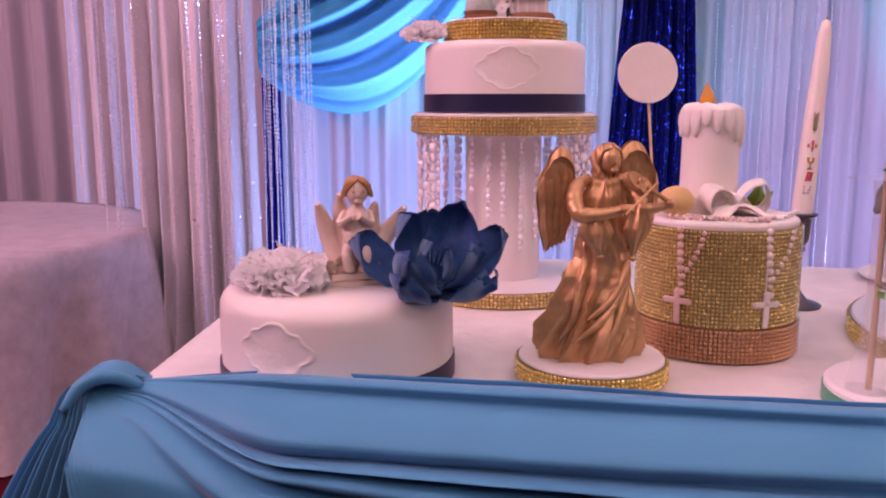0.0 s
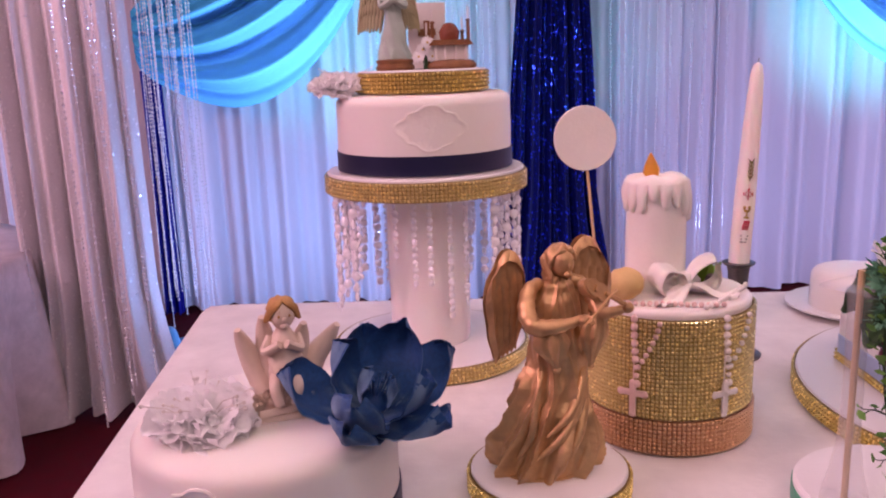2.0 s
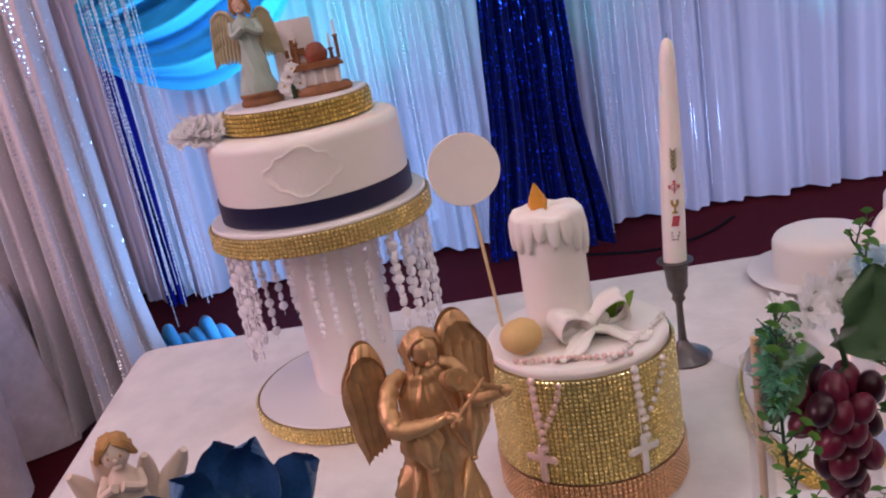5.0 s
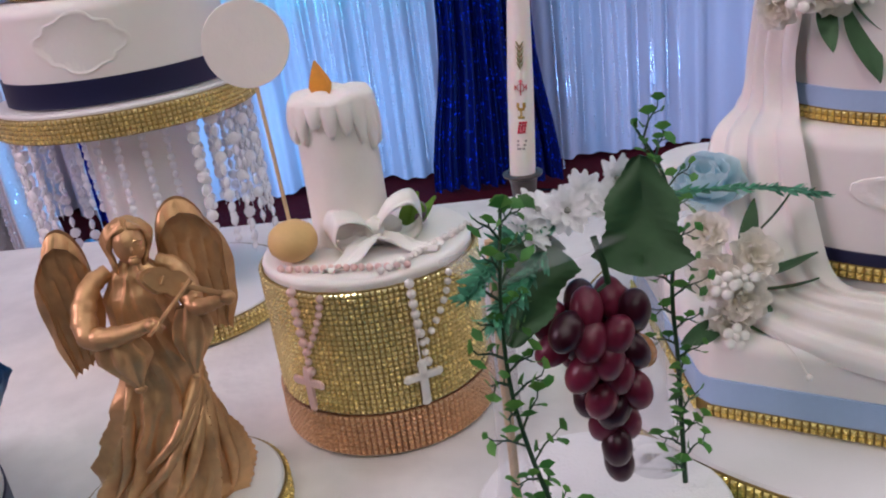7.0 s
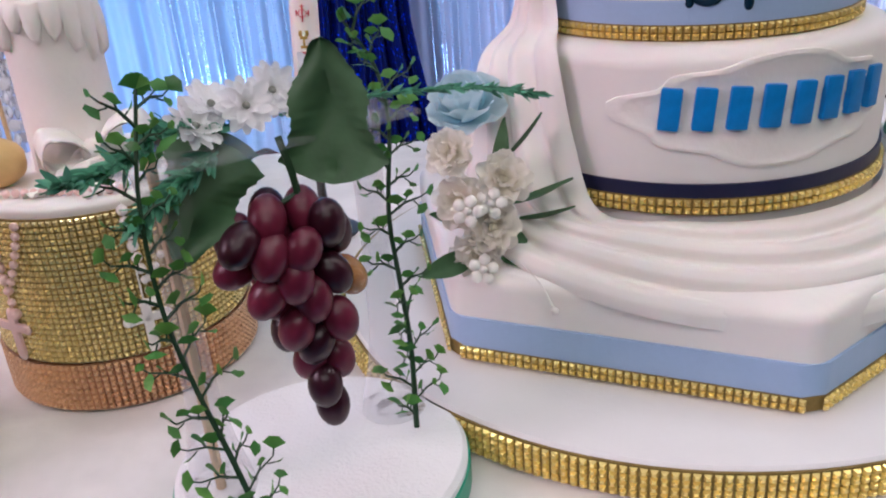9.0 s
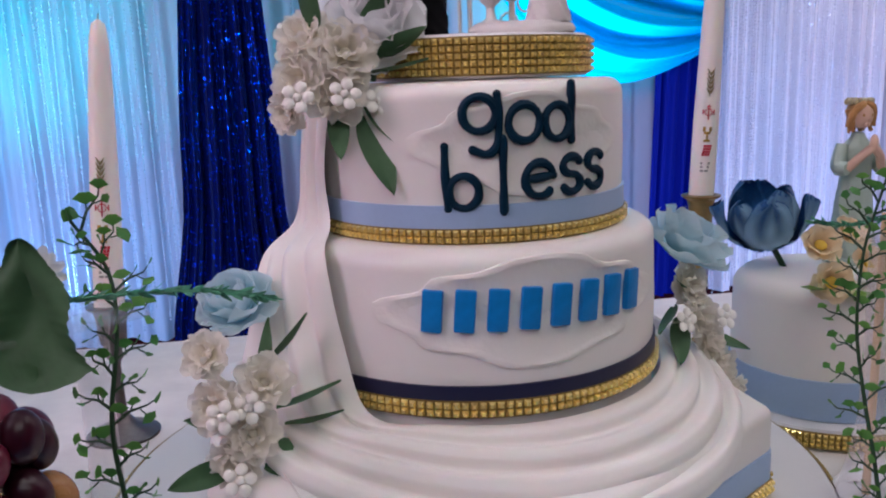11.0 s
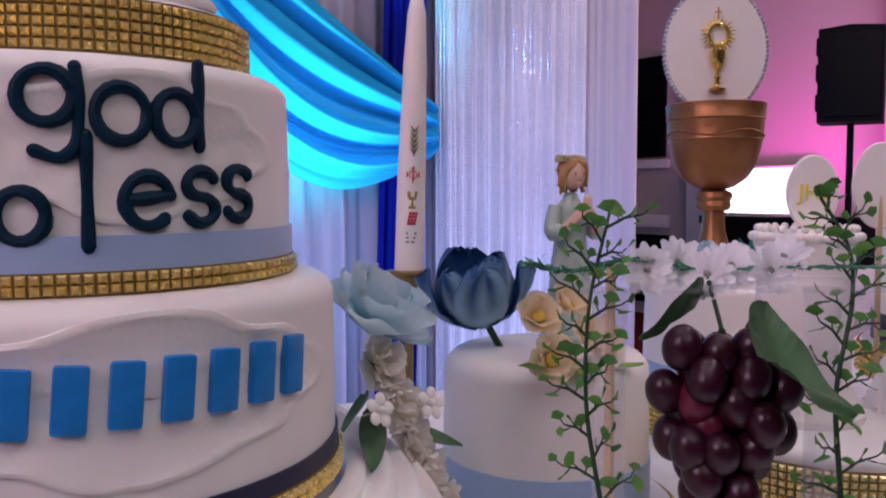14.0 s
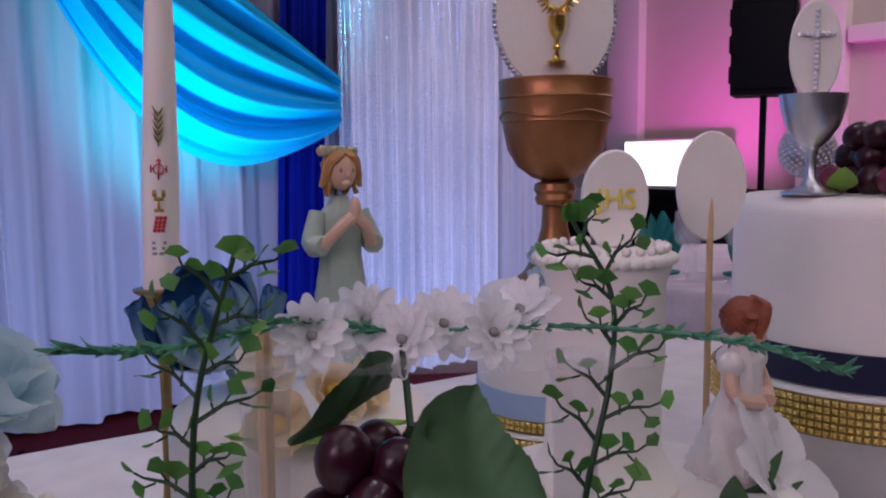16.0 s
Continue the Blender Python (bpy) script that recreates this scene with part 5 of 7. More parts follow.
# arms in wide sleeves, and the sleeve ends that hang from the wrists
for pts, rr in (([(0.000, 0.002, 0.186), (-0.013, -0.003, 0.180), (-0.021, -0.014, 0.166), (-0.019, -0.026, 0.153), (-0.004, -0.034, 0.153), (0.010, -0.039, 0.156), (0.021, -0.041, 0.159)], (0.0055, 0.0074, 0.0084, 0.0086, 0.0072, 0.0052, 0.0040)),
                ([(0.032, 0.002, 0.186), (0.043, -0.003, 0.180), (0.049, -0.014, 0.166), (0.050, -0.025, 0.157), (0.060, -0.031, 0.158), (0.071, -0.034, 0.161)], (0.0055, 0.0070, 0.0076, 0.0068, 0.0052, 0.0040))):
    c = spline(pts, 6)
    b.tube(c, [(rr[min(len(rr) - 2, i // 6)] + (rr[min(len(rr) - 1, i // 6 + 1)] - rr[min(len(rr) - 2, i // 6)]) * (i % 6) / 6) * (1 + 0.07 * math.sin(i * 1.9)) for i in range(len(c))], 14)


def sleeve_end(b, top, low, w, seed):
    """A hanging cuff: a flattened, grooved fall of cloth ending in a soft point."""
    top, low = Vector(top), Vector(low)
    def fn(u, v):
        a = 2 * math.pi * u
        p = top + (low - top) * v
        k = w * (0.75 + 0.5 * math.sin(math.pi * min(1, v * 1.1))) * (1 - 0.72 * max(0, v - 0.45) / 0.55)
        g = 1 + 0.16 * math.sin(7 * a + seed) + 0.10 * math.sin(4 * a + 5 * v)
        return (p.x + k * g * math.cos(a), p.y + 0.62 * k * g * math.sin(a), p.z)
    b.sheet(fn, 48, 20, wrap=True)
    b.ball(tuple(low), (w * 0.35, w * 0.25, w * 0.25), 10, 6)


sleeve_end(b, (-0.006, -0.028, 0.152), (0.002, -0.031, 0.109), 0.0125, 1.0)
sleeve_end(b, (0.046, -0.024, 0.158), (0.039, -0.027, 0.106), 0.0100, 2.0)
# sash and overskirt edges that cross the skirt
for x0, z0, x1, z1, x2, z2, r in ((0.046, 0.118, 0.030, 0.085, -0.010, 0.045, 0.0042), (0.044, 0.108, 0.026, 0.070, -0.022, 0.024, 0.0046), (0.042, 0.098, 0.030, 0.060, -0.004, 0.012, 0.0044), (0.042, 0.092, 0.038, 0.050, 0.020, 0.008, 0.0046), (0.041, 0.090, 0.046, 0.048, 0.044, 0.008, 0.0044), (-0.008, 0.106, -0.016, 0.070, -0.036, 0.024, 0.0040)):
    def front(x, z):
        cx, rx, ry = ease([(0.0, (0.0055, 0.052, 0.039)), (0.028, (0.0055, 0.051, 0.039)), (0.055, (0.008, 0.040, 0.034)), (0.08, (0.0105, 0.031, 0.029)), (0.106, (0.016, 0.0265, 0.025)), (0.14, (0.016, 0.0255, 0.0225))], z)
        t = max(-0.98, min(0.98, (x - cx) / rx))
        return (x, -ry * math.sqrt(1 - t * t) * 1.02, z)
    c = spline([front(x0, z0), front((x0 + x1) / 2 + 0.001, (z0 + z1) / 2), front(x1, z1), front((x1 + x2) / 2 + 0.003, (z1 + z2) / 2 - 0.002), front(x2, z2)], 7)
    b.tube(c, [0.0008 + r * math.sin(math.pi * (i + 0.6) / (len(c) + 0.4)) ** 0.7 for i in range(len(c))], 9)
# the violin under the chin, its bow and both fists
vm = Matrix.Translation((0.040, -0.037, 0.181)) @ Matrix.Rotation(radians(32), 4, "Y") @ Matrix.Rotation(radians(8), 4, "Z") @ Matrix.Rotation(radians(-25), 4, "X")
outline = [(0.0175 * math.cos(t) - 0.006, (0.0098 - 0.0016 * math.cos(t) * -1 - 0.0024 * math.exp(-((math.cos(t) - 0.12) / 0.22) ** 2)) * math.sin(t)) for t in [2 * math.pi * i / 40 for i in range(40)]]
b.prism(outline, -0.0042, 0.0030, 0, vm)
b.prism([(x * 0.86 - 0.001, z * 0.86) for x, z in outline], -0.0054, -0.0040, 0, vm)
b.box((0.004, -0.0078, -0.0018), (0.036, -0.0040, 0.0018), 0, vm, 0.0008)
b.box((-0.010, -0.0076, -0.0028), (-0.008, -0.0050, 0.0028), 0, vm, 0.0005)
b.ball((0.0385, -0.0050, 0), (0.0036, 0.0036, 0.0032), 10, 6, 0, vm)
b.tube([(0.018, -0.052, 0.155), (0.052, -0.050, 0.186)], 0.0014, 6)
b.ball((0.022, -0.046, 0.160), (0.0058, 0.0055, 0.0046), 12, 8)
for k in range(3):
    b.tube(spline([(0.022 + 0.002 * k, -0.046, 0.1635 - 0.0025 * k), (0.026 + 0.001 * k, -0.052, 0.1625 - 0.002 * k), (0.023 + 0.001 * k, -0.0535, 0.1585 - 0.001 * k)], 3), 0.0013, 6)
b.ball((0.072, -0.038, 0.1625), (0.0055, 0.0052, 0.0052), 12, 8)
solo("angel_statue", b, BRONZE, "gold-painted winged angel playing a violin on a small drum", "statue", pose(0.151, 0.866, 0.7748, 0, 0, 12), 50)

# cherub in an open palm, on the low cake
b = Build()
b.box((-0.034, -0.020, 0), (0.034, 0.022, 0.007), 0, None, 0.002)
b.box((-0.030, -0.018, 0.007), (0.026, 0.020, 0.015), 0, Matrix.Rotation(0.2, 4, "Z"), 0.002)
for k, (x, h, t) in enumerate(((-0.026, 0.085, -0.25), (-0.012, 0.095, -0.08), (0.014, 0.085, 0.15), (0.030, 0.080, 0.45))):
    c = spline([(x * 0.5, 0.010, 0.012), (x, 0.016, 0.045), (x + t * 0.03, 0.012, h * 0.8), (x + t * 0.05, 0.004, h)], 5)
    b.tube(c, [0.0120 * (1 - (i / len(c)) ** 2.2 * 0.85) for i in range(len(c))], 8)
robe(b, [(0.030, 0.002, -0.002, 0.015, 0.013), (0.050, 0.002, -0.004, 0.016, 0.013), (0.072, 0.002, -0.002, 0.013, 0.011), (0.086, 0.002, -0.002, 0.006, 0.006)], 5, 0.12, n=32)
for q in (-1, 1):
    b.tube(spline([(q * 0.012 + 0.002, 0, 0.076), (q * 0.016, -0.010, 0.066), (q * 0.003, -0.018, 0.074)], 4), 0.0042, 8)
    b.tube(spline([(q * 0.008, -0.008, 0.040), (q * 0.010, -0.022, 0.036), (q * 0.007, -0.020, 0.018)], 4), 0.0055, 8)
head(b, (0.002, -0.004, 0.0985), 0.0135, 0, 1, facing=(0.1, -1, -0.1), seed=2)
for k in range(5):
    carnation(b, aim((-0.026 + 0.011 * k, -0.016, 0.020 + 0.005 * (k % 2)), (0, -1, 0.6)), 0.0085, k, 0)
solo("cherub_figurine", b, [IVORY, HAIR], "ivory resin cherub seated in an open palm on a cake", "figurine", pose(-0.092, 0.872, 0.8492, 0, 0, 8), 45)

# figures on the column cake
b = Build()
b.lathe([(0.005, 0), (0.025, 0), (0.026, 0.004), (0.023, 0.008), (0.026, 0.013), (0.010, 0.016)], 28, 3)
robe(b, [(0.014, 0, 0, 0.022, 0.018), (0.04, 0, 0, 0.016, 0.014), (0.07, 0, 0, 0.011, 0.010), (0.092, -0.002, 0, 0.014, 0.011), (0.104, -0.002, 0, 0.005, 0.005)], 7, 0.14, n=48, slot=0)
wing(b, (-0.008, 0.008, 0.080), (-0.15, 0.1, -1), 0.070, 0.032, -1, 2)
wing(b, (0.006, 0.008, 0.080), (0.15, 0.1, -1), 0.066, 0.024, 1, 2)
for q in (-1, 1):
    b.tube(spline([(q * 0.013 - 0.002, 0, 0.096), (q * 0.015, -0.008, 0.082), (-0.001, -0.016, 0.090)], 4), 0.0045, 8, 0)
head(b, (-0.001, -0.003, 0.1155), 0.0105, 4, 1, facing=(-0.2, -1, -0.1), long=0.6, seed=3)
solo("angel_figurine", b, [SAGE, HAIR, OLIVE, WOODPAINT, SKIN], "small painted angel with pale olive wings on a drum", "figurine", pose(0.055, 1.268, 1.1548), 45)

b = Build()
b.lathe([(0.005, 0), (0.034, 0), (0.036, 0.004), (0.032, 0.010), (0.012, 0.012)], 28, 1, sy=0.7)
b.box((-0.024, -0.010, 0.010), (0.024, 0.012, 0.030), 0, None, 0.002)
for x in (-0.020, -0.007, 0.007, 0.020):
    b.tube([(x, -0.012, 0.010), (x, -0.012, 0.030)], 0.002, 8)
b.prism([(-0.030, 0.030), (0.030, 0.030), (0.024, 0.037), (-0.024, 0.037)], -0.017, 0.016, 1)
b.lathe([(0.003, 0), (0.012, 0), (0.014, 0.010), (0.008, 0.020), (0.003, 0.022)], 16, 2, Matrix.Translation((0, 0, 0.037)))
for x, h in ((-0.022, 0.078), (-0.030, 0.060), (0.026, 0.080), (0.018, 0.066)):
    b.tube([(x, 0.004, 0.036), (x, 0.004, h - 0.018)], 0.0024, 6, 1)
    b.lathe([(0.001, 0), (0.0045, 0.002), (0.001, 0.004)], 8, 1, Matrix.Translation((x, 0.004, h - 0.020)))
    b.tube([(x, 0.004, h - 0.017), (x, 0.004, h)], 0.0014, 6, 0)
solo("altar_figurine", b, [WHITERESIN, WOODPAINT, REDHAIR], "painted miniature altar with candles and a bread roll", "figurine", pose(0.128, 1.262, 1.1548), 45)
b = Build().box((-0.026, -0.002, 0), (0.026, 0.003, 0.088), 0, None, 0.001)
b.box((-0.004, -0.006, 0.030), (0.004, -0.002, 0.064), 1)
b.box((-0.012, -0.0065, 0.044), (0.012, -0.002, 0.053), 1)
solo("card_figurine", b, [WHITERESIN, WOODPAINT], "upright white card with a brown cross on a drum", "card", pose(0.103, 1.305, 1.1548, 0, 0, -6))
bq = thing("small_posy", "little white and pink posy between the figurines", "flower", 0.094, 1.250, 1.1548)
for k in range(4):
    bloom("blossom", "daisy", bq, aim((0.006 * (k - 1.5), 0.002 * (k % 2), 0.016 + 0.009 * (k % 3)), (0.2 * (k - 1.5), -1, 0.5)), 0.0095, k, WHITEPETAL, YELLOW)
part("stem", Build().tube([(0, 0.002, 0), (0, 0.003, 0.03)], 0.003, 6), VINE, bq)
feather_flower(-0.012, 1.268, 1.126, 0.036, "white lace flower at the edge of a cake", 8)

# ---- candle, wafer, bow and rosaries on the gold drum ----
DZ = 0.9090
sc = thing("sugar_candle", "white sugar candle with dripping icing and an amber flame", "cake topper", 0.317, 1.002, DZ)
part("candle_body", Build().lathe([(0.02, 0), (0.034, 0), (0.0335, 0.002), (0.0325, 0.110), (0.033, 0.118), (0.015, 0.119)], 40), ICING, sc)


def drips():
    rnd3 = random.Random(2)
    lens = [rnd3.uniform(0.016, 0.046) for _ in range(17)]
    def fn(u, v):
        a = 2 * math.pi * u
        k = u * 17
        i, f = int(k) % 17, k % 1
        ln = lens[i] * (0.35 + 0.65 * math.sin(math.pi * f) ** 0.6)
        if v < 0.4:
            s = v / 0.4
            return ((0.001 + 0.034 * s) * math.cos(a), (0.001 + 0.034 * s) * math.sin(a), 0.124 + 0.004 * math.sin(math.pi * s) + 0.0015 * math.sin(5 * a))
        s = (v - 0.4) / 0.6
        r = 0.0352 + 0.0022 * math.sin(math.pi * min(1, s * 1.05)) * math.sin(math.pi * f) ** 0.5 - (0.004 if s > 0.97 else 0) + 0.002 * s * math.sin(math.pi * f)
        return (r * math.cos(a), r * math.sin(a), 0.122 - ln * s)
    return Build().sheet(fn, 136, 22, wrap=True)


part("dripping_icing", drips(), ICING, sc, sharp=0)
part("flame", Build().lathe([(0.003, 0.118), (0.0075, 0.124), (0.0100, 0.132), (0.0080, 0.138), (0.0045, 0.145), (0.0008, 0.152)], 7, sx=1.0, sy=0.6, m=Matrix.Rotation(-0.05, 4, "Y")), FLAME, sc, "amber sugar flame")

wf = thing("wafer_topper", "plain round white wafer on a wooden stick", "cake topper", 0.262, 1.030, DZ)
lean = Vector((0.253 - 0.262, 1.060 - 1.030, 1.074 - DZ))
part("stick", Build().tube([(0, 0.004, -0.004), tuple(lean * 0.86 + Vector((0, 0.004, 0)))], 0.0018, 8), WOOD, wf, "thin wooden stick")
part("wafer", Build().lathe([(0.02, -0.002), (0.0365, -0.002), (0.0372, 0), (0.0365, 0.002), (0.02, 0.002)], 56), ICING, wf, m=Matrix.Translation(lean) @ Matrix.Rotation(radians(84), 4, "X") @ Matrix.Rotation(radians(0), 4, "Y"))

bd = Build()
bd.ball((0, 0, 0.0175), (0.0205, 0.019, 0.0175), 20, 14, 0, None, 0.05)
solo("bread_roll", bd, BREAD, "small tan sugar bread roll beside the candle", "cake topper", pose(0.268, 0.962, DZ))


def ribbon_strip(b, pts, width, t=0.0012, n=8, flare=0.0, axis=(0, 1, 0)):
    """A soft strip along a curve, its width laid across the axis given."""
    c = spline(pts, n)
    ax = Vector(axis).normalized()
    N = len(c) - 1
    def fn(u, v):
        k = min(N, int(round(v * N)))
        w = width * (0.55 + 0.45 * math.sin(math.pi * min(1.0, 0.15 + 0.85 * v)) + flare * v)
        q = (u - 0.5) * w
        return c[k] + ax * q + Vector((0, 0, 0.0016 * math.sin(3 * math.pi * u + 4 * v)))
    b.sheet(fn, 8, N)
    b.sheet(lambda u, v: fn(1 - u, v) - Vector((0, 0, t)), 8, N)


def bow():
    b = Build()
    for q, k in ((-1, 1.0), (1, 1.15)):
        ribbon_strip(b, [(0, 0, 0.014), (q * 0.012 * k, -0.004, 0.030 * k), (q * 0.030 * k, -0.004, 0.034 * k), (q * 0.036 * k, -0.002, 0.018), (q * 0.024 * k, 0, 0.006), (0, 0, 0.012)], 0.026, axis=(0.25 * q, 1, 0.35))
        ribbon_strip(b, [(0, -0.006, 0.014), (q * 0.014, -0.016, 0.012), (q * 0.028, -0.026, 0.004), (q * 0.046, -0.034, 0.003)], 0.017, flare=0.35, axis=(0.75, q * 0.65, 0.1))
    b.ball((0, -0.003, 0.017), (0.0085, 0.008, 0.010), 14, 10, 0, None, 0.2)
    b.ball((0.004, 0.012, 0.010), (0.022, 0.014, 0.012), 16, 10, 0, None, 0.35)
    return b


solo("sugar_bow", bow(), ICING, "soft white sugar bow with trailing ends", "cake topper", pose(0.334, 0.962, DZ, 0, 0, 8), 0)
gs = thing("sugar_leaves", "green sugar leaves with a mauve bud behind the bow", "cake topper", 0.368, 0.990, DZ)
for k, d in enumerate(((0.5, -0.2, 0.9), (0.9, 0.1, 0.5), (0.1, -0.5, 0.8))):
    b = Build()
    leaf(b, aim((0, 0, 0.002), d), 0.032, 0.024)
    part("leaf", b, LIME, gs)
part("bud", Build().ball((0.004, 0.006, 0.012), 0.011, 12, 8, 0, None, 0.2), mat("mauve_paste", (0.22, 0.14, 0.20), 0.5, bump=0.05), gs)


def rosary(bead_m, ang, label, swing):
    """Beads that lie over the cake's rim and hang down its side to a cross."""
    t = thing("rosary", label, "rosary", 0.3275, 0.990, 0.7505, group="rosaries")
    R = 0.0965
    one = Build().ball((0, 0, 0), 0.0040, 8, 6).mesh("bead", bead_m)
    tiny = Build().ball((0, 0, 0), 0.0030, 8, 6).mesh("bead", bead_m)
    def place(a, z, k, me):
        q = radians(a)
        part("bead", me, None, t, m=pose(R * math.cos(q), R * math.sin(q), z))
    for k in range(9):
        place(ang + swing * (k / 9) ** 1.5 * 0.3, 0.150 - 0.0088 * k, k, one if k not in (6, 7) else tiny)
    for k in range(8):
        place(ang + swing * (0.30 + 1.3 * math.sin(1.5 * k / 8)) * 1.0, 0.098 + 0.0070 * k, k, tiny)
    for k in range(16):
        a = radians(ang + swing * 0.6 + (k - 4) * 5.0)
        r = 0.086 - 0.016 * math.sin(math.pi * k / 15)
        part("bead", tiny, None, t, m=pose(r * math.cos(a), r * math.sin(a), 0.1615))
    b = Build()
    b.box((-0.0035, -0.0018, -0.020), (0.0035, 0.0018, 0.012), 0, None, 0.0012)
    b.box((-0.0130, -0.0018, -0.0010), (0.0130, 0.0018, 0.0055), 0, None, 0.0012)
    for p in ((-0.013, 0, 0.0022), (0.013, 0, 0.0022), (0, 0, 0.013), (0, 0, -0.021)):
        b.ball(p, (0.0042, 0.002, 0.0042), 8, 6)
    q = radians(ang)
    part("cross", b, bead_m, t, m=Matrix.Translation(((R + 0.001) * math.cos(q), (R + 0.001) * math.sin(q), 0.067)) @ Matrix.Rotation(q + math.pi / 2, 4, "Z"))
    st = part("cord", Build().tube([((R - 0.001) * math.cos(q), (R - 0.001) * math.sin(q), z) for z in (0.080, 0.11, 0.155)], 0.0008, 5), bead_m, t)
    return t


rosary(PINKBEAD, 228, "pink bead rosary with a cross hanging down the gold drum", 10)
rosary(WHITEBEAD, 286, "white bead rosary with a cross hanging down the gold drum", 14)


# ---- tapers in their holders ----
def taper(label, x, y, zb, tip, metal, holder_label, print_m):
    h = thing("candle_holder", holder_label, "candle holder", x, y, 0.7505, group="candle holders")
    z = zb - 0.7505
    part("foot", Build().lathe([(0.012, 0), (0.034, 0), (0.035, 0.003), (0.030, 0.006), (0.016, 0.010), (0.008, 0.020), (0.005, 0.026)], 36), metal, h)
    part("stem", Build().lathe([(0.0055, 0.024), (0.0048, 0.04), (0.0042, z * 0.55), (0.0050, z - 0.055), (0.0085, z - 0.050), (0.007, z - 0.044)], 20), metal, h)
    part("cup", Build().lathe([(0.006, z - 0.046), (0.0125, z - 0.034), (0.0140, z - 0.012), (0.0155, z - 0.004), (0.0215, z), (0.0220, z + 0.002), (0.016, z + 0.003), (0.013, z - 0.004)], 28), metal, h)
    t = thing("taper_candle", label, "candle", x, y, zb, group="taper candles")
    L = tip[2] - zb
    m = Vector((0, 0, 1)).rotation_difference(Vector((tip[0] - x, tip[1] - y, L))).to_matrix().to_4x4()
    body = part("wax_stick", Build().lathe([(0.006, -0.008), (0.0135, -0.008), (0.0140, 0.0), (0.0138, L * 0.35), (0.0112, L * 0.75), (0.0088, L * 0.93), (0.0060, L * 0.985), (0.0015, L)], 32, m=m), WAX, t)
    part("wick", Build().tube([m @ Vector((0, 0, L - 0.002)), m @ Vector((0.0005, 0, L + 0.006))], 0.0008, 5), GREYINK, t)
    # printed emblem: wheat, cross, chalice and grapes, on the side that faces the hall
    r = 0.0142
    face = radians(print_m)
    def on(u, zz, d=0.0003):
        a = face + u / r
        return m @ Vector(((r + d) * math.cos(a), (r + d) * math.sin(a), zz))
    def patch(name, shape, ink):
        b2 = Build()
        for q in shape:
            c4 = q if len(q) == 8 else (q[0], q[1], q[2], q[1], q[2], q[3], q[0], q[3])
            vs = [on(c4[i], c4[i + 1], d) for d in (0.0003, -0.0004) for i in (0, 2, 4, 6)]
            b2.add(vs, [(0, 1, 2, 3), (0, 4, 5, 1), (1, 5, 6, 2), (2, 6, 7, 3), (3, 7, 4, 0)])
        part(name, b2, ink, t, sharp=0)
    wz = L * 0.47
    patch("wheat_print", [(-0.0004, wz - 0.012, 0.0004, wz + 0.014)] + [(0.0, wz - 0.010 + 0.0050 * k, s * 0.0022, wz - 0.0075 + 0.0050 * k, s * 0.0042, wz - 0.0020 + 0.0050 * k, s * 0.0012, wz - 0.0055 + 0.0050 * k) for k in range(5) for s in (-1, 1)], OLIVEINK)
    cz = L * 0.36
    patch("cross_print", [(-0.0006, cz - 0.008, 0.0006, cz + 0.008), (-0.0065, cz - 0.0006, 0.0065, cz + 0.0008), (-0.0065, cz - 0.0025, -0.0055, cz + 0.0028), (0.0055, cz - 0.0025, 0.0065, cz + 0.0028), (-0.002, cz + 0.006, 0.002, cz + 0.0068)] + [(0.0042 * math.cos(q), cz + 0.0042 * math.sin(q), 0.0042 * math.cos(q + 0.63), cz + 0.0042 * math.sin(q + 0.63), 0.0035 * math.cos(q + 0.63), cz + 0.0035 * math.sin(q + 0.63), 0.0035 * math.cos(q), cz + 0.0035 * math.sin(q)) for q in [0.6283 * k for k in range(10)]], REDINK)
    hz = L * 0.27
    patch("chalice_print", [(-0.0048, hz + 0.003, 0.0048, hz + 0.0082), (-0.0036, hz, 0.0036, hz + 0.003), (-0.001, hz - 0.006, 0.001, hz), (-0.0034, hz - 0.0085, 0.0034, hz - 0.006)], GOLDINK)
    gz = L * 0.195
    patch("grape_print", [(-0.0045 + 0.003 * ((k * 5) % 3) + 0.0006 * (k // 3), gz - 0.004 + 0.0032 * (k // 3), -0.0020 + 0.003 * ((k * 5) % 3) + 0.0006 * (k // 3), gz - 0.0012 + 0.0032 * (k // 3)) for k in range(12)], REDINK)
    patch("lettering_bar", [(-0.0052, L * 0.145 - 0.0042 * k, 0.0052 - 0.001 * k, L * 0.145 - 0.0042 * k + 0.0022) for k in range(3)], GREYINK)


taper("tall white candle printed with wheat, cross and chalice", 0.505, 1.174, 0.882, (0.523, 1.182, 1.150), PEWTER, "dark pewter candle holder on the tablecloth", 258)
taper("tall white candle printed with wheat, cross and chalice", 1.144, 1.118, 0.944, (1.146, 1.104, 1.212), BRASS, "aged brass candle holder on the tablecloth", 240)


# ---- grape arches ----
def fan_leaf(b, m, s, rnd4):
    """A small fan-shaped leaflet with a notched rim."""
    vs, n = [(0, 0, 0)], 6
    for i in range(n + 1):
        a = radians(-62 + 124 * i / n)
        r = s * (1.0 if i % 2 == 0 else 0.93)
        vs.append((r * math.sin(a), 0.12 * s * math.cos(3 * a) + 0.12 * r, r * math.cos(a)))
    d = rnd4.uniform(0, 0.7)
    b.add(vs, [(0, i + 1, i + 2) for i in range(n)], 0, m, [d * 0.4] + [d] * (n + 1))


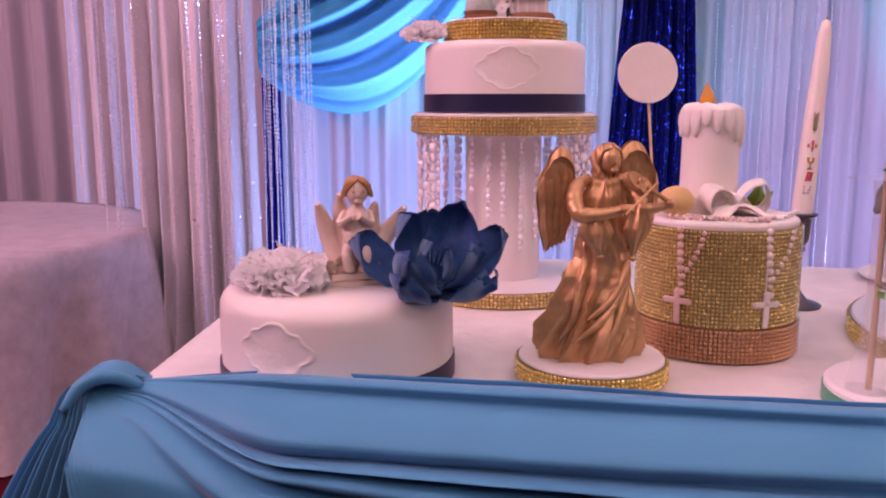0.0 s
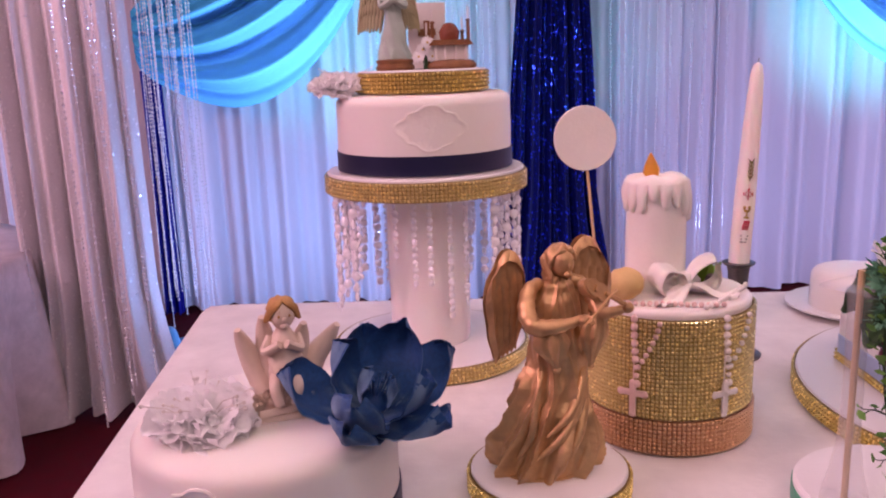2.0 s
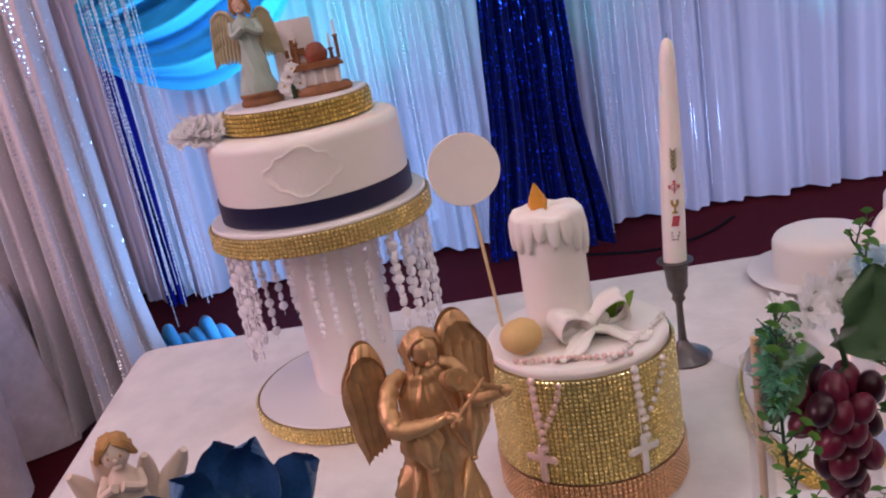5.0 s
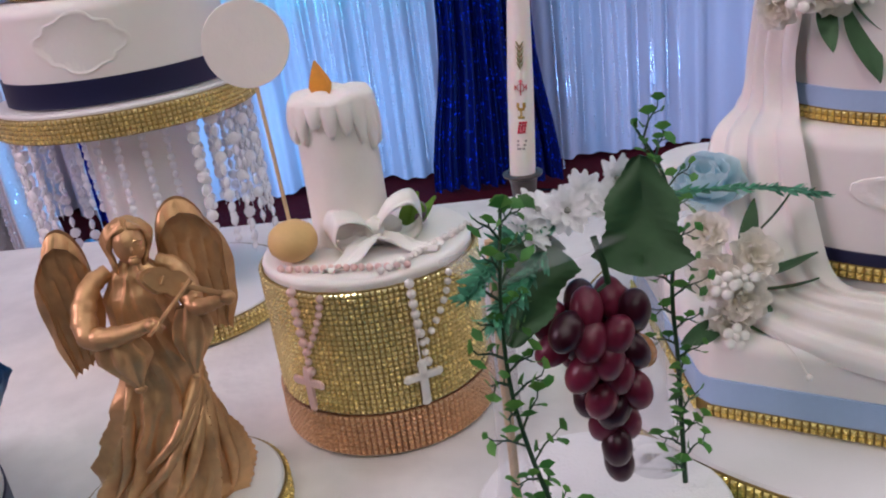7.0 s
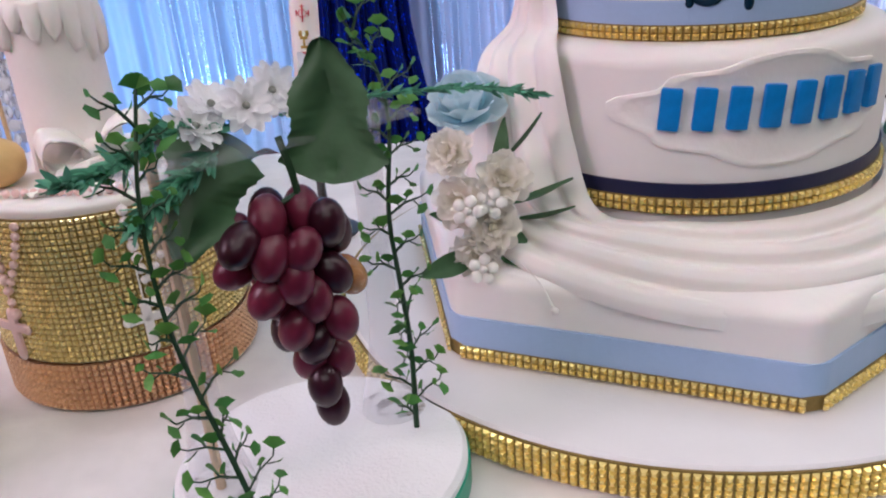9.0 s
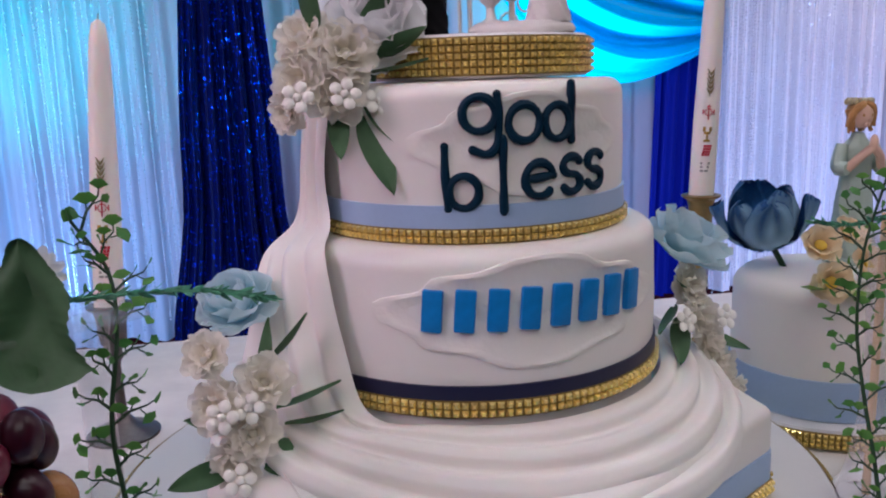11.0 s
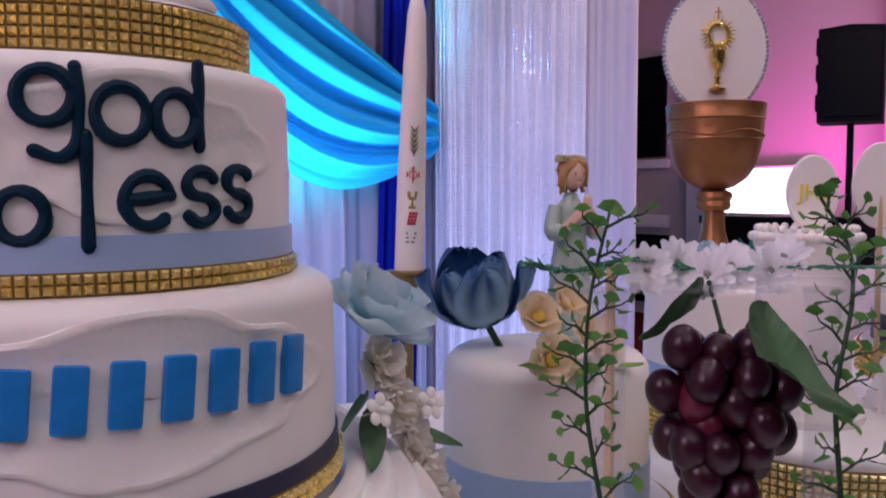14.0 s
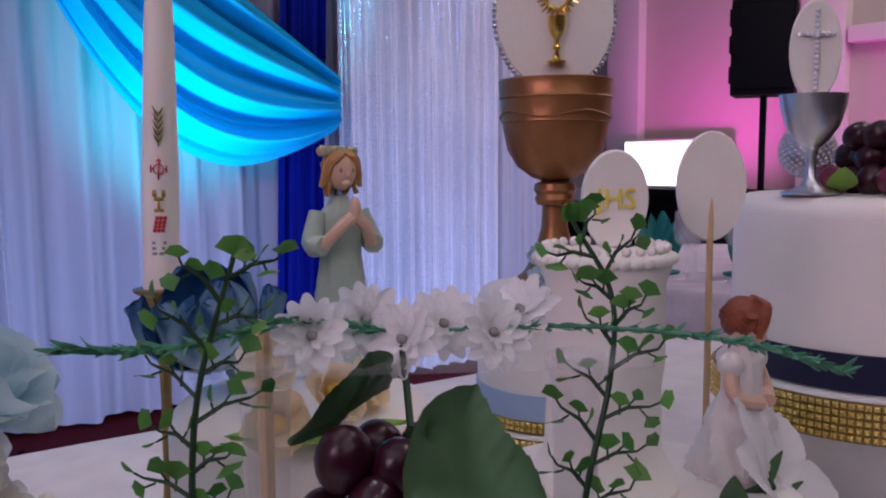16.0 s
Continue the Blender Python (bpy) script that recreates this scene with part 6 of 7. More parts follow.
def vine(parent, pts, seed, leaf_size=0.0066, gap=0.0078, reach=0.019, n=7):
    rnd4 = random.Random(seed)
    c = spline(pts, 12)
    stem, leaves = Build(), Build()
    stem.tube(c, [0.0018 - 0.0009 * i / len(c) for i in range(len(c))], 6)
    run, side = 0.0, 1
    for k in range(1, len(c) - 1):
        run += (c[k] - c[k - 1]).length
        if run < gap:
            continue
        run = 0.0
        side = -side
        t = (c[k + 1] - c[k - 1]).normalized()
        out = Vector((side * rnd4.uniform(0.6, 1.0), rnd4.uniform(-0.7, 0.5), rnd4.uniform(-0.1, 0.5)))
        out = (out - t * out.dot(t)).normalized()
        ln = reach * rnd4.uniform(0.6, 1.15)
        e = c[k] + (out * 0.85 + t * 0.45).normalized() * ln
        mid = (c[k] + e) / 2 + t * 0.002
        stem.tube([c[k], mid, e], [0.0009, 0.0008, 0.0005], 4)
        for p, d in ((e, out + t), (mid, out + t * 1.6 + Vector((0, -0.4, 0))), (c[k] + (e - c[k]) * 0.78, out - t * 0.6), (c[k] + (e - c[k]) * 0.35, t - out * 0.3)):
            d2 = d.normalized() + Vector((rnd4.uniform(-0.3, 0.3), rnd4.uniform(-0.5, 0.3), rnd4.uniform(-0.2, 0.4)))
            stem.tube([p, p + d2.normalized() * 0.004], 0.0005, 3)
            fan_leaf(leaves, aim(p + d2.normalized() * 0.0035, d2, rnd4.uniform(-0.8, 0.8)), leaf_size * rnd4.uniform(0.65, 1.15), rnd4)
    for q in (0.3, -0.5, 1.2):
        fan_leaf(leaves, aim(c[-1], (c[-1] - c[-3]).normalized() + Vector((q * 0.6, 0.2 * q, 0)), q), leaf_size * 1.15, rnd4)
    v = part("vine", stem, VINE, parent, "dark green artificial vine")
    part("leaflets", leaves, LEAFLET, v, kind="stuff", sharp=0)
    return v


def fern(parent, pts, seed, spread=0.012):
    rnd4 = random.Random(seed)
    c = spline(pts, 10)
    b = Build()
    b.tube(c, 0.0008, 4)
    for k in range(1, len(c)):
        for _ in range(7):
            d = Vector((rnd4.uniform(-1, 1), rnd4.uniform(-1, 1), rnd4.uniform(-0.4, 0.6))) + (c[k] - c[k - 1]).normalized() * 1.4
            leaf(b, aim(c[k], d, rnd4.uniform(0, 6)), spread * rnd4.uniform(0.6, 1.2), spread * 0.28, curl=rnd4.uniform(-0.2, 0.3))
    return part("fern_sprig", b, FERN, parent, "fine blue-green fern sprig", sharp=0)


def grape_arch(x, y, rz, label, dark, seed):
    g = thing("grape_arch", label, "decoration", x, y, 0.7505, rz, group="grape arches")
    rnd5 = random.Random(seed)
    part("foam_disc", disc(0.088, 0.024, 64, 0.003), FOAM, g, "white foam disc")
    part("ribbon", band(0.0882, 0.002, 0.017), GREENRIB, g, "green satin ribbon")
    for q in (-1, 1):
        px = q * 0.060
        prof = [(0.012, 0.024), (0.021, 0.024), (0.020, 0.030), (0.014, 0.055), (0.0095, 0.085), (0.0085, 0.150), (0.0095, 0.205), (0.0115, 0.219), (0.004, 0.219)]
        part("glass_post", Build().lathe(prof, 16, m=Matrix.Translation((px, 0.012, 0))), GLASS, g, sharp=15)
        if q < 0:
            part("dowel", Build().tube([(px, 0.012, 0.0245), (px, 0.012, 0.235)], 0.0030, 8), WOOD, g)
    part("top_plate", Build().box((-0.082, -0.016, 0.2195), (0.082, 0.036, 0.2228), bev=0.001), CLEARPLATE, g, "thin clear plate")
    vine(g, [(-0.060, -0.058, 0.026), (-0.066, -0.040, 0.075), (-0.074, -0.030, 0.120), (-0.080, -0.026, 0.165), (-0.078, -0.022, 0.215), (-0.066, -0.012, 0.262)], seed + 1)
    vine(g, [(0.055, -0.022, 0.028), (0.064, -0.010, 0.075), (0.060, -0.012, 0.120), (0.058, -0.010, 0.165), (0.070, 0.000, 0.212), (0.074, 0.014, 0.242), (0.060, 0.020, 0.270)], seed + 2)
    fern(g, [(-0.012, 0.010, 0.230), (-0.050, 0.004, 0.236), (-0.085, -0.020, 0.232), (-0.112, -0.048, 0.238)], seed + 3, 0.007 if dark else 0.013)
    fern(g, [(0.010, 0.010, 0.230), (0.060, 0.000, 0.232), (0.100, -0.040, 0.234), (0.122, -0.066, 0.230)], seed + 4, 0.006 if dark else 0.008)
    if not dark:
        fern(g, [(-0.030, 0.000, 0.222), (-0.055, -0.012, 0.216), (-0.080, -0.020, 0.205)], seed + 5, 0.014)
    for k in range(6):
        d = (rnd5.uniform(-0.5, 0.5), -1.0 + rnd5.uniform(-0.2, 0.5), rnd5.uniform(0.2, 0.9))
        bloom("daisy", "daisy", g, aim((-0.040 + 0.016 * k + rnd5.uniform(-0.003, 0.003), 0.006 + 0.010 * (k % 2), (0.226 if dark else 0.236) + 0.007 * (k % 2) + rnd5.uniform(-0.003, 0.004)), d), 0.0158, k + seed, WHITEPETAL, GREYDOT, "white silk daisy", 0.13)
    b = Build()
    top, low = Vector((0.0, -0.006, 0.224)), Vector((0.004, -0.012, 0.085))
    b.tube(spline(([] if dark else [top]) + [(0.002, -0.014, 0.200), (0.004, -0.012, 0.165), (0.004, -0.012, 0.100), (0.005, -0.012, 0.075)], 5), 0.0020, 6)
    b.tube([(-0.022, -0.012, 0.186), (0.004, -0.014, 0.196)], 0.0015, 5)
    if dark:
        b.tube(spline([(0.0, 0.004, 0.2255), (0.001, -0.004, 0.214), (0.002, -0.014, 0.200)], 4), 0.0014, 6)
    st = part("grape_stalk", b, VINE, g, m=Matrix.Translation((-0.008 if dark else 0, 0, 0)))
    spots, tries = [], 0
    while len(spots) < (40 if dark else 31) and tries < 9000:
        tries += 1
        z = rnd5.uniform(0.080, 0.192 if dark else 0.188)
        if dark:
            w = 0.032 * min(1, (z - 0.060) / 0.085) * (1 if z < 0.17 else 0.9)
        else:
            w = ease([(0.08, 0.010), (0.105, 0.015), (0.130, 0.022), (0.150, 0.032), (0.175, 0.034), (0.19, 0.022)], z)
        a, r = rnd5.uniform(0, 6.283), rnd5.uniform(0.35, 1.0) * w
        p = Vector((0.004 + r * math.cos(a) - (0 if dark else 0.10 * (z - 0.08)), -0.014 + r * 0.75 * math.sin(a), z))
        if all((p - s).length > 0.0155 for s in spots):
            spots.append(p)
    spots += [Vector((0.006, -0.012, 0.064))]
    forms = []
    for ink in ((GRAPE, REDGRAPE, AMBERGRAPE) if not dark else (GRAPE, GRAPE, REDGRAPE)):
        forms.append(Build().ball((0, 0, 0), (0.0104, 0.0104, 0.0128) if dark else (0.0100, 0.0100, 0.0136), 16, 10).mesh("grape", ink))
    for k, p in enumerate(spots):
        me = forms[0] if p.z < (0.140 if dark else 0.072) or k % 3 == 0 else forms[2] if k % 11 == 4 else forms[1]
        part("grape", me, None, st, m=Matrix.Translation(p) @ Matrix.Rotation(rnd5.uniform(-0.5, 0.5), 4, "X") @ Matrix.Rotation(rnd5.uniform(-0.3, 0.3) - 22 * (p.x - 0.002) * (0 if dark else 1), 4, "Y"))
    for at, d, ln, w, roll in (((0.022, -0.024, 0.205), (0.12, 0.10, 1), 0.066, 0.050, 0.0), ((-0.030, 0.004, 0.222), (-0.5, -0.15, -0.75), 0.042 if dark else 0.060, 0.032 if dark else 0.044, 2.4), ((-0.012, -0.004, 0.218), (-0.70, -0.25, -0.60), 0.044, 0.032, 0.8) if dark else ((-0.02, 0.02, 0.22), (-0.3, 0.4, -0.8), 0.045, 0.036, 1.0)):
        b = Build()
        if dark and ln == 0.042:
            continue
        if dark and ln == 0.066:
            d, at, ln, w, roll = (0.62, -0.10, -0.7), (-0.004, -0.042, 0.206), 0.066, 0.060, 0.35
        q = aim(at, d) @ Matrix.Rotation(roll, 4, "Z")
        vine_leaf(b, q, ln, w)
        part("leaf", b, LEAF, g, "dark green cloth vine leaf")
    return g


grape_arch(0.457, 0.762, 23, "grape bunch hanging from a glass arch with daisies and vines", False, 20)
grape_arch(1.062, 0.712, -38, "dark grape bunch hanging from a glass arch with daisies", True, 40)


# ---- posies on the tall cake ----
def posy(label, x, y, z, heads, roses, leaves, seed, small=0):
    """A bunch: ruffled cream heads, pale blue roses, small star flowers and dark leaves, all given as (offset, direction, size)."""
    p = thing("silk_posy", label, "flowers", x, y, z, group="posies on the tall cake")
    rnd6 = random.Random(seed)
    for k, (at, d, r) in enumerate(heads):
        bloom("carnation", "carnation", p, aim(at, d), r, seed + k, CREAMPETAL, CREAMPETAL, "cream ruffled silk carnation")
    for k, (at, d, r) in enumerate(roses):
        bloom("rose", "rose", p, aim(at, d), r, seed + k, PALEPETAL, PALEPETAL, "pale blue organza rose")
    for k, (at, d, ln) in enumerate(leaves):
        b = Build()
        leaf(b, aim(at, d, rnd6.uniform(-1, 1)), ln, ln * 0.36, curl=rnd6.uniform(-0.1, 0.25))
        part("leaf", b, LEAF, p, "dark green cloth leaf")
    for k in range(small):
        h = heads[k % len(heads)]
        at = Vector(h[0]) + Vector((rnd6.uniform(-0.014, 0.026), rnd6.uniform(-0.024, -0.010), rnd6.uniform(-0.026, 0.004)))
        b = Build()
        for i in range(5):
            a = 2 * math.pi * i / 5
            b.ball((0.0068 * math.cos(a), 0.0068 * math.sin(a), 0.001), (0.0041, 0.0041, 0.0018), 8, 6)
        b.ball((0, 0, 0.001), 0.003, 6, 5)
        b.tube([(0, 0, 0), (0, 0, -0.015)], 0.0008, 4)
        part("star_flower", b, STARPETAL, p, m=aim(at, (rnd6.uniform(-0.4, 0.3), -1, 0.4)))
    return p


posy("cream carnations and dark leaves hanging at the cake's top edge", 0.668, 0.884, 1.070,
     [((0.000, -0.008, 0.010), (-0.3, -1, 0.3), 0.024), ((-0.022, -0.004, 0.018), (-0.7, -0.8, 0.3), 0.021), ((0.006, -0.010, 0.034), (0, -1, 0.5), 0.024), ((-0.016, 0.004, 0.044), (-0.6, -0.6, 0.6), 0.022), ((-0.030, 0.0, -0.002), (-0.8, -0.6, 0), 0.016)],
     [], [((0.02, -0.004, 0.02), (0.8, -0.5, 0.1), 0.045), ((0.02, -0.006, 0.01), (0.45, -0.5, -0.8), 0.055), ((0.0, -0.006, 0.0), (-0.1, -0.5, -0.9), 0.040), ((0.02, 0.0, 0.05), (0.6, -0.3, 0.7), 0.045), ((-0.01, 0.0, 0.05), (-0.3, -0.2, 0.9), 0.04), ((0.022, -0.010, 0.006), (0.7, -0.6, -0.35), 0.050), ((0.024, -0.006, 0.032), (0.75, -0.6, 0.3), 0.042), ((0.016, -0.010, -0.006), (0.2, -0.5, -0.85), 0.058)], 11, 3)
wt = thing("silk_rose", "large white silk rose in the posy on the cake", "flower", 0.700, 0.900, 1.108)
bloom("flower_head", "rose", wt, aim((0, 0, 0.01), (-0.1, -0.7, 0.6)), 0.040, 2.0, WHITEPETAL, WHITEPETAL)
part("calyx", Build().lathe([(0.002, -0.022), (0.004, -0.010), (0.010, 0.004), (0.003, 0.010)], 12), VINE, wt)
posy("cream carnations and a pale blue rose beside the cake's drape", 0.598, 0.846, 0.850,
     [((-0.006, -0.010, 0.022), (-0.2, -1, 0.4), 0.020), ((-0.024, 0.0, 0.040), (-0.6, -0.8, 0.3), 0.020), ((0.004, -0.004, 0.052), (0, -1, 0.6), 0.020), ((-0.018, -0.008, 0.004), (-0.4, -1, 0), 0.019), ((-0.028, 0.004, 0.072), (-0.5, -0.7, 0.6), 0.018)],
     [((0.000, 0.062, 0.082), (-0.3, -0.35, 0.85), 0.032)],
     [((0.012, 0.004, 0.03), (0.9, -0.2, 0.2), 0.045), ((0.0, -0.006, -0.004), (0.9, -0.4, -0.1), 0.045), ((-0.02, -0.004, 0.0), (-0.9, -0.4, 0.0), 0.045), ((0.01, 0.01, 0.06), (0.7, -0.2, 0.6), 0.04), ((0.010, -0.002, 0.010), (0.8, -0.35, -0.45), 0.042), ((0.004, 0.010, 0.045), (0.3, 0.1, 0.9), 0.045), ((-0.014, 0.008, 0.02), (-0.9, -0.1, 0.3), 0.035), ((0.016, 0.0, 0.02), (0.75, -0.3, 0.0), 0.038)], 12, 4)
solo("pearl_spray", Build().tube(spline([(0.606, 0.828, 0.850), (0.612, 0.800, 0.842), (0.616, 0.786, 0.830)], 6), 0.0006, 4).ball((0.616, 0.785, 0.829), 0.0026, 8, 6), WHITEBEAD, "thin wire with a pearl end beside the posy", "flower")
posy("pale blue rose over trailing cream carnations at the cake's side", 0.948, 0.878, 0.872,
     [((-0.006, -0.006, 0.046), (0.3, -1, 0.3), 0.021), ((0.004, -0.008, 0.022), (0.3, -1, 0.2), 0.020), ((0.014, -0.008, -0.002), (0.4, -1, 0.1), 0.020), ((0.026, -0.008, -0.026), (0.4, -1, 0), 0.020), ((0.040, -0.008, -0.048), (0.4, -1, -0.1), 0.017)],
     [((0.002, 0.012, 0.070), (0.35, -0.35, 0.85), 0.040)],
     [((-0.010, -0.006, 0.02), (-0.5, -0.6, -0.6), 0.05), ((0.0, -0.004, -0.01), (-0.3, -0.6, -0.8), 0.055), ((0.02, -0.004, -0.03), (0.0, -0.6, -0.9), 0.05), ((-0.012, -0.004, 0.05), (-0.4, -0.7, 0.1), 0.035), ((0.02, 0.0, 0.0), (0.8, -0.3, -0.3), 0.04), ((-0.014, -0.010, -0.02), (-0.35, -0.5, -0.8), 0.06), ((0.004, -0.010, -0.04), (-0.2, -0.5, -0.85), 0.055), ((-0.016, -0.006, 0.03), (-0.6, -0.6, -0.3), 0.045)], 13, 2)

# ---- figures on the tall cake ----
ZF = 1.1160
b = Build()
robe(b, [(0, 0, 0, 0.017, 0.014), (0.030, 0, 0, 0.0165, 0.0135)], 7, 0.08, n=40, slot=0)
robe(b, [(0.028, 0, 0, 0.0185, 0.015), (0.075, 0, 0, 0.0165, 0.013), (0.106, 0, 0, 0.017, 0.0125), (0.114, 0, 0, 0.006, 0.006)], 7, 0.08, n=40, slot=1)
for q in (-1, 1):
    b.box((q * 0.0085 - 0.0035, -0.0185, 0.036), (q * 0.0085 + 0.0035, -0.0125, 0.106), 2, Matrix.Rotation(0.04, 4, "X"), 0.001)
    b.tube(spline([(q * 0.016, 0, 0.104), (q * 0.021, -0.006, 0.086), (q * 0.004, -0.020, 0.082)], 4), 0.0055, 8, 1)
b.ball((0, -0.021, 0.082), (0.006, 0.005, 0.005), 10, 7, 3)
head(b, (0, -0.002, 0.1275), 0.0115, 3, 4, seed=4)
solo("priest_figurine", b, [BLACK, WHITERESIN, GOLD, SKIN, HAIR], "painted priest figurine in white robe and gold stole", "figurine", pose(0.748, 0.925, ZF, 0, 0, -25), 45)

b = Build()
b.lathe([(0.01, 0), (0.042, 0), (0.043, 0.003), (0.041, 0.006), (0.036, 0.009), (0.01, 0.009)], 36, 0, sy=0.55)
for p, r in (((-0.008, 0.002, 0.032), 0.0075), ((-0.008, 0.002, 0.048), 0.0075), ((-0.008, 0.002, 0.064), 0.009), ((-0.008, 0.002, 0.081), 0.0075), ((-0.008, 0.002, 0.092), 0.006), ((-0.024, 0.002, 0.064), 0.0075), ((0.008, 0.002, 0.064), 0.0075), ((-0.034, 0.002, 0.064), 0.006)):
    b.lathe([(r * 0.3, -0.0025), (r, -0.0025), (r * 1.02, 0), (r, 0.0025), (r * 0.3, 0.0025)], 14, 0, Matrix.Translation(p) @ Matrix.Rotation(radians(90), 4, "X"))
    b.tube([(p[0] + 0.78 * r * math.cos(t * 0.5236), p[1] - 0.0028, p[2] + 0.78 * r * math.sin(t * 0.5236)) for t in range(13)], 0.0007, 5, 1)
b.box((-0.0105, 0.0, 0.008), (-0.0055, 0.004, 0.095), 0, None, 0.001)
b.lathe([(0.009, 0.008), (0.004, 0.012), (0.003, 0.020), (0.011, 0.028), (0.013, 0.034), (0.011, 0.034)], 18, 0, Matrix.Translation((-0.026, -0.006, 0)))
robe(b, [(0.008, 0.020, -0.004, 0.0175, 0.013), (0.036, 0.020, -0.003, 0.013, 0.011), (0.052, 0.020, -0.002, 0.014, 0.010), (0.060, 0.020, -0.002, 0.006, 0.006)], 9, 0.12, n=48)
for q in (-1, 1):
    b.tube(spline([(0.020 + q * 0.014, -0.002, 0.054), (0.020 + q * 0.016, -0.010, 0.042), (0.020, -0.017, 0.048)], 4), 0.005, 8, 0)
b.ball((0.020, -0.018, 0.049), (0.004, 0.004, 0.006), 8, 6, 2)
head(b, (0.020, -0.004, 0.074), 0.0150, 2, 3, facing=(-0.2, -1, -0.1), seed=5)
solo("praying_girl_figurine", b, [WHITERESIN, PEWTER, SKIN, HAIR], "white resin praying girl beside a scrolled cross and font", "figurine", pose(0.806, 0.882, ZF, 0, 0, -18) @ Matrix.Scale(0.88, 4), 45)

lg = thing("lace_gate", "white filigree double-arched gate behind the figurines", "cake topper", 0.790, 0.950, ZF, -12)
for k, x in enumerate((-0.035, 0.035)):
    b = Build()
    w, h = 0.031, 0.115
    out = [(x - w, 0, 0), (x - w, 0, h * 0.62)] + [(x - w * math.cos(radians(a)), 0, h * 0.62 + h * 0.45 * math.sin(radians(a))) for a in range(15, 180, 15)] + [(x + w, 0, h * 0.62), (x + w, 0, 0)]
    b.tube(out, 0.0030, 6, flat=0.6)
    for q in (-0.55, 0.55):
        b.tube([(x + q * w, 0, 0), (x + q * w, 0, h * 0.55)], 0.0012, 5)
    for i in range(7):
        a = radians(180 * i / 6)
        b.tube(spline([(x, 0, h * 0.62), (x + 0.5 * w * math.cos(a + 0.3), 0, h * 0.62 + 0.22 * h * math.sin(a + 0.3)), (x + w * math.cos(a), 0, h * 0.62 + h * 0.44 * math.sin(a))], 4), 0.0011, 5)
    for i in range(5):
        c, r = (x + w * 0.55 * math.sin(i * 2.2), 0.0, 0.012 + 0.014 * i), 0.007
        b.tube([(c[0] + r * math.cos(t), 0, c[2] + r * math.sin(t)) for t in [j * 0.6283 for j in range(11)]], 0.0010, 5)
    part("gate_arch", b, WHITERESIN, lg)
part("sill", Build().box((-0.068, -0.004, -0.0), (0.068, 0.004, 0.004), bev=0.001), WHITERESIN, lg)

# ---- cakes at the far end ----
rb = thing("cake_board", "round white cake board with a gold rhinestone rim", "cake board", 1.160, 0.945, 0.7505)
part("board_disc", disc(0.105, 0.018), BOARD, rb)
stone_trim(rb, 0.105, 0.001, 0.016, 0.0052, GOLDGEM, GOLDNET, "gold rhinestone rim")
rc = thing("round_cake", "white cake with a pale blue ribbon, topped with silk flowers", "cake", 1.160, 0.945, 0.769)
part("fondant_tier", round_cake(0.0855, 0.124, 0.018), FONDANT, rc)
part("satin_ribbon", band(0.0860, 0.0005, 0.038), BLUERIB, rc, "pale blue satin ribbon")
magnolia_flower("deep blue silk magnolia, pale below, standing on a cake", 1.118, 0.985, 0.912, 0.070, (-0.12, -0.16, 0.97), 1.0, 2.2, "tulip")
solo("flower_stem", Build().tube([(1.130, 0.968, 0.892), (1.120, 0.982, 0.922)], 0.003, 8), VINE, "short green stem under the blue magnolia", "flower")
cf = thing("cream_flower_bunch", "cream open flowers with yellow centres and lime leaves", "flowers", 1.112, 0.888, 0.894)
for k, (at, d, r) in enumerate((((-0.012, -0.008, 0.006), (-0.4, -1, 0.4), 0.021), ((0.022, -0.014, 0.018), (0.1, -1, 0.6), 0.021), ((0.050, -0.004, 0.014), (0.4, -1, 0.5), 0.020), ((0.030, 0.016, 0.040), (0.1, -0.7, 0.8), 0.020), ((-0.004, 0.014, 0.034), (-0.3, -0.7, 0.7), 0.020))):
    bloom("open_flower", "open_flower", cf, aim(at, d), r, k * 1.7, PEACHPETAL, YELLOW, "cream open flower with a yellow eye", 0.28)
for at, d in (((0.0, -0.006, -0.004), (0.4, -0.9, -0.2)), ((0.036, -0.010, -0.004), (0.6, -0.8, -0.2)), ((-0.02, 0, 0.0), (-0.8, -0.6, 0))):
    b = Build()
    leaf(b, aim(at, d), 0.034, 0.022)
    part("leaf", b, LIME, cf, "lime green leaf")

b = Build()
b.lathe([(0.005, 0), (0.026, 0), (0.027, 0.003), (0.024, 0.006), (0.008, 0.007)], 28, 0)
robe(b, [(0.005, 0, 0, 0.024, 0.020), (0.05, 0, 0, 0.019, 0.016), (0.09, 0, 0, 0.0145, 0.012), (0.112, 0, 0, 0.0155, 0.0115), (0.126, 0, 0, 0.006, 0.006)], 9, 0.10, n=56)
for q in (-1, 1):
    b.tube(spline([(q * 0.016, 0, 0.116), (q * 0.022, -0.004, 0.096), (q * 0.019, -0.014, 0.094)], 4), [0.0062, 0.0066, 0.0070, 0.0074, 0.0078, 0.0080, 0.0078, 0.0072, 0.0066], 8, 0)
    b.tube(spline([(q * 0.018, -0.012, 0.094), (q * 0.010, -0.020, 0.106), (q * 0.001, -0.023, 0.114)], 4), 0.0042, 8, 2)
b.ball((0, -0.024, 0.118), (0.0045, 0.004, 0.009), 8, 6, 2)
head(b, (0.0, -0.003, 0.1440), 0.0125, 2, 1, facing=(0.0, -1, -0.12), long=0.85, seed=6)
for k in range(9):
    a = radians(-80 + 160 * k / 8)
    b.ball((0.0125 * math.sin(a), 0.003 - 0.009 * math.cos(a), 0.1570), 0.0036, 6, 5, 3, None, 0.3)
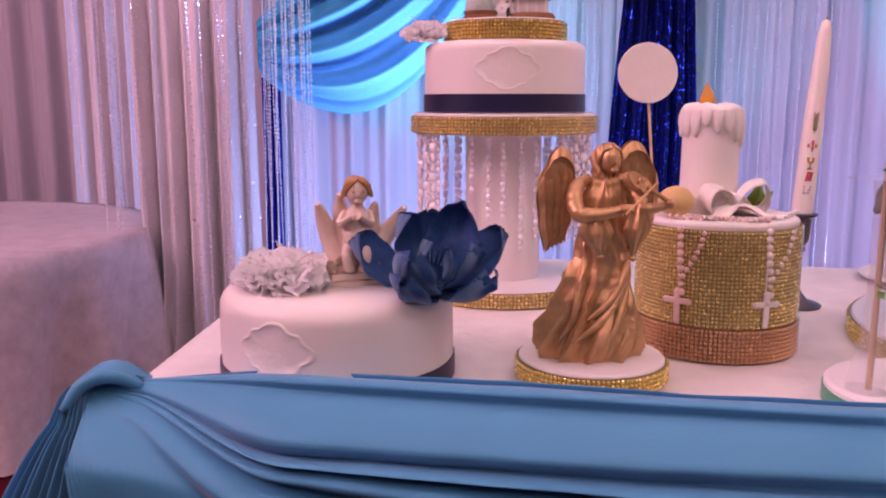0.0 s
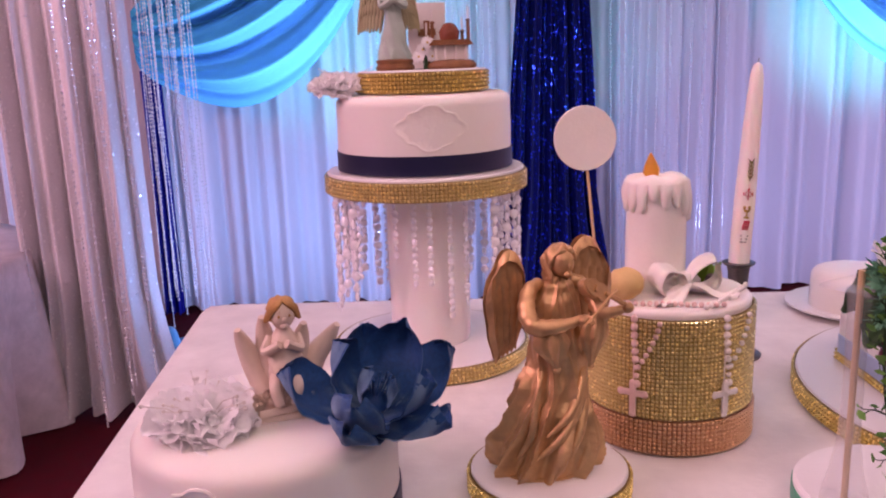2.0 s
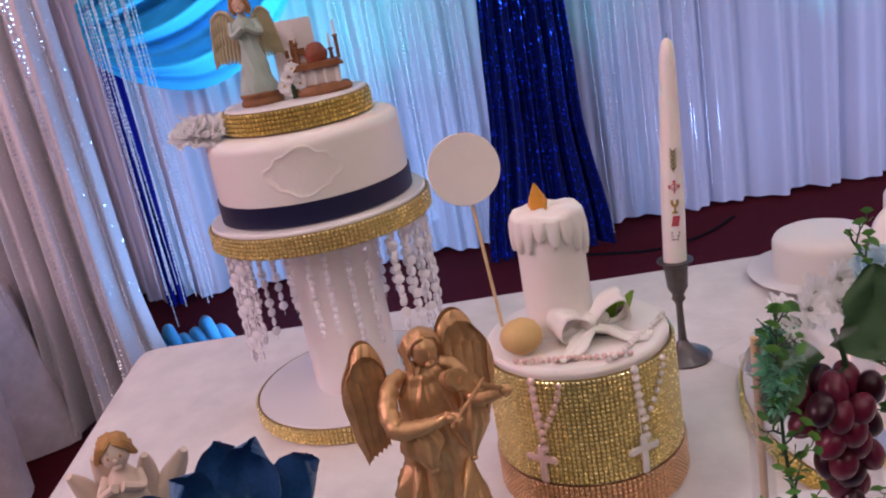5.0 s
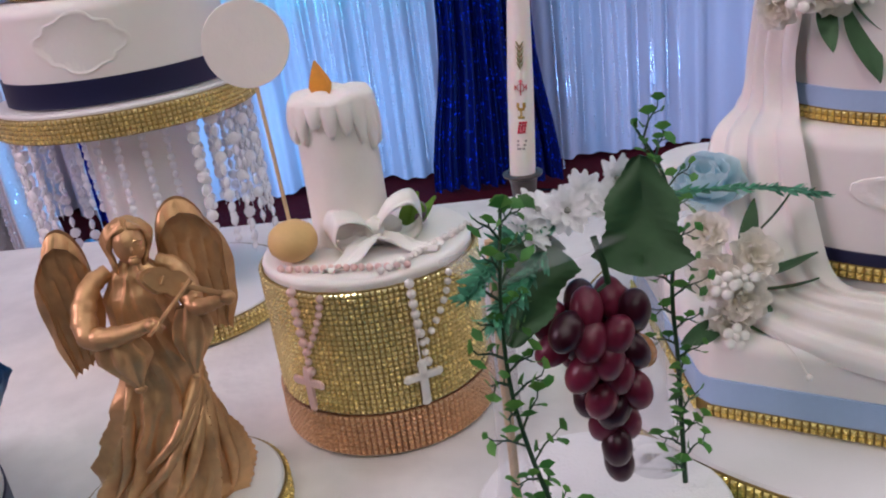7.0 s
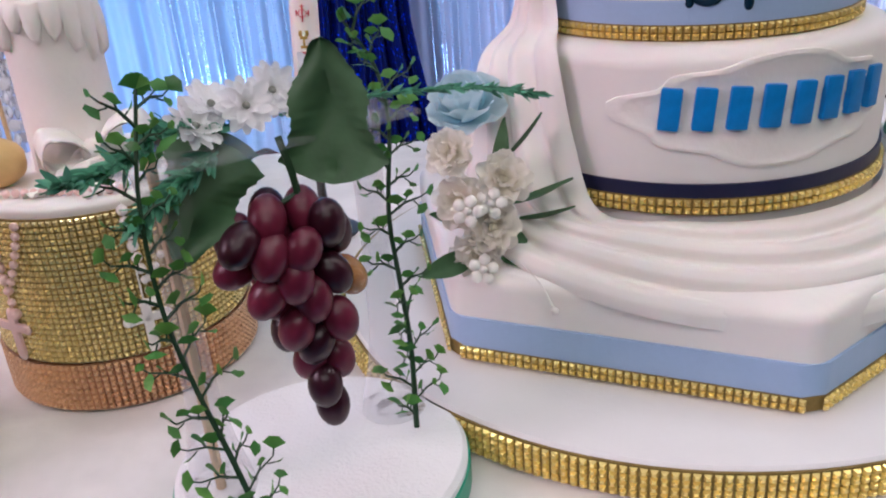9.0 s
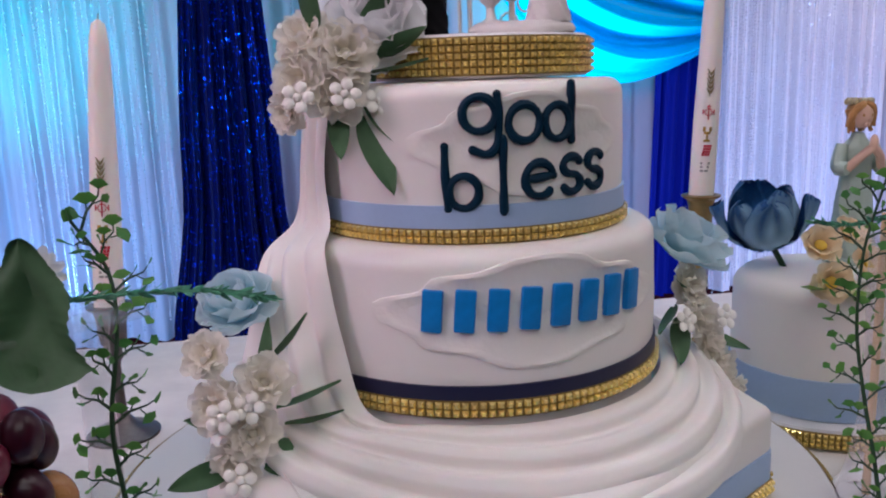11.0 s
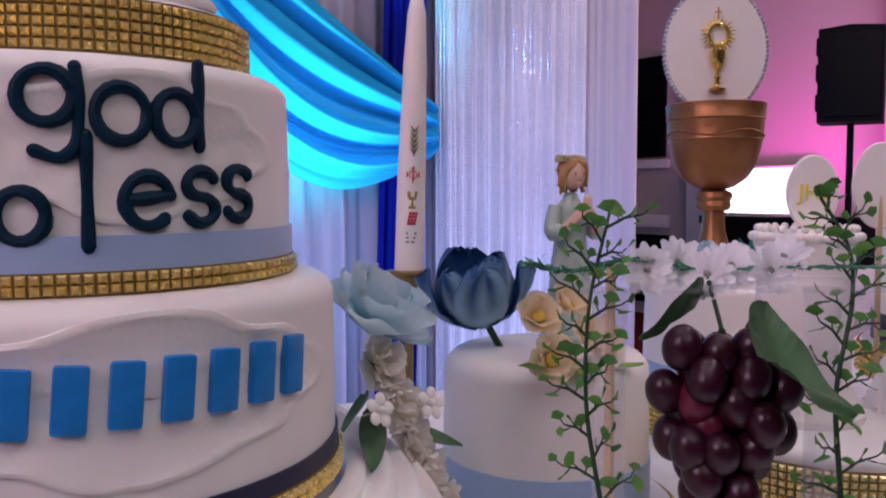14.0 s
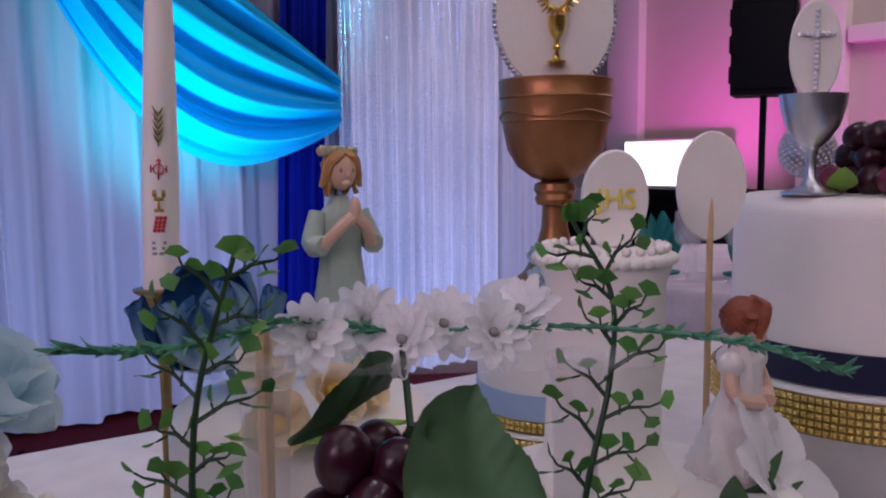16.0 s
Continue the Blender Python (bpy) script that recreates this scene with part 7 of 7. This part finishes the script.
solo("praying_statue", b, [SAGE, HAIR, SKIN, OLIVE], "painted praying girl in a sage robe standing on a cake", "statue", pose(1.200, 0.955, 0.8945, 0, 0, -10), 45)

ch = thing("cake_board", "gold rhinestone board under a chalice cake", "cake board", 1.497, 1.010, 0.7505)
part("board_disc", disc(0.086, 0.044), BOARD, ch)
stone_trim(ch, 0.086, 0.002, 0.042, 0.0055, GOLDGEM, GOLDNET, "gold rhinestone rim")
ck = thing("round_cake", "white cake with pale blue ribbon under the large chalice", "cake", 1.497, 1.010, 0.795)
part("fondant_tier", round_cake(0.076, 0.128, 0.014), FONDANT, ck)
part("satin_ribbon", band(0.0765, 0.012, 0.036), BLUERIB, ck, "pale blue satin ribbon")
stone_trim(ck, 0.076, 0.0005, 0.0118, 0.0055, GOLDGEM, GOLDNET, "gold rhinestone ribbon")

cl = thing("chalice_topper", "large bronze chalice holding a white wafer with a gold monstrance", "cake topper", 1.496, 1.010, 0.924, -38)
part("foot", Build().lathe([(0.01, 0), (0.040, 0), (0.041, 0.003), (0.030, 0.012), (0.020, 0.030), (0.013, 0.055), (0.012, 0.078)], 40), CHALICE, cl)
part("node", Build().lathe([(0.010, 0.076), (0.017, 0.078), (0.0195, 0.083), (0.018, 0.088), (0.0205, 0.092), (0.0195, 0.098), (0.012, 0.101)], 36), CHALICE, cl)
part("bowl", Build().lathe([(0.010, 0.100), (0.022, 0.104), (0.036, 0.114), (0.046, 0.130), (0.0505, 0.150), (0.0512, 0.156), (0.0525, 0.157), (0.0520, 0.160), (0.0530, 0.178), (0.0545, 0.1795), (0.0535, 0.181), (0.0545, 0.196), (0.0525, 0.197), (0.050, 0.180), (0.02, 0.170)], 56, wob=0.0006), CHALICE, cl)
b = Build()
for k in range(40):
    a = 2 * math.pi * k / 40
    b.tube([(0.0525 * math.cos(a), 0.0525 * math.sin(a), 0.163 + 0.003 * math.sin(4 * a)), (0.0528 * math.cos(a + 0.17), 0.0528 * math.sin(a + 0.17), 0.163 + 0.003 * math.sin(4 * (a + 0.17)))], 0.0012, 5)
part("raised_scroll", b, CHALICE, cl)
HM = Matrix.Translation((0.0, 0.004, 0.258)) @ Matrix.Rotation(radians(90), 4, "X")
wfr = part("wafer", Build().lathe([(0.03, -0.0035), (0.056, -0.0035), (0.058, 0), (0.056, 0.0035), (0.03, 0.0035)], 64, m=HM, sy=1.22), ICING, cl, "white icing wafer")
b = Build()
for k in range(84):
    a = 2 * math.pi * k / 84
    b.ball((0.0585 * math.cos(a), 0.0585 * 1.22 * math.sin(a), 0.0), 0.0029, 6, 4, 0, HM)
part("rim_beads", b, SILVER, wfr, "silver bead edging", kind="stuff")
b = Build()
mz = 0.262
b.lathe([(0.002, 0), (0.009, 0), (0.0095, 0.002), (0.003, 0.005), (0.0022, 0.012), (0.004, 0.015), (0.002, 0.018), (0.0025, 0.022), (0.0065, 0.028), (0.0085, 0.036), (0.0088, 0.044), (0.003, 0.045)], 18, 0, Matrix.Translation((0, -0.004, 0.212)))
b.tube([(0.0115 * math.cos(t), -0.004, 0.274 + 0.0115 * math.sin(t)) for t in [j * 2 * math.pi / 20 for j in range(21)]], 0.0022, 6)
for k in range(24):
    t = 2 * math.pi * k / 24
    ln = 0.021 if k % 2 else 0.0185
    b.tube([(0.012 * math.cos(t), -0.004, 0.274 + 0.012 * math.sin(t)), (ln * math.cos(t), -0.004, 0.274 + ln * math.sin(t))], [0.0014, 0.0004], 5)
b.tube([(0, -0.004, 0.290), (0, -0.004, 0.304)], 0.0010, 5)
b.tube([(-0.004, -0.004, 0.299), (0.004, -0.004, 0.299)], 0.0010, 5)
part("monstrance", b, GOLD, wfr, "small gold sunburst monstrance")
fp = thing("pastel_posy", "pastel blue and white flowers at the chalice's foot", "flowers", 1.452, 0.972, 0.924)
for k, (x, y, z, r, mm) in enumerate(((-0.02, 0, 0.012, 0.016, PALEPETAL), (0.0, -0.01, 0.020, 0.015, WHITEPETAL), (0.022, -0.012, 0.014, 0.016, WHITEPETAL), (0.042, -0.016, 0.012, 0.015, CREAMPETAL), (-0.014, 0.006, 0.034, 0.014, PALEPETAL), (0.030, -0.004, 0.032, 0.012, WHITEPETAL))):
    bloom("blossom", "carnation", fp, aim((x, y, z), (-0.4, -0.8, 0.5)), r, k, mm, mm)

gd = thing("drum_cake", "low gold rhinestone drum with a white top", "cake", 1.250, 0.748, 0.7505)
part("fondant_tier", round_cake(0.096, 0.108, 0.006), FONDANT, gd)
stone_trim(gd, 0.096, 0.001, 0.100, 0.0052, PALEGEM, GOLDNET, "pale gold rhinestone mesh")
wc = thing("pillar_topper", "white fondant pillar with rope edging holding two oval plaques", "cake topper", 1.240, 0.762, 0.8595)
part("pillar", Build().lathe([(0.02, 0), (0.042, 0), (0.043, 0.006), (0.038, 0.014), (0.033, 0.024), (0.0315, 0.060), (0.0335, 0.075), (0.0330, 0.118), (0.036, 0.126), (0.036, 0.134), (0.02, 0.136)], 48), ICING, wc)
b = Build()
for k in range(34):
    a = 2 * math.pi * k / 34
    b.ball((0.0355 * math.cos(a), 0.0355 * math.sin(a), 0.1315), (0.0058, 0.0036, 0.0036), 8, 6, 0, Matrix.Rotation(0, 4, "Z"))
part("rope_edging", b, ICING, wc, "twisted icing rope", kind="stuff")
b = Build()
for k in range(26):
    a = 2 * math.pi * k / 26
    b.ball((0.033 * math.cos(a), 0.033 * math.sin(a), 0.1375), 0.0028, 6, 5)
part("icing_dots", b, ICING, wc, kind="stuff")
pm = Matrix.Translation((0.011, 0.002, 0.163)) @ Matrix.Rotation(radians(-38), 4, "Z") @ Matrix.Rotation(radians(90), 4, "X")
op = part("oval_plaque", Build().lathe([(0.012, -0.003), (0.0185, -0.003), (0.0195, 0), (0.0185, 0.003), (0.012, 0.003)], 40, m=pm, sy=1.42), ICING, wc, "white oval plaque")
words("JHS", 0.016, 1, 0, 0, 0.0005, YELLOWINK, op, m=pm @ Matrix.Translation((0, -0.005, 0.0036)))
w2 = thing("wafer_topper", "white oval wafer on a wooden stick", "cake topper", 1.335, 0.752, 0.8595)
part("stick", Build().tube([(0, 0, -0.002), (0.006, 0.004, 0.16)], 0.0022, 8), WOOD, w2)
part("wafer", Build().lathe([(0.012, -0.002), (0.0215, -0.002), (0.0222, 0), (0.0215, 0.002), (0.012, 0.002)], 40, m=Matrix.Translation((0.006, 0.004, 0.168)) @ Matrix.Rotation(radians(-42), 4, "Z") @ Matrix.Rotation(radians(90), 4, "X"), sy=1.55), ICING, w2)

b = Build()
robe(b, [(0, 0, 0, 0.034, 0.026), (0.030, 0, 0, 0.024, 0.019), (0.050, 0, 0, 0.014, 0.011), (0.068, 0, 0, 0.014, 0.011), (0.076, 0, 0, 0.006, 0.006)], 11, 0.14, n=64)
for q in (-1, 1):
    b.ball((q * 0.014, 0, 0.066), (0.008, 0.008, 0.008), 10, 8)
    b.tube(spline([(q * 0.016, 0, 0.064), (q * 0.018, -0.006, 0.048), (q * 0.004, -0.015, 0.044)], 4), 0.0042, 8, 1)
head(b, (0, -0.002, 0.0890), 0.0138, 1, 2, facing=(0.85, -0.6, -0.05), seed=7)
solo("communion_doll", b, [WHITERESIN, SKIN, REDHAIR], "small doll with brown hair in a white dress on a drum", "doll", pose(1.322, 0.722, 0.8595), 45)
ly = thing("lily_flower", "large white silk lily with dark leaves by the doll", "flower", 1.292, 0.702, 0.842)
for k in range(6):
    q = aim((0.012, -0.010, 0.02), (0.15, -0.75, 0.6)) @ Matrix.Rotation(k * math.pi / 3, 4, "Z") @ Matrix.Rotation(radians(58), 4, "X")
    b = Build()
    petal(b, q, 0.050, 0.034, 0.3, -0.25, 0.08, 0, 8, 8, k)
    part("petal", b, WHITEPETAL, ly, sharp=0)
for k in range(6):
    a = k * 1.05
    b = Build()
    leaf(b, aim((-0.005, 0.004, 0.004), (math.cos(a), -0.6 + 0.4 * math.sin(a), 0.10 + 0.3 * math.sin(a))), 0.044, 0.016)
    part("leaf", b, LEAF, ly, "dark green leaf")
part("stem", Build().tube([(0.0, 0.0, 0.0155), (0.012, -0.010, 0.021)], 0.003, 8), VINE, ly)

bs = thing("column_cake_stand", "white cake stand with a gold rhinestone rim and pale column", "cake stand", 1.614, 0.755, 0.7505)
part("base_disc", disc(0.10, 0.016), BOARD, bs)
part("column", Build().lathe([(0.03, 0.016), (0.062, 0.016), (0.062, 0.084), (0.03, 0.084)], 48), ACRYLIC, bs)
part("top_disc", disc(0.128, 0.034), BOARD, bs, m=pose(0, 0, 0.084))
stone_trim(bs, 0.128, 0.085, 0.116, 0.0056, GOLDGEM, GOLDNET, "gold rhinestone rim")
bk = thing("round_cake", "tall white cake with a navy ribbon, topped with grapes", "cake", 1.614, 0.755, 0.869)
part("fondant_tier", round_cake(0.116, 0.146, 0.016), FONDANT, bk)
part("ribbon", band(0.1165, 0.001, 0.030), NAVYRIB, bk, "navy satin ribbon")
sv = thing("silver_chalice", "small silver chalice holding an oval wafer with a jewelled cross", "cake topper", 1.526, 0.775, 1.016)
part("foot", Build().lathe([(0.006, 0), (0.022, 0), (0.022, 0.002), (0.010, 0.006), (0.004, 0.014), (0.004, 0.034), (0.007, 0.038)], 32), SILVER, sv)
part("bowl", Build().lathe([(0.005, 0.036), (0.012, 0.042), (0.020, 0.054), (0.024, 0.068), (0.0255, 0.078), (0.0245, 0.078), (0.010, 0.064)], 36), SILVER, sv)
vm2 = Matrix.Translation((0, 0.0, 0.112)) @ Matrix.Rotation(radians(-52), 4, "Z") @ Matrix.Rotation(radians(90), 4, "X")
vw = part("wafer", Build().lathe([(0.010, -0.002), (0.0185, -0.002), (0.0195, 0), (0.0185, 0.002), (0.010, 0.002)], 40, m=vm2, sy=2.0), ICING, sv, "white oval wafer")
b = Build()
for k in range(17):
    b.ball((0, -0.034 + 0.004 * k, 0.004), 0.0022, 6, 5, 0, vm2)
for k in range(7):
    b.ball((-0.012 + 0.004 * k, 0.012, 0.004), 0.0022, 6, 5, 0, vm2)
part("jewelled_cross", b, CRYSTAL, vw, kind="stuff")
gb = thing("grape_bunch", "heap of dark red grapes on the tall cake", "grapes", 1.585, 0.745, 1.0155)
one = Build().ball((0, 0, 0), (0.0115, 0.0115, 0.0130), 16, 10).mesh("grape", GRAPE)
two = Build().ball((0, 0, 0), (0.0115, 0.0115, 0.0130), 16, 10).mesh("grape", REDGRAPE)
rnd = random.Random(9)
for k in range(26):
    lay = 0 if k < 14 else 1 if k < 22 else 2
    a, r = 2.4 * k, (0.016 + 0.0035 * (k % 14)) * (1 - 0.28 * lay)
    part("grape", one if k % 3 else two, None, gb, m=Matrix.Translation((r * math.cos(a), r * math.sin(a), 0.0115 + 0.0175 * lay)) @ Matrix.Rotation(rnd.uniform(0, 3), 4, "X"))
b = Build()
leaf(b, aim((-0.05, 0.01, 0.003), (-0.6, -0.3, 0.25)), 0.03, 0.022)
part("leaf", b, LIME, gb, "yellow-green leaf")

# ---- guest table and the hall's far wall ----
g2 = thing("guest_table", "round guest table with a pale cloth set for dinner", "table", 3.10, 1.55, 0)
part("tablecloth_top", guest_cloth(0.62), DAMASK, g2, sharp=0)
part("leg", Build().lathe([(0.25, 0), (0.25, 0.03), (0.05, 0.06), (0.05, 0.72), (0.3, 0.735)], 24), PEWTER, g2)
tp = thing("crystal_topiary", "crystal-studded ball centrepiece on a slim stand", "centrepiece", 2.66, 1.28, 0.7505)
part("stand", Build().lathe([(0.02, 0), (0.05, 0), (0.05, 0.006), (0.006, 0.02), (0.005, 0.25), (0.012, 0.255)], 24), SILVER, tp)
b = Build().ball((0, 0, 0.310), 0.056, 24, 16)
bl = part("ball", b, SILVER, tp)
b = Build()
for k in range(320):
    z = 1 - 2 * (k + 0.5) / 320
    a, r = k * 2.39996, math.sqrt(1 - z * z)
    c = Vector((r * math.cos(a), r * math.sin(a), z))
    b.lathe([(0.0048, 0), (0.0030, 0.0028), (0.0008, 0.0036)], 6, 0, aim(Vector((0, 0, 0.310)) + c * 0.0565, c))
part("crystal_studs", b, CRYSTAL, bl, kind="stuff", sharp=10)
glass_prof = [(0.004, 0), (0.032, 0), (0.032, 0.002), (0.005, 0.006), (0.004, 0.07), (0.012, 0.08), (0.032, 0.10), (0.036, 0.13), (0.031, 0.17), (0.030, 0.17), (0.020, 0.10), (0.004, 0.085)]
wg = thing("wine_glass", "clear stemmed wine glass on a guest table", "glass", 2.72, 1.46, 0.7505, group="wine glasses")
part("glass_bowl", Build().lathe(glass_prof, 24), GLASS, wg)
for x, y in ((2.80, 1.62), (2.90, 1.34), (2.66, 1.56)):
    copy_thing(wg, pose(x, y, 0.7505))
for x, y, a in ((2.86, 1.52, 0.3), (2.76, 1.70, 1.2)):
    b = Build()
    for k in range(9):
        leaf(b, aim((0, 0, 0), (0.25 * (k - 4), 0.2 * math.sin(k), 1)), 0.16, 0.05, curl=0.1)
    b.lathe([(0.05, 0), (0.052, 0.004), (0.02, 0.01)], 16)
    solo("fanned_napkin", b, TEAL, "teal napkin folded into a fan on a guest table", "napkin", pose(x, y, 0.7505, 0, 0, math.degrees(a)), group="napkins")

EX = 6.3


def panel(name, y0, y1, z0, z1, d, material, label, bev=0.006):
    return solo(name, Build().box((EX - d, y0, z0), (EX - 0.002, y1, z1), 0, None, bev), material, label, "trim", kind="structure")


panel("trim_rail", 4.62, 6.95, 0.72, 0.82, 0.05, TRIM, "white moulded chair rail on the far wall")
panel("trim_sill", 4.62, 6.95, 1.20, 1.27, 0.05, TRIM, "white moulded sill on the far wall")
panel("trim_pilaster", 4.12, 4.40, 0.0, 3.18, 0.10, TRIM, "white pilaster between the wall bays")
panel("trim_pilaster", 2.64, 2.92, 0.0, 3.18, 0.10, TRIM, "white pilaster between the wall bays")
panel("trim_cornice", -4.9, 2.62, 1.74, 1.84, 0.12, TRIM, "white moulded cornice over the alcove")
panel("trim_counter", 2.94, 4.10, 0.78, 0.84, 0.36, BLACK, "dark counter along the far wall")
panel("trim_counter_front", 2.94, 4.10, 0.0, 0.776, 0.30, DARKGRILLE, "dark panelled counter front on the far wall")
panel("trim_wainscot", 4.62, 6.95, 0.10, 0.66, 0.03, DARKGRILLE, "dark wainscot panel below the rail")
solo("window_1", Build().box((EX - 0.03, 4.66, 1.29), (EX - 0.003, 5.30, 2.10), 0, None, 0.004), DARKGRILLE, "dark window with lowered slatted blind", "window", kind="structure")
bl1 = thing("window_blind", "dark slatted blind lowered over a window", "blind", EX - 0.04, 4.98, 1.30)
for k in range(22):
    part("slat", Build().box((-0.014, -0.30, -0.001), (0.014, 0.30, 0.001)), DARKGRILLE, bl1, m=Matrix.Translation((0, 0, 0.018 + 0.036 * k)) @ Matrix.Rotation(radians(35), 4, "Y"))
lb = thing("light_panel", "glowing white light box on the dark counter", "lamp", EX - 0.16, 3.78, 0.8405)
part("housing", Build().box((-0.03, -0.40, 0), (0.10, 0.40, 0.35), bev=0.01), TRIM, lb)
part("lit_face", Build().box((-0.036, -0.38, 0.02), (-0.031, 0.38, 0.33)), GLOW, lb, "glowing white face")

sp = thing("loudspeaker", "black loudspeaker on a tripod pole", "loudspeaker", 5.30, 2.70, 1.385, 22)
b = Build()
b.prism([(-0.16, 0), (0.16, 0), (0.16, 0.50), (0.0, 0.515), (-0.16, 0.50)], -0.14, 0.14, m=Matrix.Rotation(radians(90), 4, "Z"))
part("cabinet", b, BLACK, sp)
part("grille", Build().box((-0.150, -0.145, 0.03), (-0.142, 0.145, 0.47), bev=0.003), DARKGRILLE, sp)
for z in (0.06, 0.22, 0.36):
    part("corner_block", Build().box((-0.165, 0.135, z), (-0.05, 0.168, z + 0.09), bev=0.006), BLACK, sp)
st = thing("speaker_stand", "black tripod speaker stand on the carpet", "stand", 5.30, 2.70, 0)
part("pole", Build().tube([(0, 0, 0.1), (0, 0, 1.386)], 0.018, 12), BLACK, st)
for k in range(3):
    a = 2.094 * k + 0.3
    part("leg", Build().tube([(0, 0, 0.55), (0.45 * math.cos(a), 0.45 * math.sin(a), 0.012)], 0.012, 8), BLACK, st)
